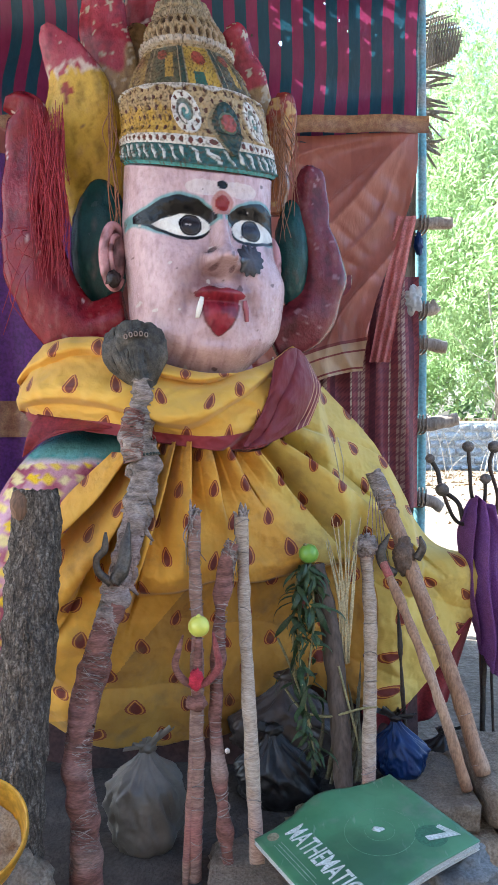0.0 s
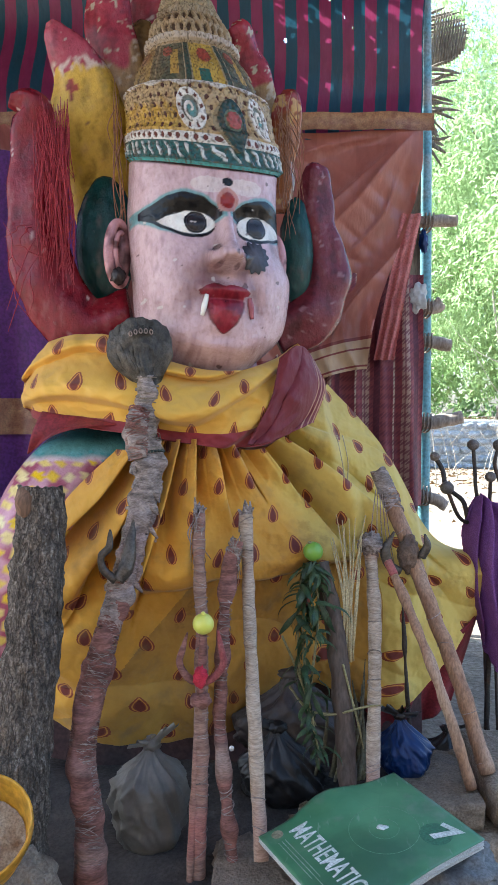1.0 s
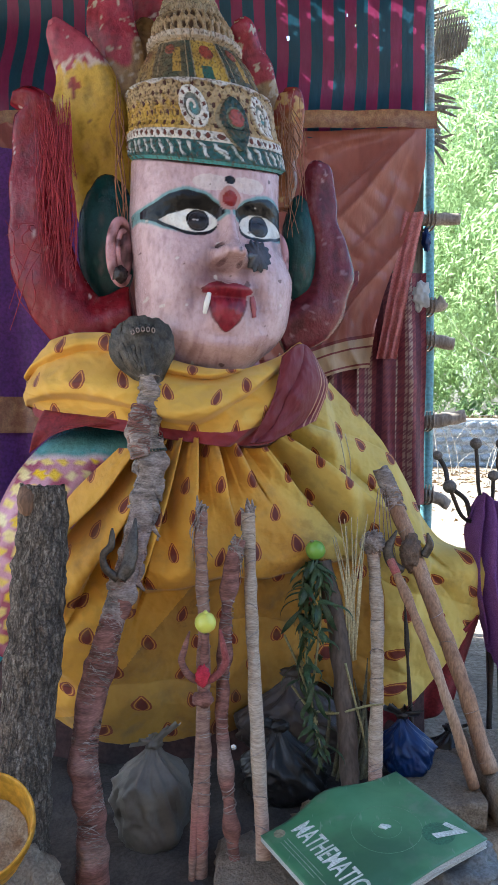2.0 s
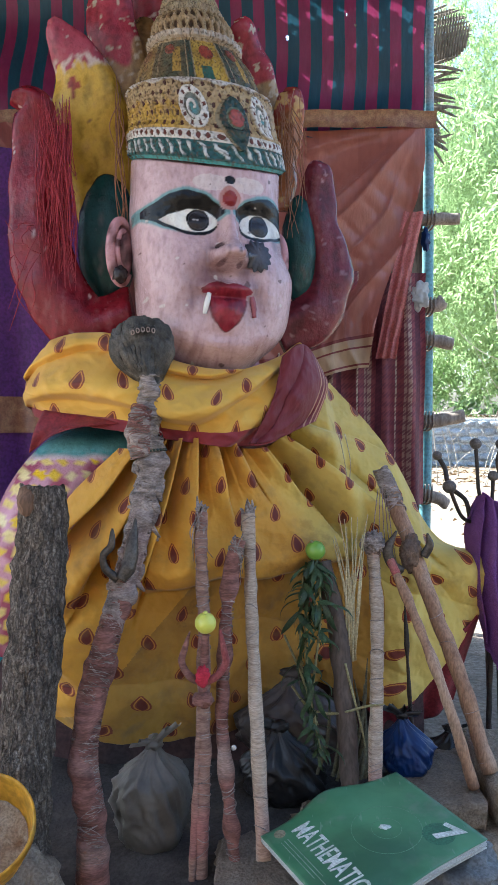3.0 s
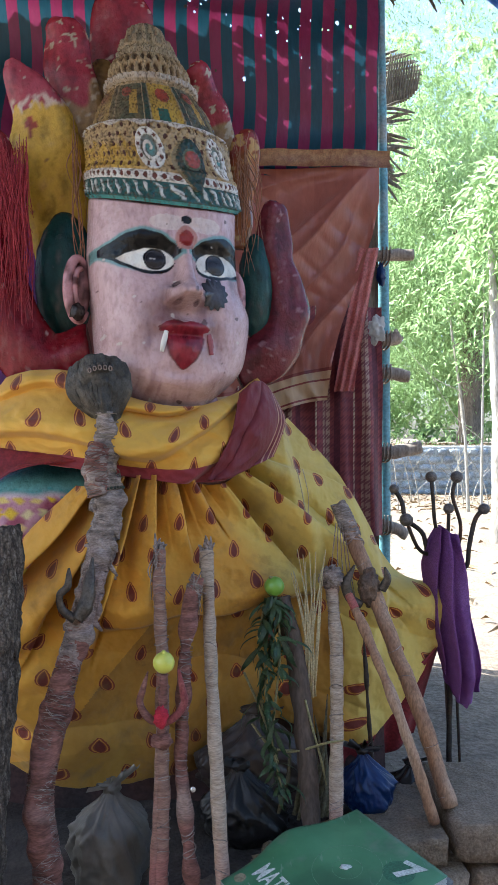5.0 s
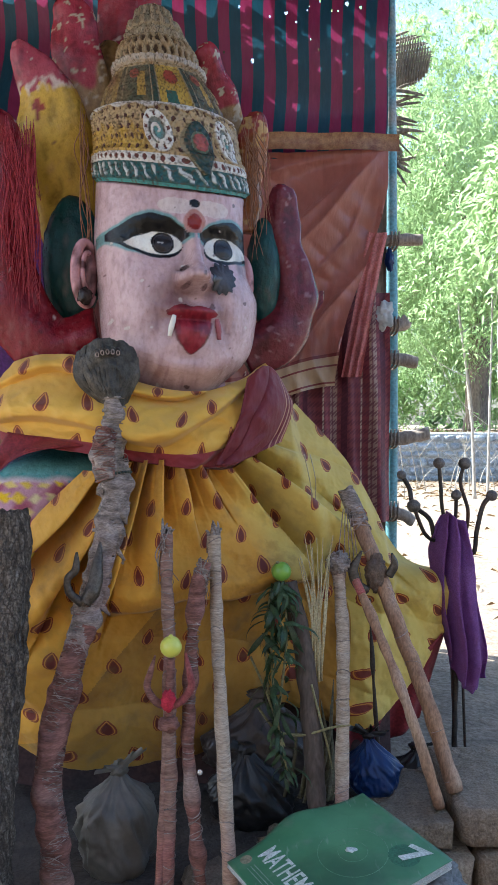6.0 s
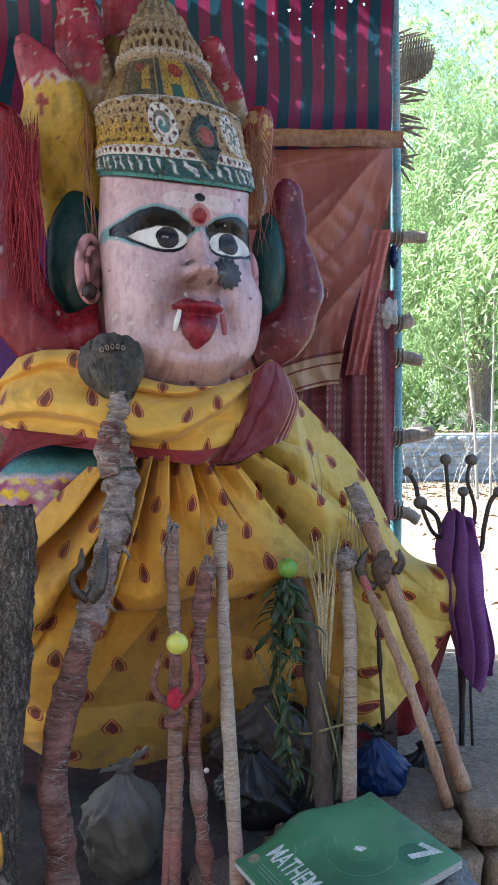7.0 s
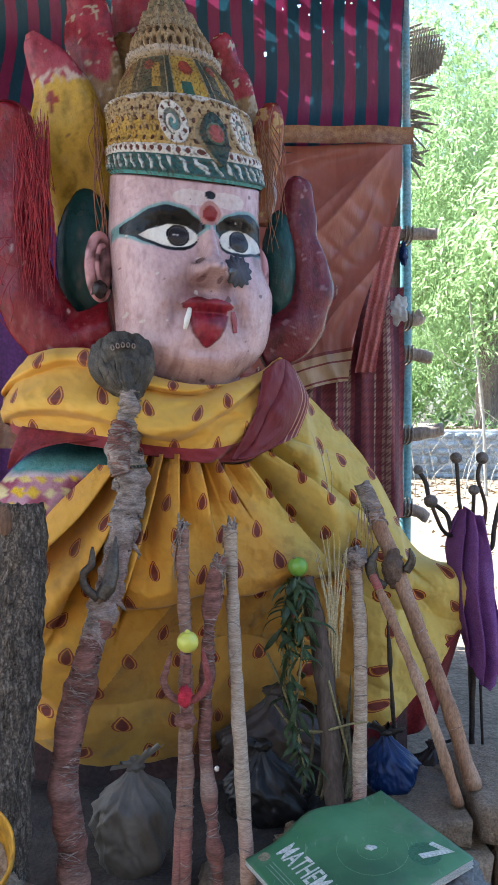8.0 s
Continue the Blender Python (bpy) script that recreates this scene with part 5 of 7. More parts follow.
pale_wood = surf("thread_wound_pale_stick", (0.52, 0.41, 0.31), (0.35, 0.26, 0.185), 170, 0.9, 0.003, (0.42, 0.25, 0.19), 7, (0.14, 0.14, 1))
red_dusted = surf("thread_wound_red_dusted_stick", (0.37, 0.225, 0.165), (0.21, 0.115, 0.085), 170, 0.9, 0.003, (0.38, 0.14, 0.12), 8, (0.14, 0.14, 1))
tan_wood = surf("tan_bark_stick", (0.40, 0.23, 0.13), (0.25, 0.13, 0.075), 60, 0.7, 0.0025, (0.42, 0.28, 0.19), 10, (1, 1, 0.35))
brown_wood = surf("dark_brown_wood", (0.085, 0.06, 0.045), (0.14, 0.10, 0.075), 40, 0.85, 0.002, (0.05, 0.035, 0.03), 7, (1, 1, 0.15))
straw_thread = surf("pale_thread", (0.60, 0.50, 0.30), (0.5, 0.4, 0.24), 60, 0.8, 0.0)
black_metal = surf("tarnished_metal", (0.075, 0.06, 0.05), (0.13, 0.11, 0.09), 40, 0.5, 0.0015, (0.18, 0.15, 0.12), 14, metal=0.6)
iron = surf("dark_iron", (0.035, 0.03, 0.028), (0.07, 0.055, 0.045), 60, 0.55, 0.001, (0.12, 0.06, 0.035), 16, metal=0.5)
kumkum = surf("red_powder", (0.55, 0.03, 0.06), (0.42, 0.02, 0.04), 90, 0.95, 0.002)
carved_stone = surf("carved_dark_metal", (0.022, 0.020, 0.017), (0.085, 0.075, 0.062), 75, 0.5, 0.004, (0.16, 0.14, 0.115), 22, metal=0.3)


def windings(path, radii, turns, thick, seed, slope=0.35, spread=(0.0, 1.0)):
    """Threads wound round a stick, each turn a little off."""
    rows = np.array(path)
    rnd = random.Random(seed)
    out = []
    n = len(rows)
    for w in range(turns):
        c = spread[0] + (spread[1] - spread[0]) * (w + rnd.random()) / turns
        i = min(n - 2, max(1, int(c * (n - 1))))
        t = rows[i + 1] - rows[i - 1]
        t /= np.linalg.norm(t)
        u = np.cross(t, (0, 1, 0))
        u /= np.linalg.norm(u)
        v = np.cross(t, u)
        tilt = rnd.uniform(-slope, slope)
        ph = rnd.uniform(0, 6.28)
        ring = []
        for a in np.linspace(0, 6.283, 18):
            r = radii[i] * 1.0 + thick * 0.3
            ring.append(rows[i] + (u * math.cos(a) + v * math.sin(a)) * r + t * radii[i] * tilt * 1.2 * math.sin(a + ph))
        out.append(sweep(ring, [thick * rnd.uniform(0.7, 1.3)] * 18, 5, cap=False))
    return out


def stick_rows(points, radii, n):
    rows = spline([(*p, r) for p, r in zip(points, radii)], n)
    return rows[:, :3], rows[:, 3]


# bark-covered log
log = thing("bark_log", (-0.356, 1.140, 0.020), "thick bark-covered log with a split top leaning upright", "log")
lp, lr = stick_rows([(-0.357, 1.130, -0.008), (-0.357, 1.170, 0.177), (-0.351, 1.220, 0.380), (-0.349, 1.260, 0.526), (-0.346, 1.280, 0.623)], [0.044, 0.043, 0.042, 0.040, 0.037], 150)
trunk_v, trunk_f = sweep(lp, lr, 64, wobble=0.009, freq=34, seed=2, ridge=17, ridge_depth=0.03)
for i in range(134, 150):
    for k in range(64):
        a = 2 * math.pi * k / 64
        trunk_v[i * 64 + k][2] += (0.026 * noise.noise(Vector((math.cos(a) * 1.6, math.sin(a) * 1.6, 1))) + 0.005 * noise.noise(Vector((math.cos(a) * 6, math.sin(a) * 6, 4)))) * (i - 133) / 16
part("trunk", mesh_of("trunk", trunk_v, trunk_f), bark, log)
flakes = []
rnd = random.Random(5)
for k in range(160):
    i = rnd.randrange(4, 146)
    a = rnd.uniform(0, 6.283)
    c = lp[i] + np.array((math.cos(a), math.sin(a), 0)) * lr[i] * 1.0
    du, dz = rnd.uniform(0.004, 0.010), rnd.uniform(0.008, 0.024)
    t1 = np.array((-math.sin(a), math.cos(a), 0))
    nrm = np.array((math.cos(a), math.sin(a), 0))
    vs = []
    for ux, uz in ((-1, -0.8), (0.1, -1), (1, -0.6), (0.9, 0.7), (0.0, 1), (-0.9, 0.8)):
        vs.append(c + t1 * ux * du * rnd.uniform(0.7, 1.2) + np.array((0, 0, uz * dz)) - nrm * 0.002)
    vs.append(c + nrm * rnd.uniform(0.001, 0.003))
    flakes.append((vs, [(q, (q + 1) % 6, 6) for q in range(6)]))
tagged(part("bark_plate", joined("bark_plate", flakes, False), bark, log, "cracked grey bark plates"), kind="stuff")
top = np.array(lp[-1])
part("split_face", mesh_of("split_face", *sweep(spline([tuple(top + np.array((-0.020, -0.034, -0.045))), tuple(top + np.array((-0.022, -0.033, -0.015))), tuple(top + np.array((-0.024, -0.024, 0.008)))], 8), [0.004, 0.012, 0.014, 0.015, 0.016, 0.014, 0.011, 0.004], 10, flat=0.9, wobble=0.006, freq=90)), heart, log, "raw split wood at the top")

# staff with a cobra hood head, wound with thread
staff = thing("cobra_staff", (-0.250, 1.160, 0.007), "thread-wound wooden staff with a cast cobra hood on top", "staff")
sp, sr = stick_rows([(-0.248, 1.150, -0.021), (-0.256, 1.190, 0.123), (-0.272, 1.220, 0.217), (-0.255, 1.270, 0.336), (-0.230, 1.310, 0.440), (-0.203, 1.350, 0.549), (-0.186, 1.370, 0.636), (-0.188, 1.385, 0.696)], [0.026, 0.021, 0.021, 0.022, 0.0185, 0.0205, 0.0215, 0.022], 140)
part("shaft", mesh_of("shaft", *sweep(sp[:80], sr[:80], 28, wobble=0.012, freq=30, seed=1)), thread_pink, staff, "wooden shaft dusted pink")
part("bound_shaft", mesh_of("bound_shaft", *sweep(sp[76:], sr[76:], 40, wobble=0.016, freq=34, seed=1)), thread_grey, staff, "upper shaft bound in greyed cotton")
winds = part("thread_winding", joined("thread_winding", windings(sp, sr, 330, 0.0006, 3, 0.8)), thread_grey, staff, "loops of greyed cotton thread")
tagged(winds, kind="stuff")
tagged(part("under_winding", joined("under_winding", windings(sp, sr * 0.985, 230, 0.0010, 31, 0.22, (0.0, 0.60))), thread_pink, staff, "tight dusty thread below"), kind="stuff")
tagged(part("rope_winding", joined("rope_winding", windings(sp, sr * 1.0, 260, 0.0017, 37, 0.9, (0.52, 1.0))), thread_grey, staff, "thick pale cotton binding"), kind="stuff")
rags = []
for k in range(44):
    c = rnd.uniform(0.58, 0.99)
    i = int(c * 138)
    a = rnd.uniform(0, 6.28)
    p0 = sp[i] + np.array((math.cos(a), math.sin(a) * 0.8, 0)) * sr[i]
    mid = p0 + np.array((rnd.uniform(-0.008, 0.008), -0.006, rnd.uniform(-0.02, 0.01)))
    end = p0 + np.array((rnd.uniform(-0.02, 0.02), -0.004, rnd.uniform(-0.045, -0.01)))
    rags.append(sweep(spline([tuple(p0), tuple(mid), tuple(end)], 7), [0.004, 0.007, 0.006, 0.007, 0.006, 0.004, 0.002], 6, flat=0.4))
for vs, fs in rags:
    part("rag_knot", mesh_of("rag_knot", vs, fs), thread_grey, staff)
neck_p, neck_r = stick_rows([(-0.196, 1.380, 0.676), (-0.199, 1.385, 0.721), (-0.191, 1.390, 0.756), (-0.190, 1.392, 0.781), (-0.192, 1.394, 0.815)], [0.026, 0.026, 0.023, 0.021, 0.018], 40)
part("bound_neck", mesh_of("bound_neck", *sweep(neck_p, neck_r, 24, wobble=0.008, freq=45, seed=6, ridge=5, ridge_depth=0.05)), thread_grey, staff, "cloth-bound neck")
for vs, fs in windings(neck_p, neck_r, 14, 0.0014, 8) + windings(sp, sr * 1.12, 3, 0.0022, 12, 0.3, (0.95, 0.98)):
    part("cord", mesh_of("cord", vs, fs), dark_rope, staff)


def hood(s, t):
    """Cobra hood: a spread shield, dished in front, with five small heads along its crest."""
    a = (s - 0.5) * 2
    h = t
    w = 0.055 * math.sqrt(1 - ((h - 0.62) / 0.72) ** 2) * (0.36 + 0.64 * smoothstep(0.05, 0.55, h))
    z = 0.134 * h
    crest = 0.003 * abs(math.sin(a * 7.5)) * smoothstep(0.8, 1.0, h) - 0.022 * a * a * smoothstep(0.6, 1.0, h)
    ray = math.atan2(a, h + 0.15)
    y = 0.018 * a * a + 0.016 * (h - 0.5) ** 2 - 0.012 * math.exp(-(a / 0.22) ** 2) * (1 - h)
    y -= 0.0006 * math.sin(ray * 34) * smoothstep(0.25, 0.45, h) * smoothstep(0.85, 0.6, h) + 0.004 * noise.noise(Vector((a * 3, h * 4, 2))) + 0.0012 * noise.noise(Vector((a * 11, h * 13, 4)))
    return (a * w + 0.010 * smoothstep(0.5, 0.0, h), y, z + crest)


hood_at = pose(*(-0.194, 1.392, 0.782), 6, -6, 8)
hd = part("cobra_hood", sheet("cobra_hood", lambda s, t: tuple(hood_at @ Vector(hood(s, t))), 70, 60), carved_stone, staff, "dark cast metal cobra hood")
solid(hd, 0.012)
for k in range(5):
    a = -0.75 + 0.375 * k
    q = hood_at @ Vector((a * 0.024 + 0.004, -0.010, 0.115 - 0.006 * a * a))
    part("snake_head", lump("snake_head", q, (0.0062, 0.005, 0.008), 2, 0.2), carved_stone, hd)
    ring = [hood_at @ Vector((a * 0.024 + 0.004 + 0.0027 * math.cos(b), -0.0165, 0.113 - 0.006 * a * a + 0.004 * math.sin(b))) for b in np.linspace(0, 6.283, 12)]
    part("eye_ring", mesh_of("eye_ring", *sweep(ring, [0.0011] * 12, 5, cap=False)), thread_grey, hd)
hook = [(-0.230, 1.290, 0.470), (-0.249, 1.288, 0.486), (-0.254, 1.286, 0.510), (-0.240, 1.286, 0.528), (-0.238, 1.286, 0.556)]
part("iron_hook", tube("iron_hook", hook, [0.008, 0.007, 0.006, 0.006, 0.002], 22, segs=10, wobble=0.002, freq=60), black_metal, staff, "bent metal horn")
horn2 = [(-0.226, 1.288, 0.470), (-0.212, 1.296, 0.495), (-0.207, 1.306, 0.535), (-0.205, 1.318, 0.568)]
part("metal_tine", tube("metal_tine", horn2, [0.011, 0.013, 0.009, 0.003], 22, segs=10, wobble=0.003, freq=60), black_metal, staff, "worn metal tine")


def plain_stick(name, label, pts, radii, mat, wind=0, wmat=None, n=70, group="sticks leaning on the kerb", frayed=False, seed=0, rough=0.004):
    e = thing(name, pts[0], label, "stick", group)
    p, r = stick_rows(pts, radii, n)
    part("shaft", mesh_of("shaft", *sweep(p, r, 20, wobble=rough, freq=28, seed=seed)), mat, e)
    if wind:
        tagged(part("thread_winding", joined("thread_winding", windings(p, r, wind, 0.0007, seed + 20, 0.7)), wmat or thread_grey, e, "wound cotton thread"), kind="stuff")
    if frayed:
        rn = random.Random(seed)
        strands = []
        for k in range(9):
            a = rn.uniform(0, 6.28)
            q = p[-1] + np.array((math.cos(a), math.sin(a), 0)) * r[-1] * 0.7
            strands.append(sweep(spline([tuple(q - (0, 0, 0.03)), tuple(q + (0, 0, 0.004)), tuple(q + np.array((rn.uniform(-0.008, 0.008), rn.uniform(-0.006, 0.006), rn.uniform(0.010, 0.03))))], 6), [0.004, 0.004, 0.0035, 0.003, 0.0025, 0.001], 6))
        part("frayed_end", joined("frayed_end", strands), wmat or thread_grey, e, "split frayed tip")
    return e, p, r


# stick with a small trident, a lime and red powder
tri, tp, tr = plain_stick("trident_stick", "split stick tied with a small metal trident smeared with red powder", [(-0.091, 1.190, -0.021), (-0.084, 1.230, 0.148), (-0.085, 1.265, 0.272), (-0.089, 1.310, 0.420), (-0.096, 1.350, 0.529), (-0.096, 1.365, 0.572)], [0.013, 0.0125, 0.011, 0.0115, 0.0105, 0.010], red_dusted, 40, thread_grey, frayed=True, seed=2)
part("second_half", tube("second_half", [(-0.099, 1.185, 0.018), (-0.094, 1.225, 0.150), (-0.092, 1.258, 0.270)], [0.006, 0.006, 0.004], 30, segs=10, wobble=0.002), red_dusted, tri, "split strip of the stick")
fork = part("trident", tube("trident", [(-0.086, 1.252, 0.291), (-0.084, 1.252, 0.333), (-0.082, 1.256, 0.388)], [0.007, 0.008, 0.006], 16, segs=12), thread_pink, tri, "small curved trident")
for sgn in (-1, 1):
    pts = [(-0.084, 1.250, 0.310), (-0.106, 1.250, 0.320), (-0.120, 1.250, 0.343), (-0.115, 1.250, 0.366), (-0.107, 1.250, 0.394)] if sgn < 0 else [(-0.084, 1.250, 0.310), (-0.063, 1.250, 0.322), (-0.049, 1.250, 0.343), (-0.052, 1.250, 0.366), (-0.058, 1.250, 0.398)]
    part("tine", tube("tine", pts, [0.006, 0.0065, 0.006, 0.005, 0.002], 24, segs=10, wobble=0.001), thread_pink if sgn < 0 else surf("red_smeared_metal", (0.24, 0.05, 0.05), (0.32, 0.10, 0.09), 60, 0.9, 0.002), fork)
part("powder_smear", lump("powder_smear", (-0.086, 1.240, 0.323), (0.011, 0.006, 0.017), 3, 0.5, 9), kumkum, tri, "bright red powder smear")
part("knot", lump("knot", (-0.086, 1.250, 0.283), (0.017, 0.014, 0.013), 3, 0.4, 8), thread_pink, tri, "knotted cloth binding")
def skin(name, c1, c2):
    """Smooth waxy rind with a faint change of tone."""
    m, nodes, links, b = material(name)
    links.new(blend(nodes, links, ramp(nodes, links, grain(nodes, links, 35, 3), 0.3, 0.7), c1, c2), b.inputs["Base Color"])
    b.inputs["Roughness"].default_value = 0.32
    bump(nodes, links, b, grain(nodes, links, 400, 2), 0.0003)
    return m


lime_skin = skin("lime_skin", (0.56, 0.57, 0.085), (0.62, 0.61, 0.12))
green_skin = skin("green_lime_skin", (0.13, 0.28, 0.03), (0.19, 0.35, 0.05))
lime = thing("lime", (-0.082, 1.262, 0.390), "pale yellow-green lime stuck on the trident's point", "lime", "limes")
part("fruit", lump("fruit", (-0.082, 1.258, 0.406), (0.0175, 0.0175, 0.0172), 4, 0.03, 3), lime_skin, lime)
part("nub", lump("nub", (-0.082, 1.256, 0.423), (0.004, 0.004, 0.004), 2), lime_skin, lime)

thick_wrap, wrap_p, wrap_r = plain_stick("wrapped_stick", "crooked stick wound with dirty pinkish thread", [(-0.033, 1.190, 0.037), (-0.041, 1.220, 0.125), (-0.055, 1.265, 0.244), (-0.051, 1.300, 0.356), (-0.045, 1.335, 0.453), (-0.036, 1.350, 0.500), (-0.029, 1.355, 0.527)], [0.0105, 0.0105, 0.0095, 0.0105, 0.011, 0.0145, 0.010], thread_pink, 90, thread_grey, seed=3, rough=0.008)
plain_stick("peeled_stick", "pale peeled stick with a frayed rag-tied top", [(0.013, 1.170, 0.063), (0.002, 1.240, 0.236), (-0.007, 1.330, 0.396), (-0.011, 1.385, 0.503), (-0.014, 1.405, 0.564)], [0.0115, 0.0115, 0.0110, 0.0105, 0.0135], pale_wood, 10, thread_grey, frayed=True, seed=4, rough=0.0025)
plain_stick("dark_stick", "dark brown stick standing behind the leaf bundle", [(0.170, 1.360, 0.084), (0.162, 1.400, 0.221), (0.151, 1.430, 0.348), (0.126, 1.455, 0.470)], [0.017, 0.018, 0.019, 0.016], brown_wood, 0, seed=5)
lit, lp2, lr2 = plain_stick("light_stick", "straight pale stick with a bound top", [(0.208, 1.330, 0.107), (0.217, 1.380, 0.229), (0.225, 1.430, 0.369), (0.225, 1.475, 0.466), (0.225, 1.490, 0.512)], [0.0125, 0.0125, 0.0125, 0.012, 0.017], pale_wood, 16, thread_grey, seed=6, rough=0.0025)
slim, slim_p, slim_r = plain_stick("thin_stick", "thin tan stick with a reddened tip leaning outward", [(0.387, 1.355, 0.088), (0.329, 1.360, 0.267), (0.287, 1.430, 0.390), (0.255, 1.475, 0.471)], [0.0098, 0.0095, 0.0090, 0.0078], tan_wood, 0, seed=7, rough=0.0025)
part("red_tip", mesh_of("red_tip", *sweep(slim_p[-9:], slim_r[-9:] * 1.03, 16)), surf("reddened_wood", (0.40, 0.10, 0.09), (0.30, 0.12, 0.09), 50, 0.8, 0.002), slim, "reddened tip")
part("bark_collar", lump("bark_collar", (0.223, 1.478, 0.500), (0.021, 0.018, 0.022), 4, 0.45, 6, 2.0), thread_grey, lit, "ragged bark collar")
rusty_brown = surf("rusty_brown_metal", (0.10, 0.062, 0.042), (0.19, 0.125, 0.085), 60, 0.75, 0.003, (0.06, 0.04, 0.03), 20)
thick, kp, kr = plain_stick("thick_stick", "thick tan stick banded with a horned metal head", [(0.420, 1.375, 0.106), (0.377, 1.410, 0.259), (0.335, 1.460, 0.383), (0.308, 1.500, 0.472), (0.270, 1.550, 0.587), (0.252, 1.570, 0.633)], [0.0145, 0.0145, 0.0140, 0.0145, 0.0155, 0.013], tan_wood, 8, thread_grey, seed=8, rough=0.003)
tagged(part("rag_wrap", joined("rag_wrap", windings(kp, kr * 1.06, 70, 0.0016, 55, 0.8, (0.76, 1.0))), thread_grey, thick, "greyed rag bound round the upper end"), kind="stuff")
part("metal_band", lump("metal_band", (0.298, 1.492, 0.479), (0.0195, 0.020, 0.036), 4, 0.30, 5), rusty_brown, thick, "dark lumpy rusted band")
part("horn", tube("horn", [(0.281, 1.485, 0.447), (0.261, 1.480, 0.459), (0.251, 1.475, 0.487), (0.259, 1.475, 0.507), (0.268, 1.475, 0.525)], [0.008, 0.010, 0.010, 0.006, 0.002], 22, segs=10), black_metal, thick, "short curved horn")
part("horn", tube("horn", [(0.322, 1.485, 0.475), (0.332, 1.480, 0.497), (0.326, 1.475, 0.520)], [0.009, 0.008, 0.002], 16, segs=10), black_metal, thick, "short curved horn")
for k in range(5):
    part("thread_tail", tube("thread_tail", [tuple(np.array((0.252, 1.550, 0.599)) + (0.004 * k - 0.01, -0.012, 0.0)), tuple(np.array((0.246, 1.540, 0.555)) + (0.008 * k - 0.012, -0.02, -0.01 * k)), tuple(np.array((0.249, 1.530, 0.522)) + (0.012 * k - 0.02, -0.02, -0.02 * k))], [0.001] * 3, 10, segs=5), thread_grey, thick)
plain_stick("iron_spike", "thin rusty iron rod standing behind the sticks", [(0.304, 1.470, 0.091), (0.293, 1.475, 0.248), (0.287, 1.500, 0.428)], [0.0045, 0.0045, 0.004], iron, 0, seed=9)
foil = surf("bright_foil", (0.85, 0.85, 0.85), (0.75, 0.75, 0.75), 40, 0.25, 0.0, metal=0.6)
part("foil_tag", lump("foil_tag", (-0.035, 1.235, 0.210), (0.0045, 0.002, 0.005), 2, 0.3), foil, thick_wrap, "small bright foil tag")
for dx in (0.0, 0.012):
    part("loose_thread", tube("loose_thread", [tuple(np.array((0.169, 1.585, 0.705)) + (dx, 0, 0)), tuple(np.array((0.179, 1.575, 0.654)) + (dx, 0, 0)), tuple(np.array((0.185, 1.570, 0.611)) + (dx * 0.4, 0, 0))], [0.0011] * 3, 12, segs=5), straw_thread, drape, "loose pale thread")

stub_p, stub_r = stick_rows([(-0.201, 1.362, 0.672), (-0.205, 1.362, 0.711), (-0.203, 1.366, 0.744), (-0.200, 1.370, 0.756)], [0.018, 0.020, 0.018, 0.006], 24)
part("bound_stub", mesh_of("bound_stub", *sweep(stub_p, stub_r, 24, wobble=0.008, freq=60, seed=4)), thread_grey, staff, "short stub bound with greyed cotton")
tagged(part("stub_winding", joined("stub_winding", windings(stub_p, stub_r, 40, 0.0011, 41, 0.7)), thread_pink, staff, "brown thread round the stub"), kind="stuff")
# bead bracelet round the staff, loose binding cords on the stick tops
bead_mat = surf("dark_green_bead", (0.02, 0.035, 0.03), (0.05, 0.07, 0.05), 60, 0.35, 0.0)
bi = int(0.965 * 139)
for k in range(26):
    a = 6.283 * k / 26
    part("bead", lump("bead", tuple(sp[bi] + np.array((math.cos(a) * sr[bi] * 1.22, math.sin(a) * sr[bi] * 1.2, 0.006 * math.sin(a * 1.0 + 2.2) - 0.004))), (0.0034, 0.0034, 0.003), 1), bead_mat, staff)
for owner, q, sd in ((tri, tp[-6], 1), (thick_wrap, wrap_p[-8], 2), (lit, lp2[-6], 3)):
    rn3 = random.Random(sd)
    for k in range(6):
        a = np.array(q) + (rn3.uniform(-0.012, 0.012), -0.012, rn3.uniform(-0.01, 0.03))
        m = a + (rn3.uniform(-0.012, 0.012), -0.004, rn3.uniform(-0.03, -0.01))
        e = a + (rn3.uniform(-0.014, 0.014), -0.001, rn3.uniform(-0.07, -0.03))
        part("loose_cord", tube("loose_cord", [tuple(a), tuple(m), tuple(e)], [0.0012, 0.0012, 0.0006], 10, segs=5), thread_grey, owner)

# ---- plastic bags behind the sticks ----
def plastic(name, col, rough=0.3, see=0.3):
    m, nodes, links, b = material(name)
    g = grain(nodes, links, 22, 5)
    c = blend(nodes, links, ramp(nodes, links, g, 0.35, 0.7), col, tuple(k * 0.6 for k in col))
    links.new(c, b.inputs["Base Color"])
    b.inputs["Roughness"].default_value = rough
    bump(nodes, links, b, g, 0.004)
    thin(m, c, see)
    return m


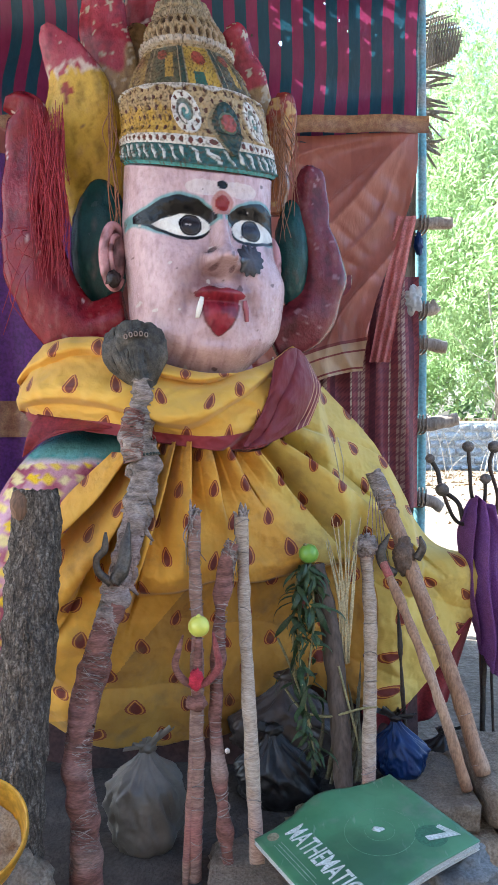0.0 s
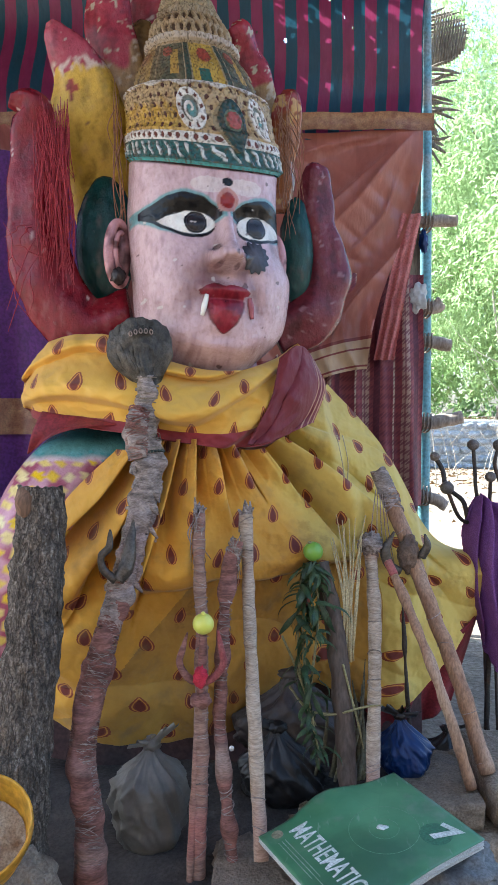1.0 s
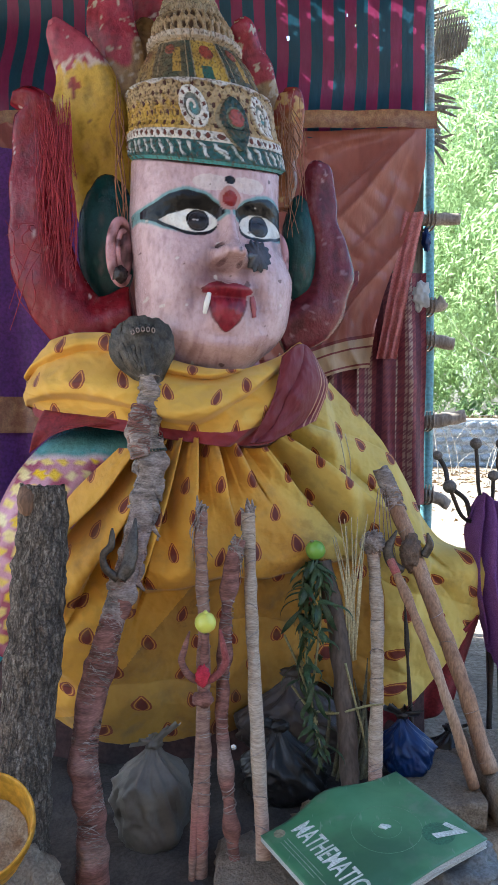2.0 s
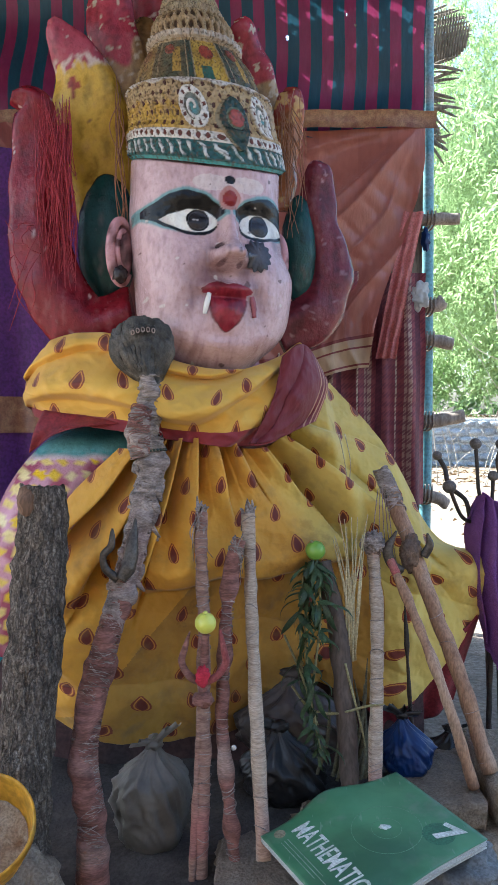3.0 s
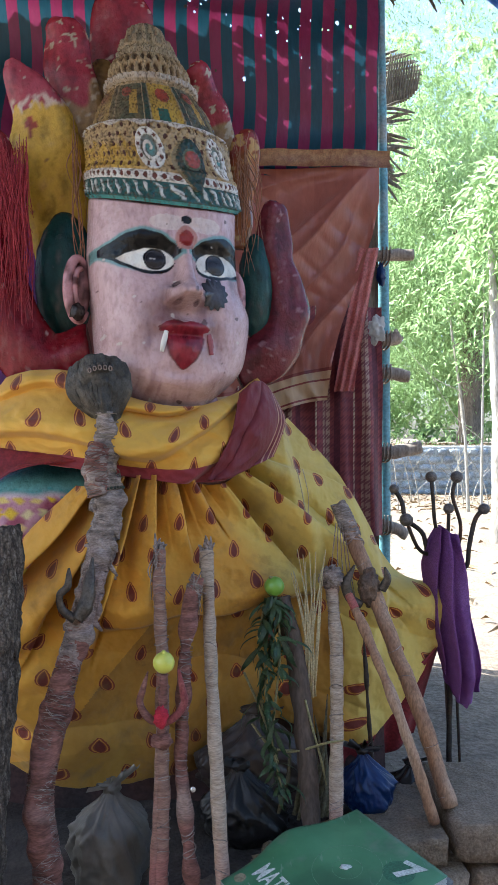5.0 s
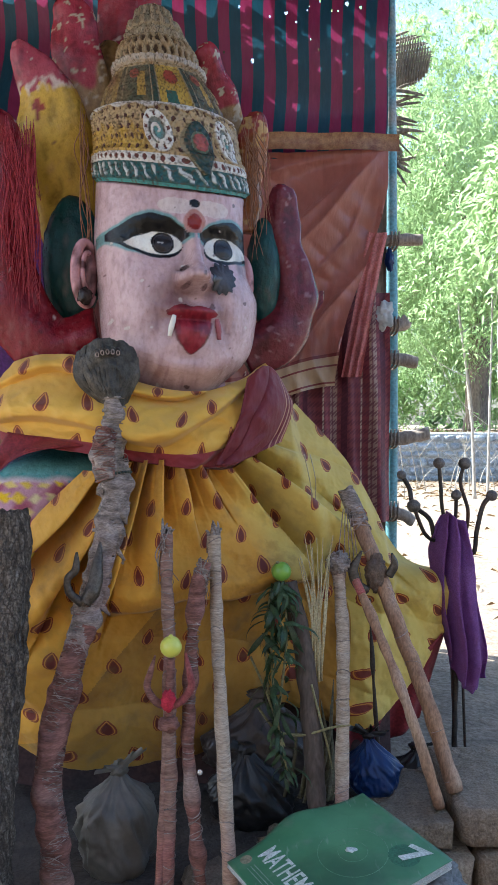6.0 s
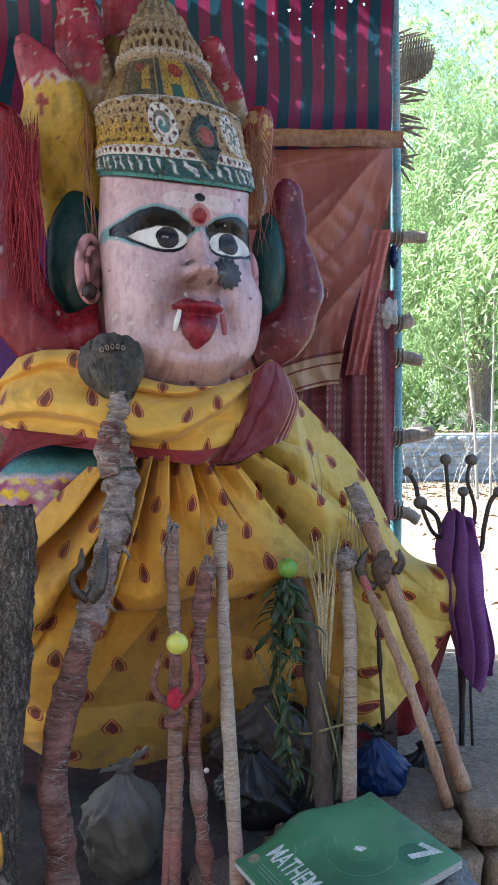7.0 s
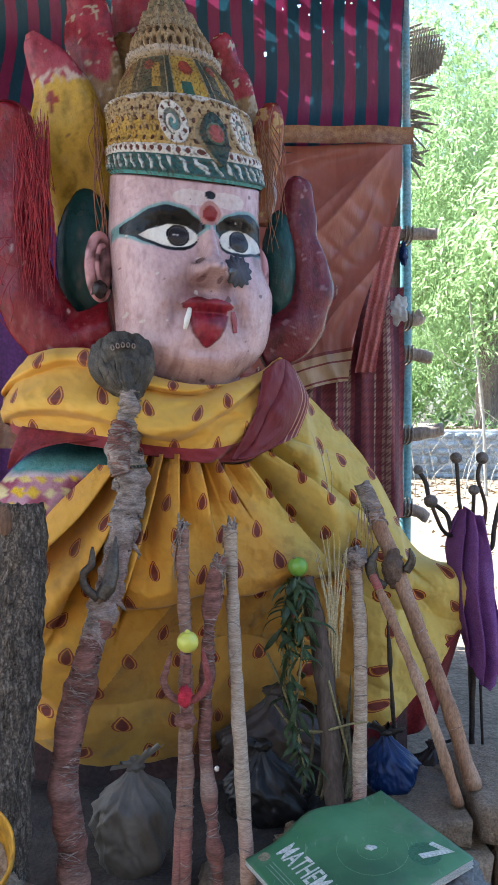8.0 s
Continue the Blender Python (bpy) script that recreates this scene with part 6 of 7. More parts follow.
def bag(name, label, base, w, d, h, mat, ears, seed, lean=0.0, tie_mat=None, neck=0.45):
    """A tied carrier bag: creased full body pulled into a knot with loose ears."""
    e = thing(name, base, label, "plastic bag", "plastic bags")

    def fn(s, t):
        a = s * 2 * math.pi
        belly = smoothstep(-0.25, 0.25, t) * (1 - smoothstep(neck, 1.0, t) * 0.86)
        crease = 1 + (0.03 + 0.16 * smoothstep(0.5, 1, t)) * math.sin(a * 5 + seed + 4 * t + 2 * noise.noise(Vector((math.cos(a), math.sin(a), t * 2 + seed)))) * 0.5 + 0.22 * noise.noise(Vector((math.cos(a) * 1.6, math.sin(a) * 1.6, t * 3 + seed)))
        fine = 0.26 * (wrinkle(math.cos(a) * 2.2 + t * 2, math.sin(a) * 2.2 + t * 3, seed) - 0.4) * (0.5 + t) + 0.05 * noise.noise(Vector((math.cos(a) * 5, math.sin(a) * 5, t * 9 + seed)))
        r = belly * (crease + fine)
        return (base[0] + w * r * math.cos(a) + lean * t * t, base[1] + d * r * math.sin(a), base[2] + h * t)
    part("body", sheet("body", fn, 110, 70), mat, e)
    top = Vector((base[0] + lean, base[1], base[2] + h))
    part("knot", lump("knot", top, (w * 0.26, d * 0.3, h * 0.07), 3, 0.5, 6, seed), tie_mat or mat, e)
    for dx, dz in ears:
        def ear(s, t, dx=dx, dz=dz):
            k = (0.18 + 0.5 * t) * w * (s - 0.5)
            return (top.x + dx * t + k * 0.7, top.y - 0.008 * math.sin(s * 9 + seed) - 0.01 * t, top.z + dz * t + 0.35 * k + 0.006 * math.sin(s * 12))
        part("ear", sheet("ear", ear, 14, 10), tie_mat or mat, e)
    return e


grey_plastic = plastic("grey_translucent_plastic", (0.23, 0.215, 0.19), 0.42, 0.40)
blue_plastic = plastic("blue_plastic", (0.010, 0.042, 0.17), 0.34, 0.3)
black_plastic = plastic("black_plastic", (0.022, 0.020, 0.020), 0.42, 0.05)
dim_plastic = plastic("dusty_clear_plastic", (0.085, 0.066, 0.060), 0.35, 0.2)
bag("grey_carrier_bag", "tied translucent grey carrier bag standing among the sticks", (-0.178, 1.30, 0.0), 0.058, 0.046, 0.190, grey_plastic, ((0.034, 0.034), (0.014, 0.022), (-0.026, 0.004)), 1.0, 0.006, neck=0.66)
bag("blue_carrier_bag", "knotted blue plastic bag behind a pale stick", (0.288, 1.46, 0.062), 0.048, 0.045, 0.115, blue_plastic, ((-0.03, 0.02), (0.03, 0.006), (0.012, 0.02)), 2.5, -0.01, black_plastic)
bag("black_carrier_bag", "crumpled black plastic bag under the drape", (0.055, 1.47, 0.0), 0.075, 0.05, 0.15, black_plastic, ((-0.03, 0.01),), 4.0, -0.01)
bag("clear_carrier_bag", "dusty crumpled clear plastic heaped under the drape", (0.08, 1.54, 0.06), 0.11, 0.05, 0.17, dim_plastic, ((0.03, 0.0),), 6.0, 0.0)
bag("dark_carrier_bag", "dark plastic bag stuffed behind the kerb stones", (0.40, 1.56, 0.0), 0.07, 0.06, 0.11, black_plastic, ((0.03, 0.01),), 8.0, 0.0)

# ---- leaf bundle, straw and green lime ----
leaf_mat = surf("limp_green_leaf", (0.024, 0.060, 0.024), (0.065, 0.125, 0.045), 60, 0.5, 0.001, (0.10, 0.13, 0.06), 14, per_piece=0.3, see_through=0.25)
stem_mat = surf("dry_stem", (0.34, 0.30, 0.14), (0.24, 0.21, 0.10), 50, 0.8, 0.0005)
dry_blade_mat = surf("dull_dry_blade", (0.16, 0.15, 0.085), (0.10, 0.09, 0.06), 50, 0.85, 0.0005)
straw_mat = surf("dry_straw", (0.52, 0.43, 0.24), (0.40, 0.32, 0.17), 60, 0.7, 0.0005)


def leaf_mesh(name, length, width, droop, lobes):
    verts, faces = [], []
    n = 7
    for i in range(n):
        t = i / (n - 1)
        w = width * math.sin(math.pi * t ** 0.75) * (1 + 0.35 * math.sin(t * lobes)) + 0.0004
        z, y = -length * t, -droop * math.sin(t * 2.2)
        verts += [(-w, y + 0.35 * w, z), (0, y, z), (w, y + 0.35 * w, z)]
    for i in range(n - 1):
        for k in range(2):
            a = i * 3 + k
            faces.append((a, a + 1, a + 4, a + 3))
    me = mesh_of(name, verts, faces)
    me.materials.append(leaf_mat)
    return me


LEAVES = [leaf_mesh("leaf", 0.046, 0.0042, 0.018, 5), leaf_mesh("leaf", 0.034, 0.0060, 0.020, 9), leaf_mesh("leaf", 0.058, 0.0036, 0.030, 4)]
bundle = thing("leaf_bundle", (0.107, 1.400, 0.138), "limp bundle of green leaves and vine hung on a stick", "leaf bundle")
rn = random.Random(11)
stems = ([(0.100, 1.450, 0.470), (0.092, 1.420, 0.393), (0.093, 1.400, 0.294), (0.109, 1.385, 0.186), (0.121, 1.380, 0.131)], [(0.113, 1.440, 0.467), (0.119, 1.410, 0.385), (0.107, 1.400, 0.273), (0.101, 1.390, 0.215)], [(0.092, 1.450, 0.460), (0.083, 1.430, 0.380), (0.087, 1.420, 0.267), (0.117, 1.390, 0.142)], [(0.053, 1.420, 0.340), (0.082, 1.410, 0.275), (0.114, 1.390, 0.184)], [(0.122, 1.395, 0.202), (0.152, 1.385, 0.208), (0.200, 1.365, 0.229), (0.229, 1.360, 0.234)], [(0.163, 1.400, 0.294), (0.175, 1.390, 0.246), (0.190, 1.380, 0.188), (0.197, 1.370, 0.151)], [(0.067, 1.420, 0.245), (0.102, 1.400, 0.209), (0.152, 1.390, 0.206)])
for k, st in enumerate(stems):
    part("stem", tube("stem", st, [0.0022] * (len(st) - 1) + [0.001], 24, segs=6), stem_mat, bundle)
base_inv = bundle.matrix_basis.inverted()
for k in range(190):
    u = rn.random() ** 2.1
    st = stems[rn.choice((0, 0, 0, 1, 1, 1, 2))]
    p = spline(st, 30)[int(u * 29)]
    m = pose(p[0] + rn.uniform(-0.010, 0.010), p[1] - rn.uniform(0.0, 0.016), p[2] + rn.uniform(-0.01, 0.012), rn.uniform(-45, 35), rn.uniform(-38, 38), rn.uniform(-170, 170))
    s = rn.uniform(0.6, 1.15)
    lf = new("leaf", rn.choice(LEAVES))
    lf.parent = bundle
    lf.matrix_basis = base_inv @ m @ Matrix.Diagonal((s, s, s, 1))
for k in range(14):
    x0 = rn.uniform(-0.03, 0.03)
    a, b = np.array((0.152, 1.385, 0.087)) + (x0 * 1.6, rn.uniform(-0.01, 0.02), 0), np.array((0.178, 1.415, 0.268)) + (x0 + rn.uniform(-0.02, 0.02), 0.01, rn.uniform(-0.08, 0.03))
    part("dry_blade", mesh_of("dry_blade", *sweep(spline([tuple(a), tuple((a + b) / 2 + (0.008, -0.006, 0)), tuple(b)], 8), [0.003, 0.004, 0.004, 0.004, 0.0035, 0.003, 0.002, 0.0006], 6, flat=0.3)), dry_blade_mat, bundle, "dull dry blade")
green = thing("lime", (0.113, 1.445, 0.474), "green lime set on top of the leaf bundle", "lime", "limes")
part("fruit", lump("fruit", (0.111, 1.440, 0.493), (0.0185, 0.0185, 0.018), 4, 0.03, 3), green_skin, green)
part("nub", lump("nub", (0.104, 1.436, 0.510), (0.004, 0.004, 0.003), 2), stem_mat, green)
straw = thing("dry_straw", (0.178, 1.420, 0.277), "few dry straw stalks propped on the sticks", "straw")
for k in range(15):
    x0, x1 = rn.uniform(-0.010, 0.010), rn.uniform(-0.045, 0.032)
    top_z = rn.uniform(-0.02, 0.035)
    a, b = np.array((0.178, 1.420, 0.293)), np.array((0.188, 1.460, 0.527))
    part("stalk", tube("stalk", [tuple(a + (x0, rn.uniform(-0.008, 0.008), 0)), tuple((a + b) / 2 + (x0 + x1 * 0.35, -0.012, 0)), tuple(b + (x1, -0.01, top_z))], [0.0016, 0.0018, 0.0007], 16, segs=6), straw_mat, straw)

# ---- the schoolbook ----
B_L, B_B, B_R = Vector((0.0077, 1.150, 0.1116)), Vector((0.233, 1.270, 0.1547)), Vector((0.331, 1.092, 0.1415))
UX, VY = (B_R - B_B), (B_B - B_L)
NZ = UX.cross(VY).normalized()
BW, BH = UX.length, VY.length
UX, VY = UX.normalized(), VY.normalized()
book = thing("textbook", tuple(B_L + UX * BW / 2 + VY * BH / 2 - NZ * 0.012), "worn green mathematics textbook lying on the kerb stones", "book")


def book_point(u, v, h=0.0):
    """u across the title, v from its foot to its head, in shares of the cover."""
    warp = 0.006 * math.sin(u * 2.6 + 0.4) * math.sin(v * 3.0) - 0.010 * smoothstep(0.8, 1.0, u) * smoothstep(0.7, 0.2, v) + 0.010 * smoothstep(0.32, 0.0, u) * math.exp(-((v - 0.5) / 0.22) ** 2)
    return B_L + UX * (u * BW) + VY * (v * BH) + NZ * (h + warp)


def cover_material():
    m, nodes, links, b = material("green_printed_cover")
    g = grain(nodes, links, 24, 6)
    big = grain(nodes, links, 9, 4)
    c = blend(nodes, links, ramp(nodes, links, big, 0.35, 0.68), (0.050, 0.165, 0.076), (0.10, 0.255, 0.125))
    c = blend(nodes, links, calc(nodes, links, "MULTIPLY", ramp(nodes, links, g, 0.55, 0.70), 0.65), c, (0.17, 0.23, 0.16))
    vor = grain(nodes, links, 120, 2, (1, 0.15, 1))
    c = blend(nodes, links, calc(nodes, links, "MULTIPLY", ramp(nodes, links, vor, 0.66, 0.72), 0.4), c, (0.30, 0.36, 0.30))
    vw = nodes.new("ShaderNodeTexVoronoi")
    vw.feature = "DISTANCE_TO_EDGE"
    vw.inputs["Scale"].default_value = 17
    tcv = nodes.new("ShaderNodeTexCoord")
    links.new(tcv.outputs["Object"], vw.inputs["Vector"])
    scratch = calc(nodes, links, "MULTIPLY", calc(nodes, links, "LESS_THAN", vw.outputs["Distance"], 0.016), ramp(nodes, links, big, 0.42, 0.62))
    c = blend(nodes, links, calc(nodes, links, "MULTIPLY", scratch, 0.10), c, (0.03, 0.11, 0.06))
    dark = grain(nodes, links, 5, 5)
    c = blend(nodes, links, calc(nodes, links, "MULTIPLY", ramp(nodes, links, dark, 0.44, 0.60), 0.85), c, (0.035, 0.10, 0.055))
    links.new(c, b.inputs["Base Color"])
    links.new(calc(nodes, links, "MULTIPLY_ADD", g, 0.4, 0.2), b.inputs["Roughness"])
    bump(nodes, links, b, big, 0.002)
    return m


cover_mat = cover_material()
paper = surf("aged_paper_edge", (0.50, 0.50, 0.47), (0.60, 0.60, 0.56), 90, 0.9, 0.0008, (0.42, 0.40, 0.36), 12, (1, 1, 12))
white_print = surf("white_print", (0.72, 0.74, 0.70), (0.62, 0.66, 0.60), 60, 0.5, 0.0, (0.5, 0.56, 0.48), 20)
pale_print = surf("pale_green_print", (0.12, 0.26, 0.15), (0.17, 0.31, 0.19), 60, 0.5, 0.0)


def cover_sheet(s, t):
    du = -0.085 * math.exp(-((t - 0.50) / 0.20) ** 2) * (1 - s) - 0.012 * smoothstep(0.9, 1.0, s) * smoothstep(0.75, 1.0, t)
    return tuple(book_point(s + du * (1 - s), t))


solid(part("cover", sheet("cover", cover_sheet, 40, 40), cover_mat, book, "green scuffed front cover"), 0.0012)


def page_sheet(k):
    rnb = random.Random(k)
    o = rnb.uniform(-0.012, 0.012)
    return lambda s, t: tuple(book_point(0.01 + 0.985 * s + (-0.08 * math.exp(-((t - 0.50) / 0.20) ** 2)) * (1 - s) + o * s, 0.005 + 0.99 * t - o, -0.0022 - 0.0016 * k - 0.003 * smoothstep(0.8, 1.0, s) * k * 0.2))


for k in range(6):
    solid(part("page_block", sheet("page_block", page_sheet(k), 24, 24), paper, book, "greyed paper edges"), 0.0012)


def lettering(name, body, u, v, height, stretch, mat, turn=0.0, label="", shear=0.0, bold=0.0):
    """Raised print lying on the cover."""
    cu = bpy.data.curves.new(name, "FONT")
    cu.body, cu.size, cu.extrude, cu.shear, cu.offset = body, height, 0.0002, shear, bold
    tmp = bpy.data.objects.new(name, cu)
    scene.collection.objects.link(tmp)
    bpy.context.view_layer.update()
    me = bpy.data.meshes.new_from_object(tmp.evaluated_get(bpy.context.evaluated_depsgraph_get()))
    bpy.data.objects.remove(tmp)
    c, s = math.cos(turn), math.sin(turn)
    for w in me.vertices:
        x, y = w.co.x * stretch, w.co.y
        x, y = c * x - s * y, s * x + c * y
        w.co = book_point(u + x / BW, v + y / BH, 0.0011 + w.co.z)
    me.materials.clear()
    return part(name, me, mat, book, label, False)


lettering("title", "MATHEMATICS", 0.10, 0.160, 0.046, 0.55, white_print, 0.0, "white printed title", 0.0, 0.0005)
lettering("numeral", "7", 0.735, 0.770, 0.050, 1.35, white_print, 0.30, "white printed numeral", 0.1, 0.0018)


def flat_bar(u0, u1, v0, v1):
    return sheet("line_of_print", lambda s, t: tuple(book_point(u0 + (u1 - u0) * s, v0 + (v1 - v0) * t, 0.0011)), 12, 1)


line_print = surf("faded_white_print", (0.34, 0.42, 0.35), (0.16, 0.26, 0.18), 140, 0.5, 0.0)
for k, (u0, u1) in enumerate(((0.16, 0.62), (0.16, 0.72), (0.16, 0.60))):
    part("line_of_print", flat_bar(u0, u1, 0.105 - 0.022 * k, 0.111 - 0.022 * k), line_print, book, "thin unreadable line of print")


def ring_on(u, v, r, width, mat, name, label):
    def fn(s, t):
        a = s * 6.2832
        rr = r + width * (t - 0.5)
        return tuple(book_point(u + rr * math.cos(a) / BW, v + rr * math.sin(a) / BH, 0.0008))
    part(name, sheet(name, fn, 48, 1), mat, book, label)


ring_on(0.52, 0.60, 0.052, 0.0012, pale_print, "printed_ring", "faint printed circle")
ring_on(0.52, 0.60, 0.022, 0.0010, pale_print, "printed_ring", "faint printed circle")
ring_on(0.770, 0.810, 0.0118, 0.0236, surf("dark_green_print", (0.035, 0.135, 0.07), (0.05, 0.17, 0.09), 60, 0.5, 0.0), "printed_ring", "darker disc behind the numeral")
ring_on(0.075, 0.095, 0.0045, 0.009, surf("tan_print", (0.34, 0.27, 0.18), (0.24, 0.22, 0.13), 60, 0.5, 0.0), "round_emblem", "small tan round emblem")
part("scuff_mark", lump("scuff_mark", book_point(0.50, 0.60, 0.001), (0.009, 0.007, 0.0012), 2, 0.6, 6), white_print, book, "pale scuffed spot")

# grey rag under the book, small stones behind it
rag_mat = surf("grey_rag", (0.14, 0.14, 0.14), (0.22, 0.22, 0.21), 40, 0.9, 0.002, (0.09, 0.09, 0.09), 12)
whole("grey_rag", lump("grey_rag", (0.285, 1.13, 0.082), (0.075, 0.085, 0.028), 4, 0.45, 5, 2.0), rag_mat, "folded grey rag stuffed under the book", "rag")
for k, (x, y, z, sx, sy, sz) in enumerate(((0.21, 1.40, 0.02, 0.05, 0.04, 0.05), (0.33, 1.50, 0.05, 0.04, 0.04, 0.03), (-0.02, 1.26, 0.01, 0.05, 0.05, 0.03), (0.44, 1.52, 0.04, 0.06, 0.05, 0.05), (0.12, 1.36, 0.01, 0.05, 0.04, 0.04))):
    whole("loose_stone", lump("loose_stone", (x, y, z), (sx, sy, sz), 3, 0.4, 4, k * 2.0, power=2.6), kerb_stone, "rough loose stone lying behind the kerb", "stone", "loose stones")

# ---- yellow bowl with offerings, propped on a stone ----
bowl_mat = surf("yellow_plastic_bowl", (0.86, 0.50, 0.055), (0.80, 0.45, 0.045), 12, 0.35, 0.0004, (0.74, 0.40, 0.04), 5, see_through=0.35)
food_mat = surf("cooked_rice_offering", (0.48, 0.38, 0.26), (0.36, 0.26, 0.16), 60, 0.8, 0.004, (0.24, 0.13, 0.06), 26)
bowl_m = pose(*(-0.361, 0.980, 0.216), 34, 0, 4)
bowl = thing("yellow_bowl", tuple(bowl_m @ Vector((0, 0, -0.075))), "yellow plastic bowl of cooked rice leaning against the log", "bowl")
BOWL = ((0.0, -0.075), (0.045, -0.075), (0.052, -0.070), (0.062, -0.045), (0.0715, -0.012), (0.0735, 0.0), (0.0750, 0.0015), (0.0752, -0.001), (0.0735, -0.004), (0.0745, -0.012))


def lathe(name, rows, m, segs=64):
    verts, faces = [], []
    for r, z in rows:
        for k in range(segs):
            a = 2 * math.pi * k / segs
            verts.append(m @ Vector((r * math.cos(a), r * math.sin(a), z)))
    for j in range(len(rows) - 1):
        for k in range(segs):
            p, q = j * segs + k, j * segs + (k + 1) % segs
            faces.append((p, q, q + segs, p + segs))
    return mesh_of(name, verts, faces)


solid(part("bowl_wall", lathe("bowl_wall", BOWL, bowl_m), bowl_mat, bowl), 0.0018)
food = lathe("rice", [(r, -0.036 + 0.004 * math.cos(r * 60)) for r in np.linspace(0.001, 0.0615, 16)], bowl_m)
for w in food.vertices:
    w.co += Vector((0, 0, 1)) * 0.004 * noise.noise(w.co * 70) + Vector((0, -1, 0)) * 0.003 * noise.noise(w.co * 160)
part("rice", food, food_mat, bowl, "cooked rice with brown spice")
whole("prop_stone", lump("prop_stone", (-0.375, 1.09, 0.05), (0.085, 0.06, 0.07), 4, 0.25, 4, 3.0, power=3), kerb_stone, "rough stone that props the bowl", "stone")

# ---- iron stand with knobs and a purple cloth ----
stand = thing("iron_stand", (0.524, 1.660, 0.008), "black iron stand of curved rods with ball ends", "stand")
HUB = np.array((0.504, 1.660, 0.513))
knob_mat = surf("dusty_iron_ball", (0.10, 0.085, 0.075), (0.19, 0.16, 0.14), 60, 0.65, 0.001, (0.07, 0.06, 0.05), 18, metal=0.25)
RODS = (
    ((0.468, 1.660, 0.683), (0.472, 1.660, 0.635), (0.478, 1.660, 0.574)), ((0.527, 1.670, 0.682), (0.518, 1.670, 0.640), (0.535, 1.670, 0.578), (0.527, 1.670, 0.523)),
    ((0.497, 1.630, 0.617), (0.499, 1.640, 0.576), (0.499, 1.650, 0.539)), ((0.580, 1.650, 0.614), (0.561, 1.650, 0.592), (0.548, 1.650, 0.538), (0.541, 1.655, 0.489)),
    ((0.406, 1.630, 0.594), (0.418, 1.630, 0.561), (0.435, 1.640, 0.531), (0.459, 1.655, 0.517)), ((0.394, 1.690, 0.656), (0.411, 1.690, 0.627), (0.418, 1.680, 0.591), (0.451, 1.670, 0.561), (0.464, 1.660, 0.514)),
)
for k, rod in enumerate(RODS):
    rd = part("rod", tube("rod", [*rod, tuple(HUB)], [0.0052 if k in (3, 5) else 0.0042] * (len(rod) + 1), 30, segs=10), iron, stand)
    r = (0.0125, 0.0135, 0.0115, 0.0125, 0.0145, 0.0105)[k]
    part("ball_end", lump("ball_end", rod[0], (r, r, r * 0.96), 3, 0.05, 3, k), knob_mat, rd, "dusty iron ball")
part("stem", tube("stem", [tuple(HUB), (0.507, 1.660, 0.271), (0.504, 1.660, 0.038)], [0.006, 0.006, 0.006], 24, segs=10, wobble=0.002, freq=60), iron, stand)
part("stem", tube("stem", [tuple(HUB + (0.012, 0.01, 0)), (0.524, 1.670, 0.256), (0.531, 1.660, -0.002)], [0.0035, 0.0035, 0.003], 24, segs=8), iron, stand)
part("stem", tube("stem", [tuple(HUB + (-0.01, 0.015, 0)), (0.504, 1.680, 0.253), (0.519, 1.690, 0.018)], [0.004, 0.004, 0.004], 24, segs=8), brown_wood, stand, "thin dark wooden rod")
violet = surf("violet_cloth", (0.30, 0.11, 0.36), (0.25, 0.085, 0.31), 90, 0.8, 0.0003, (0.34, 0.15, 0.42), 8, see_through=0.35)
CLOTH = np.array([
    [(0.475, 1.660, 0.569), (0.482, 1.640, 0.581), (0.495, 1.635, 0.567), (0.524, 1.660, 0.559)],
    [(0.450, 1.660, 0.502), (0.475, 1.625, 0.507), (0.505, 1.625, 0.500), (0.545, 1.660, 0.476)],
    [(0.461, 1.650, 0.383), (0.483, 1.620, 0.377), (0.516, 1.620, 0.383), (0.555, 1.660, 0.379)],
    [(0.482, 1.650, 0.292), (0.499, 1.620, 0.281), (0.533, 1.620, 0.276), (0.571, 1.655, 0.283)],
    [(0.484, 1.650, 0.274), (0.505, 1.630, 0.221), (0.529, 1.635, 0.198), (0.565, 1.655, 0.223)],
])


def violet_fall(s, t):
    p = net_point(CLOTH, s, t).copy()
    p[1] -= 0.034 * (knife(s * 3.1 + t * 0.5 + 0.30 * noise.noise(Vector((s * 2, t * 3, 6)))) - 0.5) + 0.006 * wrinkle(s * 3, t * 5, 2)
    p[2] += 0.010 * noise.noise(Vector((s * 14, 1, 1))) * smoothstep(0.85, 1.0, t)
    return tuple(p)


vc = whole("violet_cloth", sheet("violet_cloth", violet_fall, 60, 70), violet, "violet cloth with a frayed hem hung on the iron stand", "cloth")
solid(vc, 0.0015)

# ---- palm thatch, scraps and tarp corner at the pole ----
palm_mat = surf("dry_palm", (0.17, 0.145, 0.115), (0.28, 0.24, 0.185), 30, 0.9, 0.002, (0.08, 0.065, 0.05), 8, (1, 1, 0.3), see_through=0.1)
rn = random.Random(21)


def strip(a, b, w, thick=0.0015, bend=0.0):
    a, b = np.array(a), np.array(b)
    return sweep(spline([tuple(a), tuple((a + b) / 2 + (0, 0, bend)), tuple(b)], 6), [w, w, w, w * 0.9, w * 0.8, w * 0.3], 6, flat=max(0.12, thick / w))


fan = thing("palm_leaf_mat", (0.621, 2.750, 1.862), "dark woven dry palm leaf mat hanging beside the pole", "palm mat")
cx, cy, cz = (0.620, 2.750, 2.046)
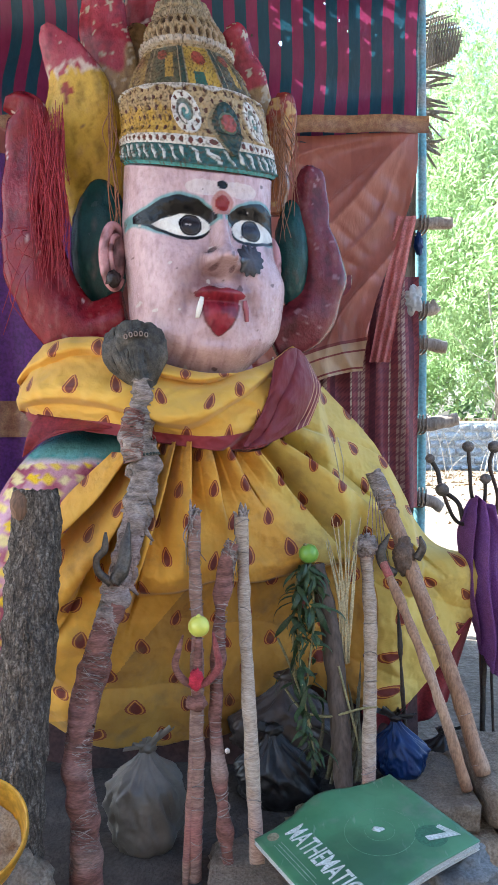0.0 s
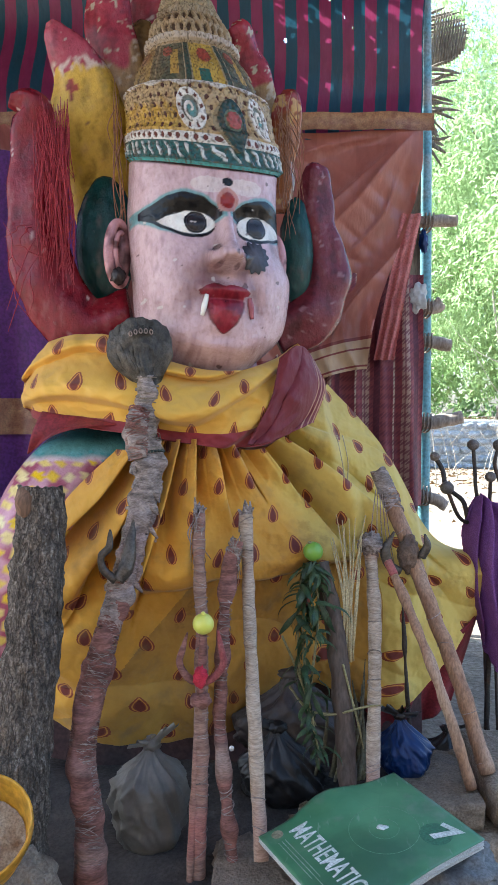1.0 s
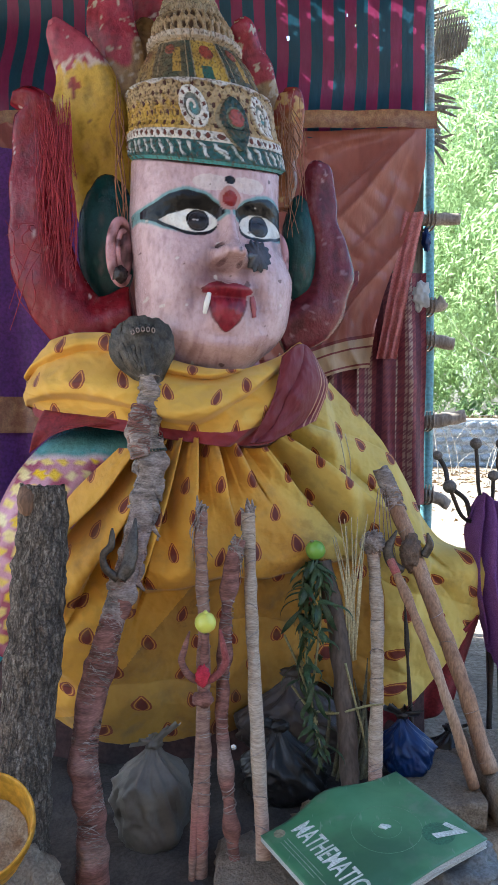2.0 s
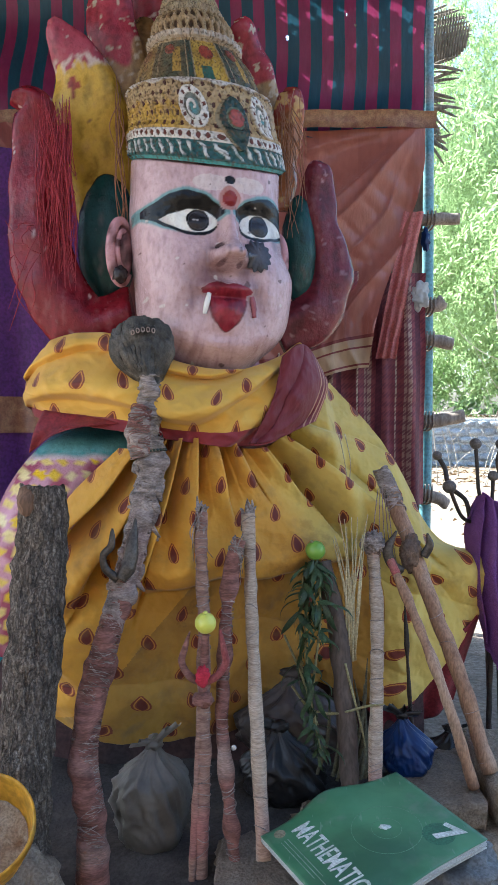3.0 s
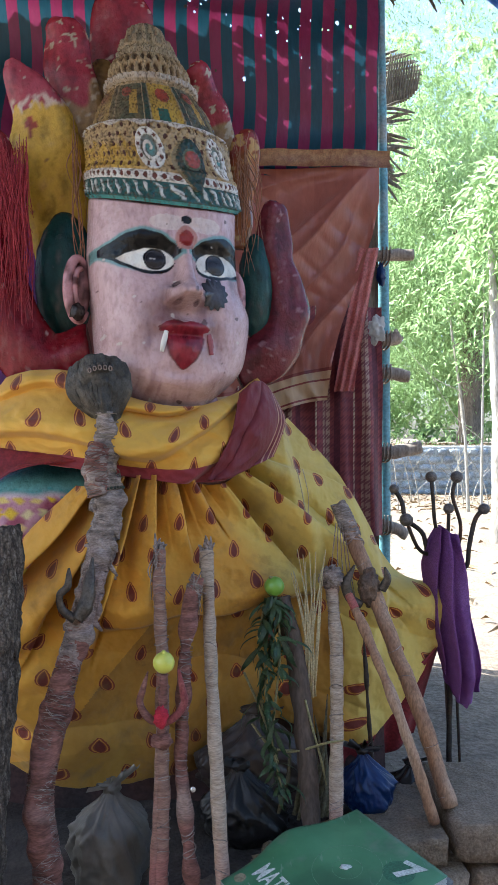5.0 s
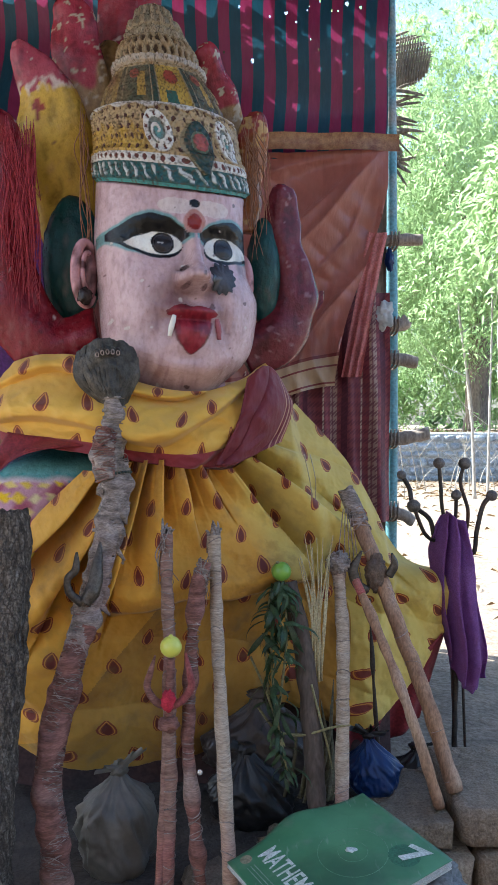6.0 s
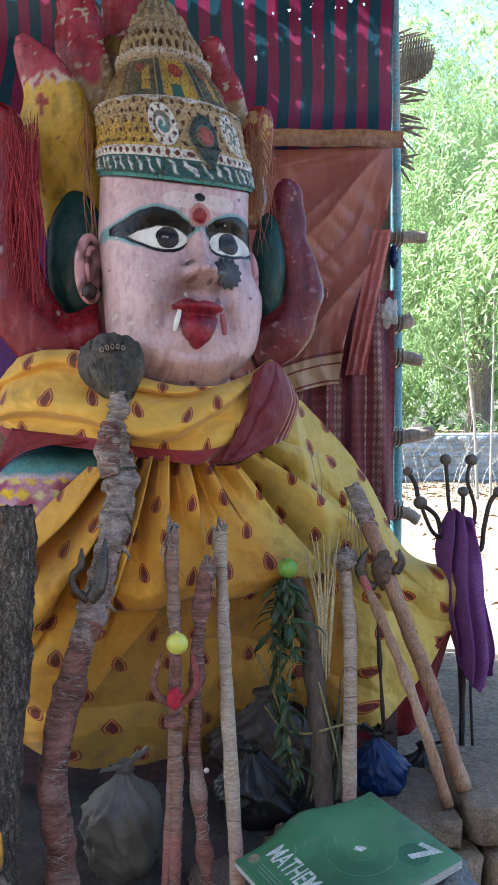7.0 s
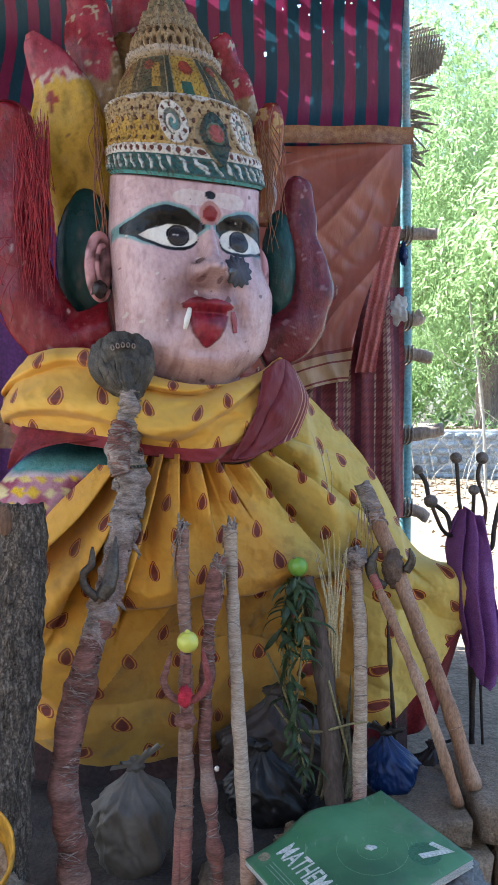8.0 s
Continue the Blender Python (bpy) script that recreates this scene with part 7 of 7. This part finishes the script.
for k in range(17):
    f = (k - 8) / 8
    half = 0.098 * math.sqrt(max(0.05, 1 - f * f * 0.9))
    part("strip", mesh_of("strip", *strip((cx - 0.02, cy + 0.004 * (k % 2), cz + f * 0.098 - 0.015), (cx + half * 1.28, cy + 0.004 * (k % 2), cz + f * 0.090 + 0.02 + rn.uniform(-0.006, 0.006)), 0.0052)), palm_mat, fan)
for k in range(13):
    f = k / 12
    half = 0.096 * math.sqrt(max(0.08, 1 - (f * 0.9) ** 2))
    part("strip", mesh_of("strip", *strip((cx - 0.01 + f * 0.112, cy - 0.004, cz - half), (cx + 0.012 + f * 0.105, cy - 0.004, cz + half), 0.0042)), palm_mat, fan)
fringe = thing("palm_fringe", (0.617, 2.720, 1.619), "ragged dry palm blades tied down the pole", "palm blades")
for k in range(30):
    y0 = rn.uniform(0, 1)
    a = np.array((0.585, 2.720, 1.927)) * (1 - y0) + np.array((0.587, 2.720, 1.658)) * y0
    ang = rn.uniform(-1.25, 0.5)
    ln = rn.uniform(0.06, 0.13)
    part("blade", mesh_of("blade", *strip(a + (-0.02, rn.uniform(-0.02, 0.02), 0), a + (ln * math.cos(ang), rn.uniform(-0.03, 0.03), ln * math.sin(ang)), rn.uniform(0.004, 0.009), bend=0.006)), palm_mat, fringe)
# Darker copy of the dry palm: the eave's silhouette put into its colour.
thatch_palm = surf("silhouette_palm", (0.07, 0.06, 0.045), (0.13, 0.105, 0.075), 30, 0.9, 0.002, (0.05, 0.04, 0.03), 8, (1, 1, 0.3), see_through=0.1)
thatch = thing("palm_thatch", (0.590, 2.750, 2.365), "dark palm thatch eave with hanging leaf blades", "thatch")
part("eave_pole", tube("eave_pole", [(0.450, 2.660, 2.293), (0.662, 2.700, 2.337), (0.869, 2.740, 2.375)], [0.014, 0.013, 0.011], 14, segs=10, wobble=0.004), thatch_palm, thatch)
part("eave_pole", tube("eave_pole", [(0.565, 2.680, 2.306), (0.678, 2.600, 2.352), (0.750, 2.500, 2.361)], [0.016, 0.015, 0.012], 14, segs=10, wobble=0.004), thatch_palm, thatch)
for k in range(46):
    f = rn.random()
    a = np.array((0.482, 2.720, 2.379)) * (1 - f) + np.array((0.829, 2.780, 2.419)) * f + (0, rn.uniform(-0.05, 0.05), rn.uniform(0, 0.05))
    ang = rn.uniform(-1.0, -0.45)
    ln = rn.uniform(0.07, 0.14)
    part("blade", mesh_of("blade", *strip(a, a + (ln * math.cos(ang), rn.uniform(-0.03, 0.03), ln * math.sin(ang)), rn.uniform(0.005, 0.009), bend=0.01)), thatch_palm, thatch)
for k in range(26):
    a = np.array((0.457, 2.700, 2.343)) + (0.016 * k, 0.03, rn.uniform(-0.01, 0.01))
    part("strip", mesh_of("strip", *strip(a, a + (-0.06, -0.10, 0.26 + rn.uniform(-0.02, 0.02)), 0.007)), thatch_palm, thatch)
tarp_blue = surf("blue_tarpaulin", (0.05, 0.17, 0.50), (0.08, 0.23, 0.60), 12, 0.4, 0.002, (0.05, 0.14, 0.42), 5, see_through=0.7)


def tarp_corner(s, t):
    a = np.array((0.868, 2.735, 2.376)) * (1 - s) + np.array((0.966, 2.000, 1.773)) * s
    b = np.array((0.944, 2.700, 2.562)) * (1 - s) + np.array((1.037, 2.000, 2.108)) * s
    p = a * (1 - t) + b * t
    p[2] += 0.012 * math.sin(s * 9) * (1 - t)
    return tuple(p)


bt = whole("blue_tarpaulin", sheet("blue_tarpaulin", tarp_corner, 24, 16), tarp_blue, "blue tarpaulin corner stretched from the eave", "tarpaulin")
solid(bt, 0.002)
scrap_mat = plastic("white_film", (0.62, 0.62, 0.60), 0.3, 0.4)
whole("plastic_scrap", lump("plastic_scrap", (0.527, 2.500, 1.118), (0.026, 0.018, 0.042), 4, 0.5, 3.5, 1.0), scrap_mat, "crumpled white plastic film caught on the pole", "plastic scrap")
whole("blue_scrap", lump("blue_scrap", (0.562, 2.600, 1.318), (0.014, 0.012, 0.035), 3, 0.6, 6, 3.0), blue_plastic, "small blue plastic scrap tied to the pole", "plastic scrap")


# ---- stone wall, bank and trees outside ----
far_wall = tagged(new("stone_wall"), "low blue-grey rubble wall holding the bank", "wall", kind="structure")
WALL_Y = 10.6
part("wall_core", block(0.8, 7.5, WALL_Y - 0.045, WALL_Y + 0.32, -0.05, 0.66, 1.0), mortar, far_wall, "pale mortar")
rn = random.Random(31)
STONES = []
for k in range(8):
    me = mesh_bm("stone", lump("stone", (0, 0, 0), (0.5, 0.5, 0.5), 2, 0.25, 3, k * 1.7, power=7.0))
    me.materials.append(rubble)
    STONES.append(me)
z = 0.0
while z < 0.62:
    h = rn.uniform(0.075, 0.115)
    x = 1.3
    while x < 6.0:
        w = rn.uniform(0.10, 0.24)
        ob = new("stone", rn.choice(STONES))
        ob.parent = far_wall
        ob.matrix_basis = pose(x + w / 2, WALL_Y + rn.uniform(-0.015, 0.015), z + h / 2, rn.uniform(-4, 4), rn.uniform(-6, 6), rn.uniform(-5, 5)) @ Matrix.Diagonal((w * 0.95, 0.16, h * 0.94, 1))
        x += w + 0.012
    z += h + 0.01

tree_bark = surf("tree_bark", (0.12, 0.09, 0.07), (0.22, 0.17, 0.13), 10, 0.95, 0.02, (0.28, 0.22, 0.17), 2, (1, 1, 0.3))
pale_bark = surf("pale_sapling_bark", (0.36, 0.33, 0.28), (0.48, 0.45, 0.40), 12, 0.9, 0.008, (0.28, 0.25, 0.2), 3, (1, 1, 0.3))


def leaf_surface(name, c1, c2):
    m, nodes, links, b = material(name)
    geo = nodes.new("ShaderNodeNewGeometry")
    c = blend(nodes, links, geo.outputs["Random Per Island"], c1, c2)
    links.new(c, b.inputs["Base Color"])
    b.inputs["Roughness"].default_value = 0.9
    b.inputs["Specular IOR Level"].default_value = 0.2
    thin(m, blend(nodes, links, 0.85, c, (0.40, 0.53, 0.26)), 0.66)
    return m


fresh = leaf_surface("fresh_leaf", (0.070, 0.145, 0.033), (0.105, 0.185, 0.052))
deep = leaf_surface("deep_leaf", (0.035, 0.09, 0.02), (0.08, 0.15, 0.035))


def foliage(name, blobs, twigs, per_twig, length, width, seed, gap=0.35):
    """Many single leaves on short drooping twigs inside the crown's uneven masses."""
    r = random.Random(seed)
    verts, faces = [], []
    for c, rad, share in blobs:
        n = int(twigs * share)
        made = 0
        while made < n:
            d = Vector((r.gauss(0, 1), r.gauss(0, 1), r.gauss(0, 1))).normalized() * r.random() ** 0.4
            p = Vector((c[0] + d.x * rad[0], c[1] + d.y * rad[1], c[2] + d.z * rad[2]))
            if noise.noise(p * 1.1 + Vector((seed, 0, 0))) < 0.10 - gap * 0.5 or noise.noise(p * 2.6) < -gap:
                made += 0.34
                continue
            made += 1
            run = Vector((r.uniform(-1, 1), r.uniform(-1, 1), r.uniform(-0.7, 0.35))).normalized()
            for k in range(per_twig):
                q = p + run * (0.045 * k) + Vector((0, 0, -0.004 * k * k))
                ax = (run * 0.35 + Vector((r.uniform(-1, 1), r.uniform(-1, 1), r.uniform(-0.9, 0.3)))).normalized()
                side = ax.cross(Vector((r.uniform(-0.6, 0.6), r.uniform(-0.6, 0.6), 1))).normalized()
                l, w = length * r.uniform(0.6, 1.25), width * r.uniform(0.7, 1.2)
                o = len(verts)
                mid = q + ax * l * 0.45
                verts += [q, mid + side * w + Vector((0, 0, 0.006)), q + ax * l - Vector((0, 0, l * 0.15)), mid - side * w + Vector((0, 0, 0.006))]
                faces.append((o, o + 1, o + 2, o + 3))
    return mesh_of(name, verts, faces, None, False)


def tree(label, base, height, radius, limbs, blobs, twigs, per, length, width, seed, mat, bark_mat, gap=0.35, bend=0.2):
    e = thing("tree", base, label, "tree", "trees beyond the booth")
    r = random.Random(seed)
    b = np.array(base)
    tp = [tuple(b + (0, 0, -0.05)), tuple(b + (bend * 0.3, 0, height * 0.35)), tuple(b + (bend, 0.05, height * 0.7)), tuple(b + (bend * 1.4, 0.1, height))]
    part("trunk", tube("trunk", tp, [radius * 1.25, radius, radius * 0.75, radius * 0.35], 40, segs=14, wobble=radius * 0.35, freq=4), bark_mat, e)
    curve = spline(tp, 30)
    for k in range(limbs):
        s = curve[int(8 + 20 * k / max(1, limbs))]
        ang = r.uniform(0, 6.28)
        ln = r.uniform(0.9, 1.8) * height / 4
        m1 = s + np.array((math.cos(ang), math.sin(ang) * 0.6, 0.5)) * ln * 0.5
        e1 = s + np.array((math.cos(ang), math.sin(ang) * 0.6, 0.75)) * ln
        part("limb", tube("limb", [tuple(s), tuple(m1), tuple(e1)], [radius * 0.4, radius * 0.25, radius * 0.08], 16, segs=8, wobble=radius * 0.1, freq=5), bark_mat, e)
    tagged(part("crown", foliage("crown", blobs, twigs, per, length, width, seed, gap), mat, e, "many narrow light green leaves"), kind="stuff")
    return e


tree("light green feathery tree behind the stone wall", (4.15, 12.6, 0.6), 4.6, 0.17, 6, (((3.4, 11.6, 3.3), (1.9, 1.3, 1.6), 0.5), ((4.8, 12.5, 4.6), (2.0, 1.4, 1.6), 0.5)), 9000, 9, 0.065, 0.0080, 1, fresh, tree_bark)
tree("tall leafy tree with sunlit narrow leaves", (2.0, 14.0, 0.6), 6.0, 0.13, 6, (((2.7, 12.5, 5.6), (1.9, 1.5, 1.7), 0.35), ((3.2, 12.2, 7.6), (2.2, 1.4, 1.3), 0.25), ((3.0, 13.2, 3.4), (1.7, 1.2, 1.7), 0.4)), 10000, 9, 0.07, 0.0085, 2, fresh, tree_bark)
tree("leafy tree with deeper green leaves further back", (6.0, 16.0, 0.6), 7.0, 0.16, 6, (((5.2, 15.5, 5.8), (2.6, 1.6, 2.6), 0.6), ((4.6, 15.8, 3.4), (1.8, 1.4, 1.4), 0.4)), 3800, 9, 0.13, 0.019, 3, deep, tree_bark)
tree("slender pale sapling before the stone wall", (2.631, 8.000, 0.028), 2.6, 0.016, 4, (((2.75, 8.0, 2.3), (0.75, 0.7, 0.8), 0.6), ((2.2, 8.4, 3.4), (0.9, 0.7, 0.9), 0.4)), 700, 8, 0.085, 0.013, 4, fresh, pale_bark, 0.2, -0.15)
tree("thin forked pale sapling before the stone wall", (2.627, 7.600, 0.064), 2.4, 0.013, 3, (((3.0, 7.8, 2.6), (0.8, 0.6, 0.8), 1.0),), 420, 8, 0.085, 0.013, 5, fresh, pale_bark, 0.2, 0.05)
tree("pale smooth tree trunk near the yard", (2.08, 5.6, 0.0), 2.3, 0.055, 0, (((2.35, 5.7, 2.5), (0.5, 0.5, 0.7), 1.0),), 380, 8, 0.10, 0.016, 6, fresh, pale_bark, 0.2, -0.02)
tree("low bushy young tree on the bank", (3.2, 15.0, 0.62), 1.6, 0.05, 4, (((3.0, 14.6, 1.5), (1.3, 0.6, 0.7), 0.5), ((5.2, 15.2, 1.6), (1.4, 0.7, 0.8), 0.5)), 900, 9, 0.12, 0.018, 14, fresh, tree_bark, 0.3)
woods = whole("far_woods", foliage("far_woods", (((6, 26, 5.0), (8, 3, 4.4), 0.6), ((11, 28, 11), (9, 3, 5), 0.35)), 4600, 7, 0.34, 0.09, 9, 0.45), fresh, "hazy green woods beyond the bank", "woods", kind="stuff")
brush = thing("dry_brush", (2.3, 8.8, 0.0), "dry leafless brush standing before the stone wall", "brush")
rn = random.Random(77)
for k in range(20):
    x, y = rn.uniform(1.65, 3.1), rn.uniform(7.9, 9.6)
    h, lean = rn.uniform(0.35, 1.15), rn.uniform(-0.35, 0.35)
    z0 = ground_height(x, y) - 0.02
    pts = [(x, y, z0), (x + lean * 0.3, y, z0 + h * 0.5), (x + lean, y + rn.uniform(-0.1, 0.1), z0 + h)]
    part("stem", tube("stem", pts, [0.0055, 0.0045, 0.0015], 10, segs=5), pale_bark, brush)
    if k % 2:
        m = pts[1]
        part("twig", tube("twig", [m, (m[0] - lean * 0.5, m[1], m[2] + h * 0.2), (m[0] - lean * 0.9, m[1], m[2] + h * 0.3)], [0.004, 0.003, 0.0015], 8, segs=5), pale_bark, brush)
# fallen leaves and scrub on the bank and at the wall's foot
litter_v, litter_f = [], []
rn = random.Random(44)
for k in range(2600):
    x, y = rn.uniform(1.0, 6.0), rn.choice((rn.uniform(3.0, 10.4), rn.uniform(8.0, 10.45), rn.uniform(11.0, 14.0)))
    zz = ground_height(x, y) + 0.008
    a, l = rn.uniform(0, 6.28), rn.uniform(0.03, 0.08)
    o = len(litter_v)
    litter_v += [(x, y, zz), (x + l * math.cos(a) - 0.012, y + l * math.sin(a), zz + rn.uniform(0, 0.03)), (x + 2 * l * math.cos(a), y + 2 * l * math.sin(a), zz), (x + l * math.cos(a) + 0.012, y + l * math.sin(a) + 0.012, zz + 0.01)]
    litter_f.append((o, o + 1, o + 2, o + 3))
whole("fallen_leaves", mesh_of("fallen_leaves", litter_v, litter_f, None, False), surf("dead_leaf", (0.20, 0.12, 0.06), (0.34, 0.24, 0.12), 3, 0.9, 0.0), "scattered dry brown leaves", "leaves", kind="stuff")
whole("scrub", foliage("scrub", (((3.3, 11.4, 0.80), (1.8, 0.5, 0.2), 1.0),), 40, 8, 0.10, 0.018, 12, 0.2), fresh, "low green weeds by the wall", "weeds", kind="stuff")
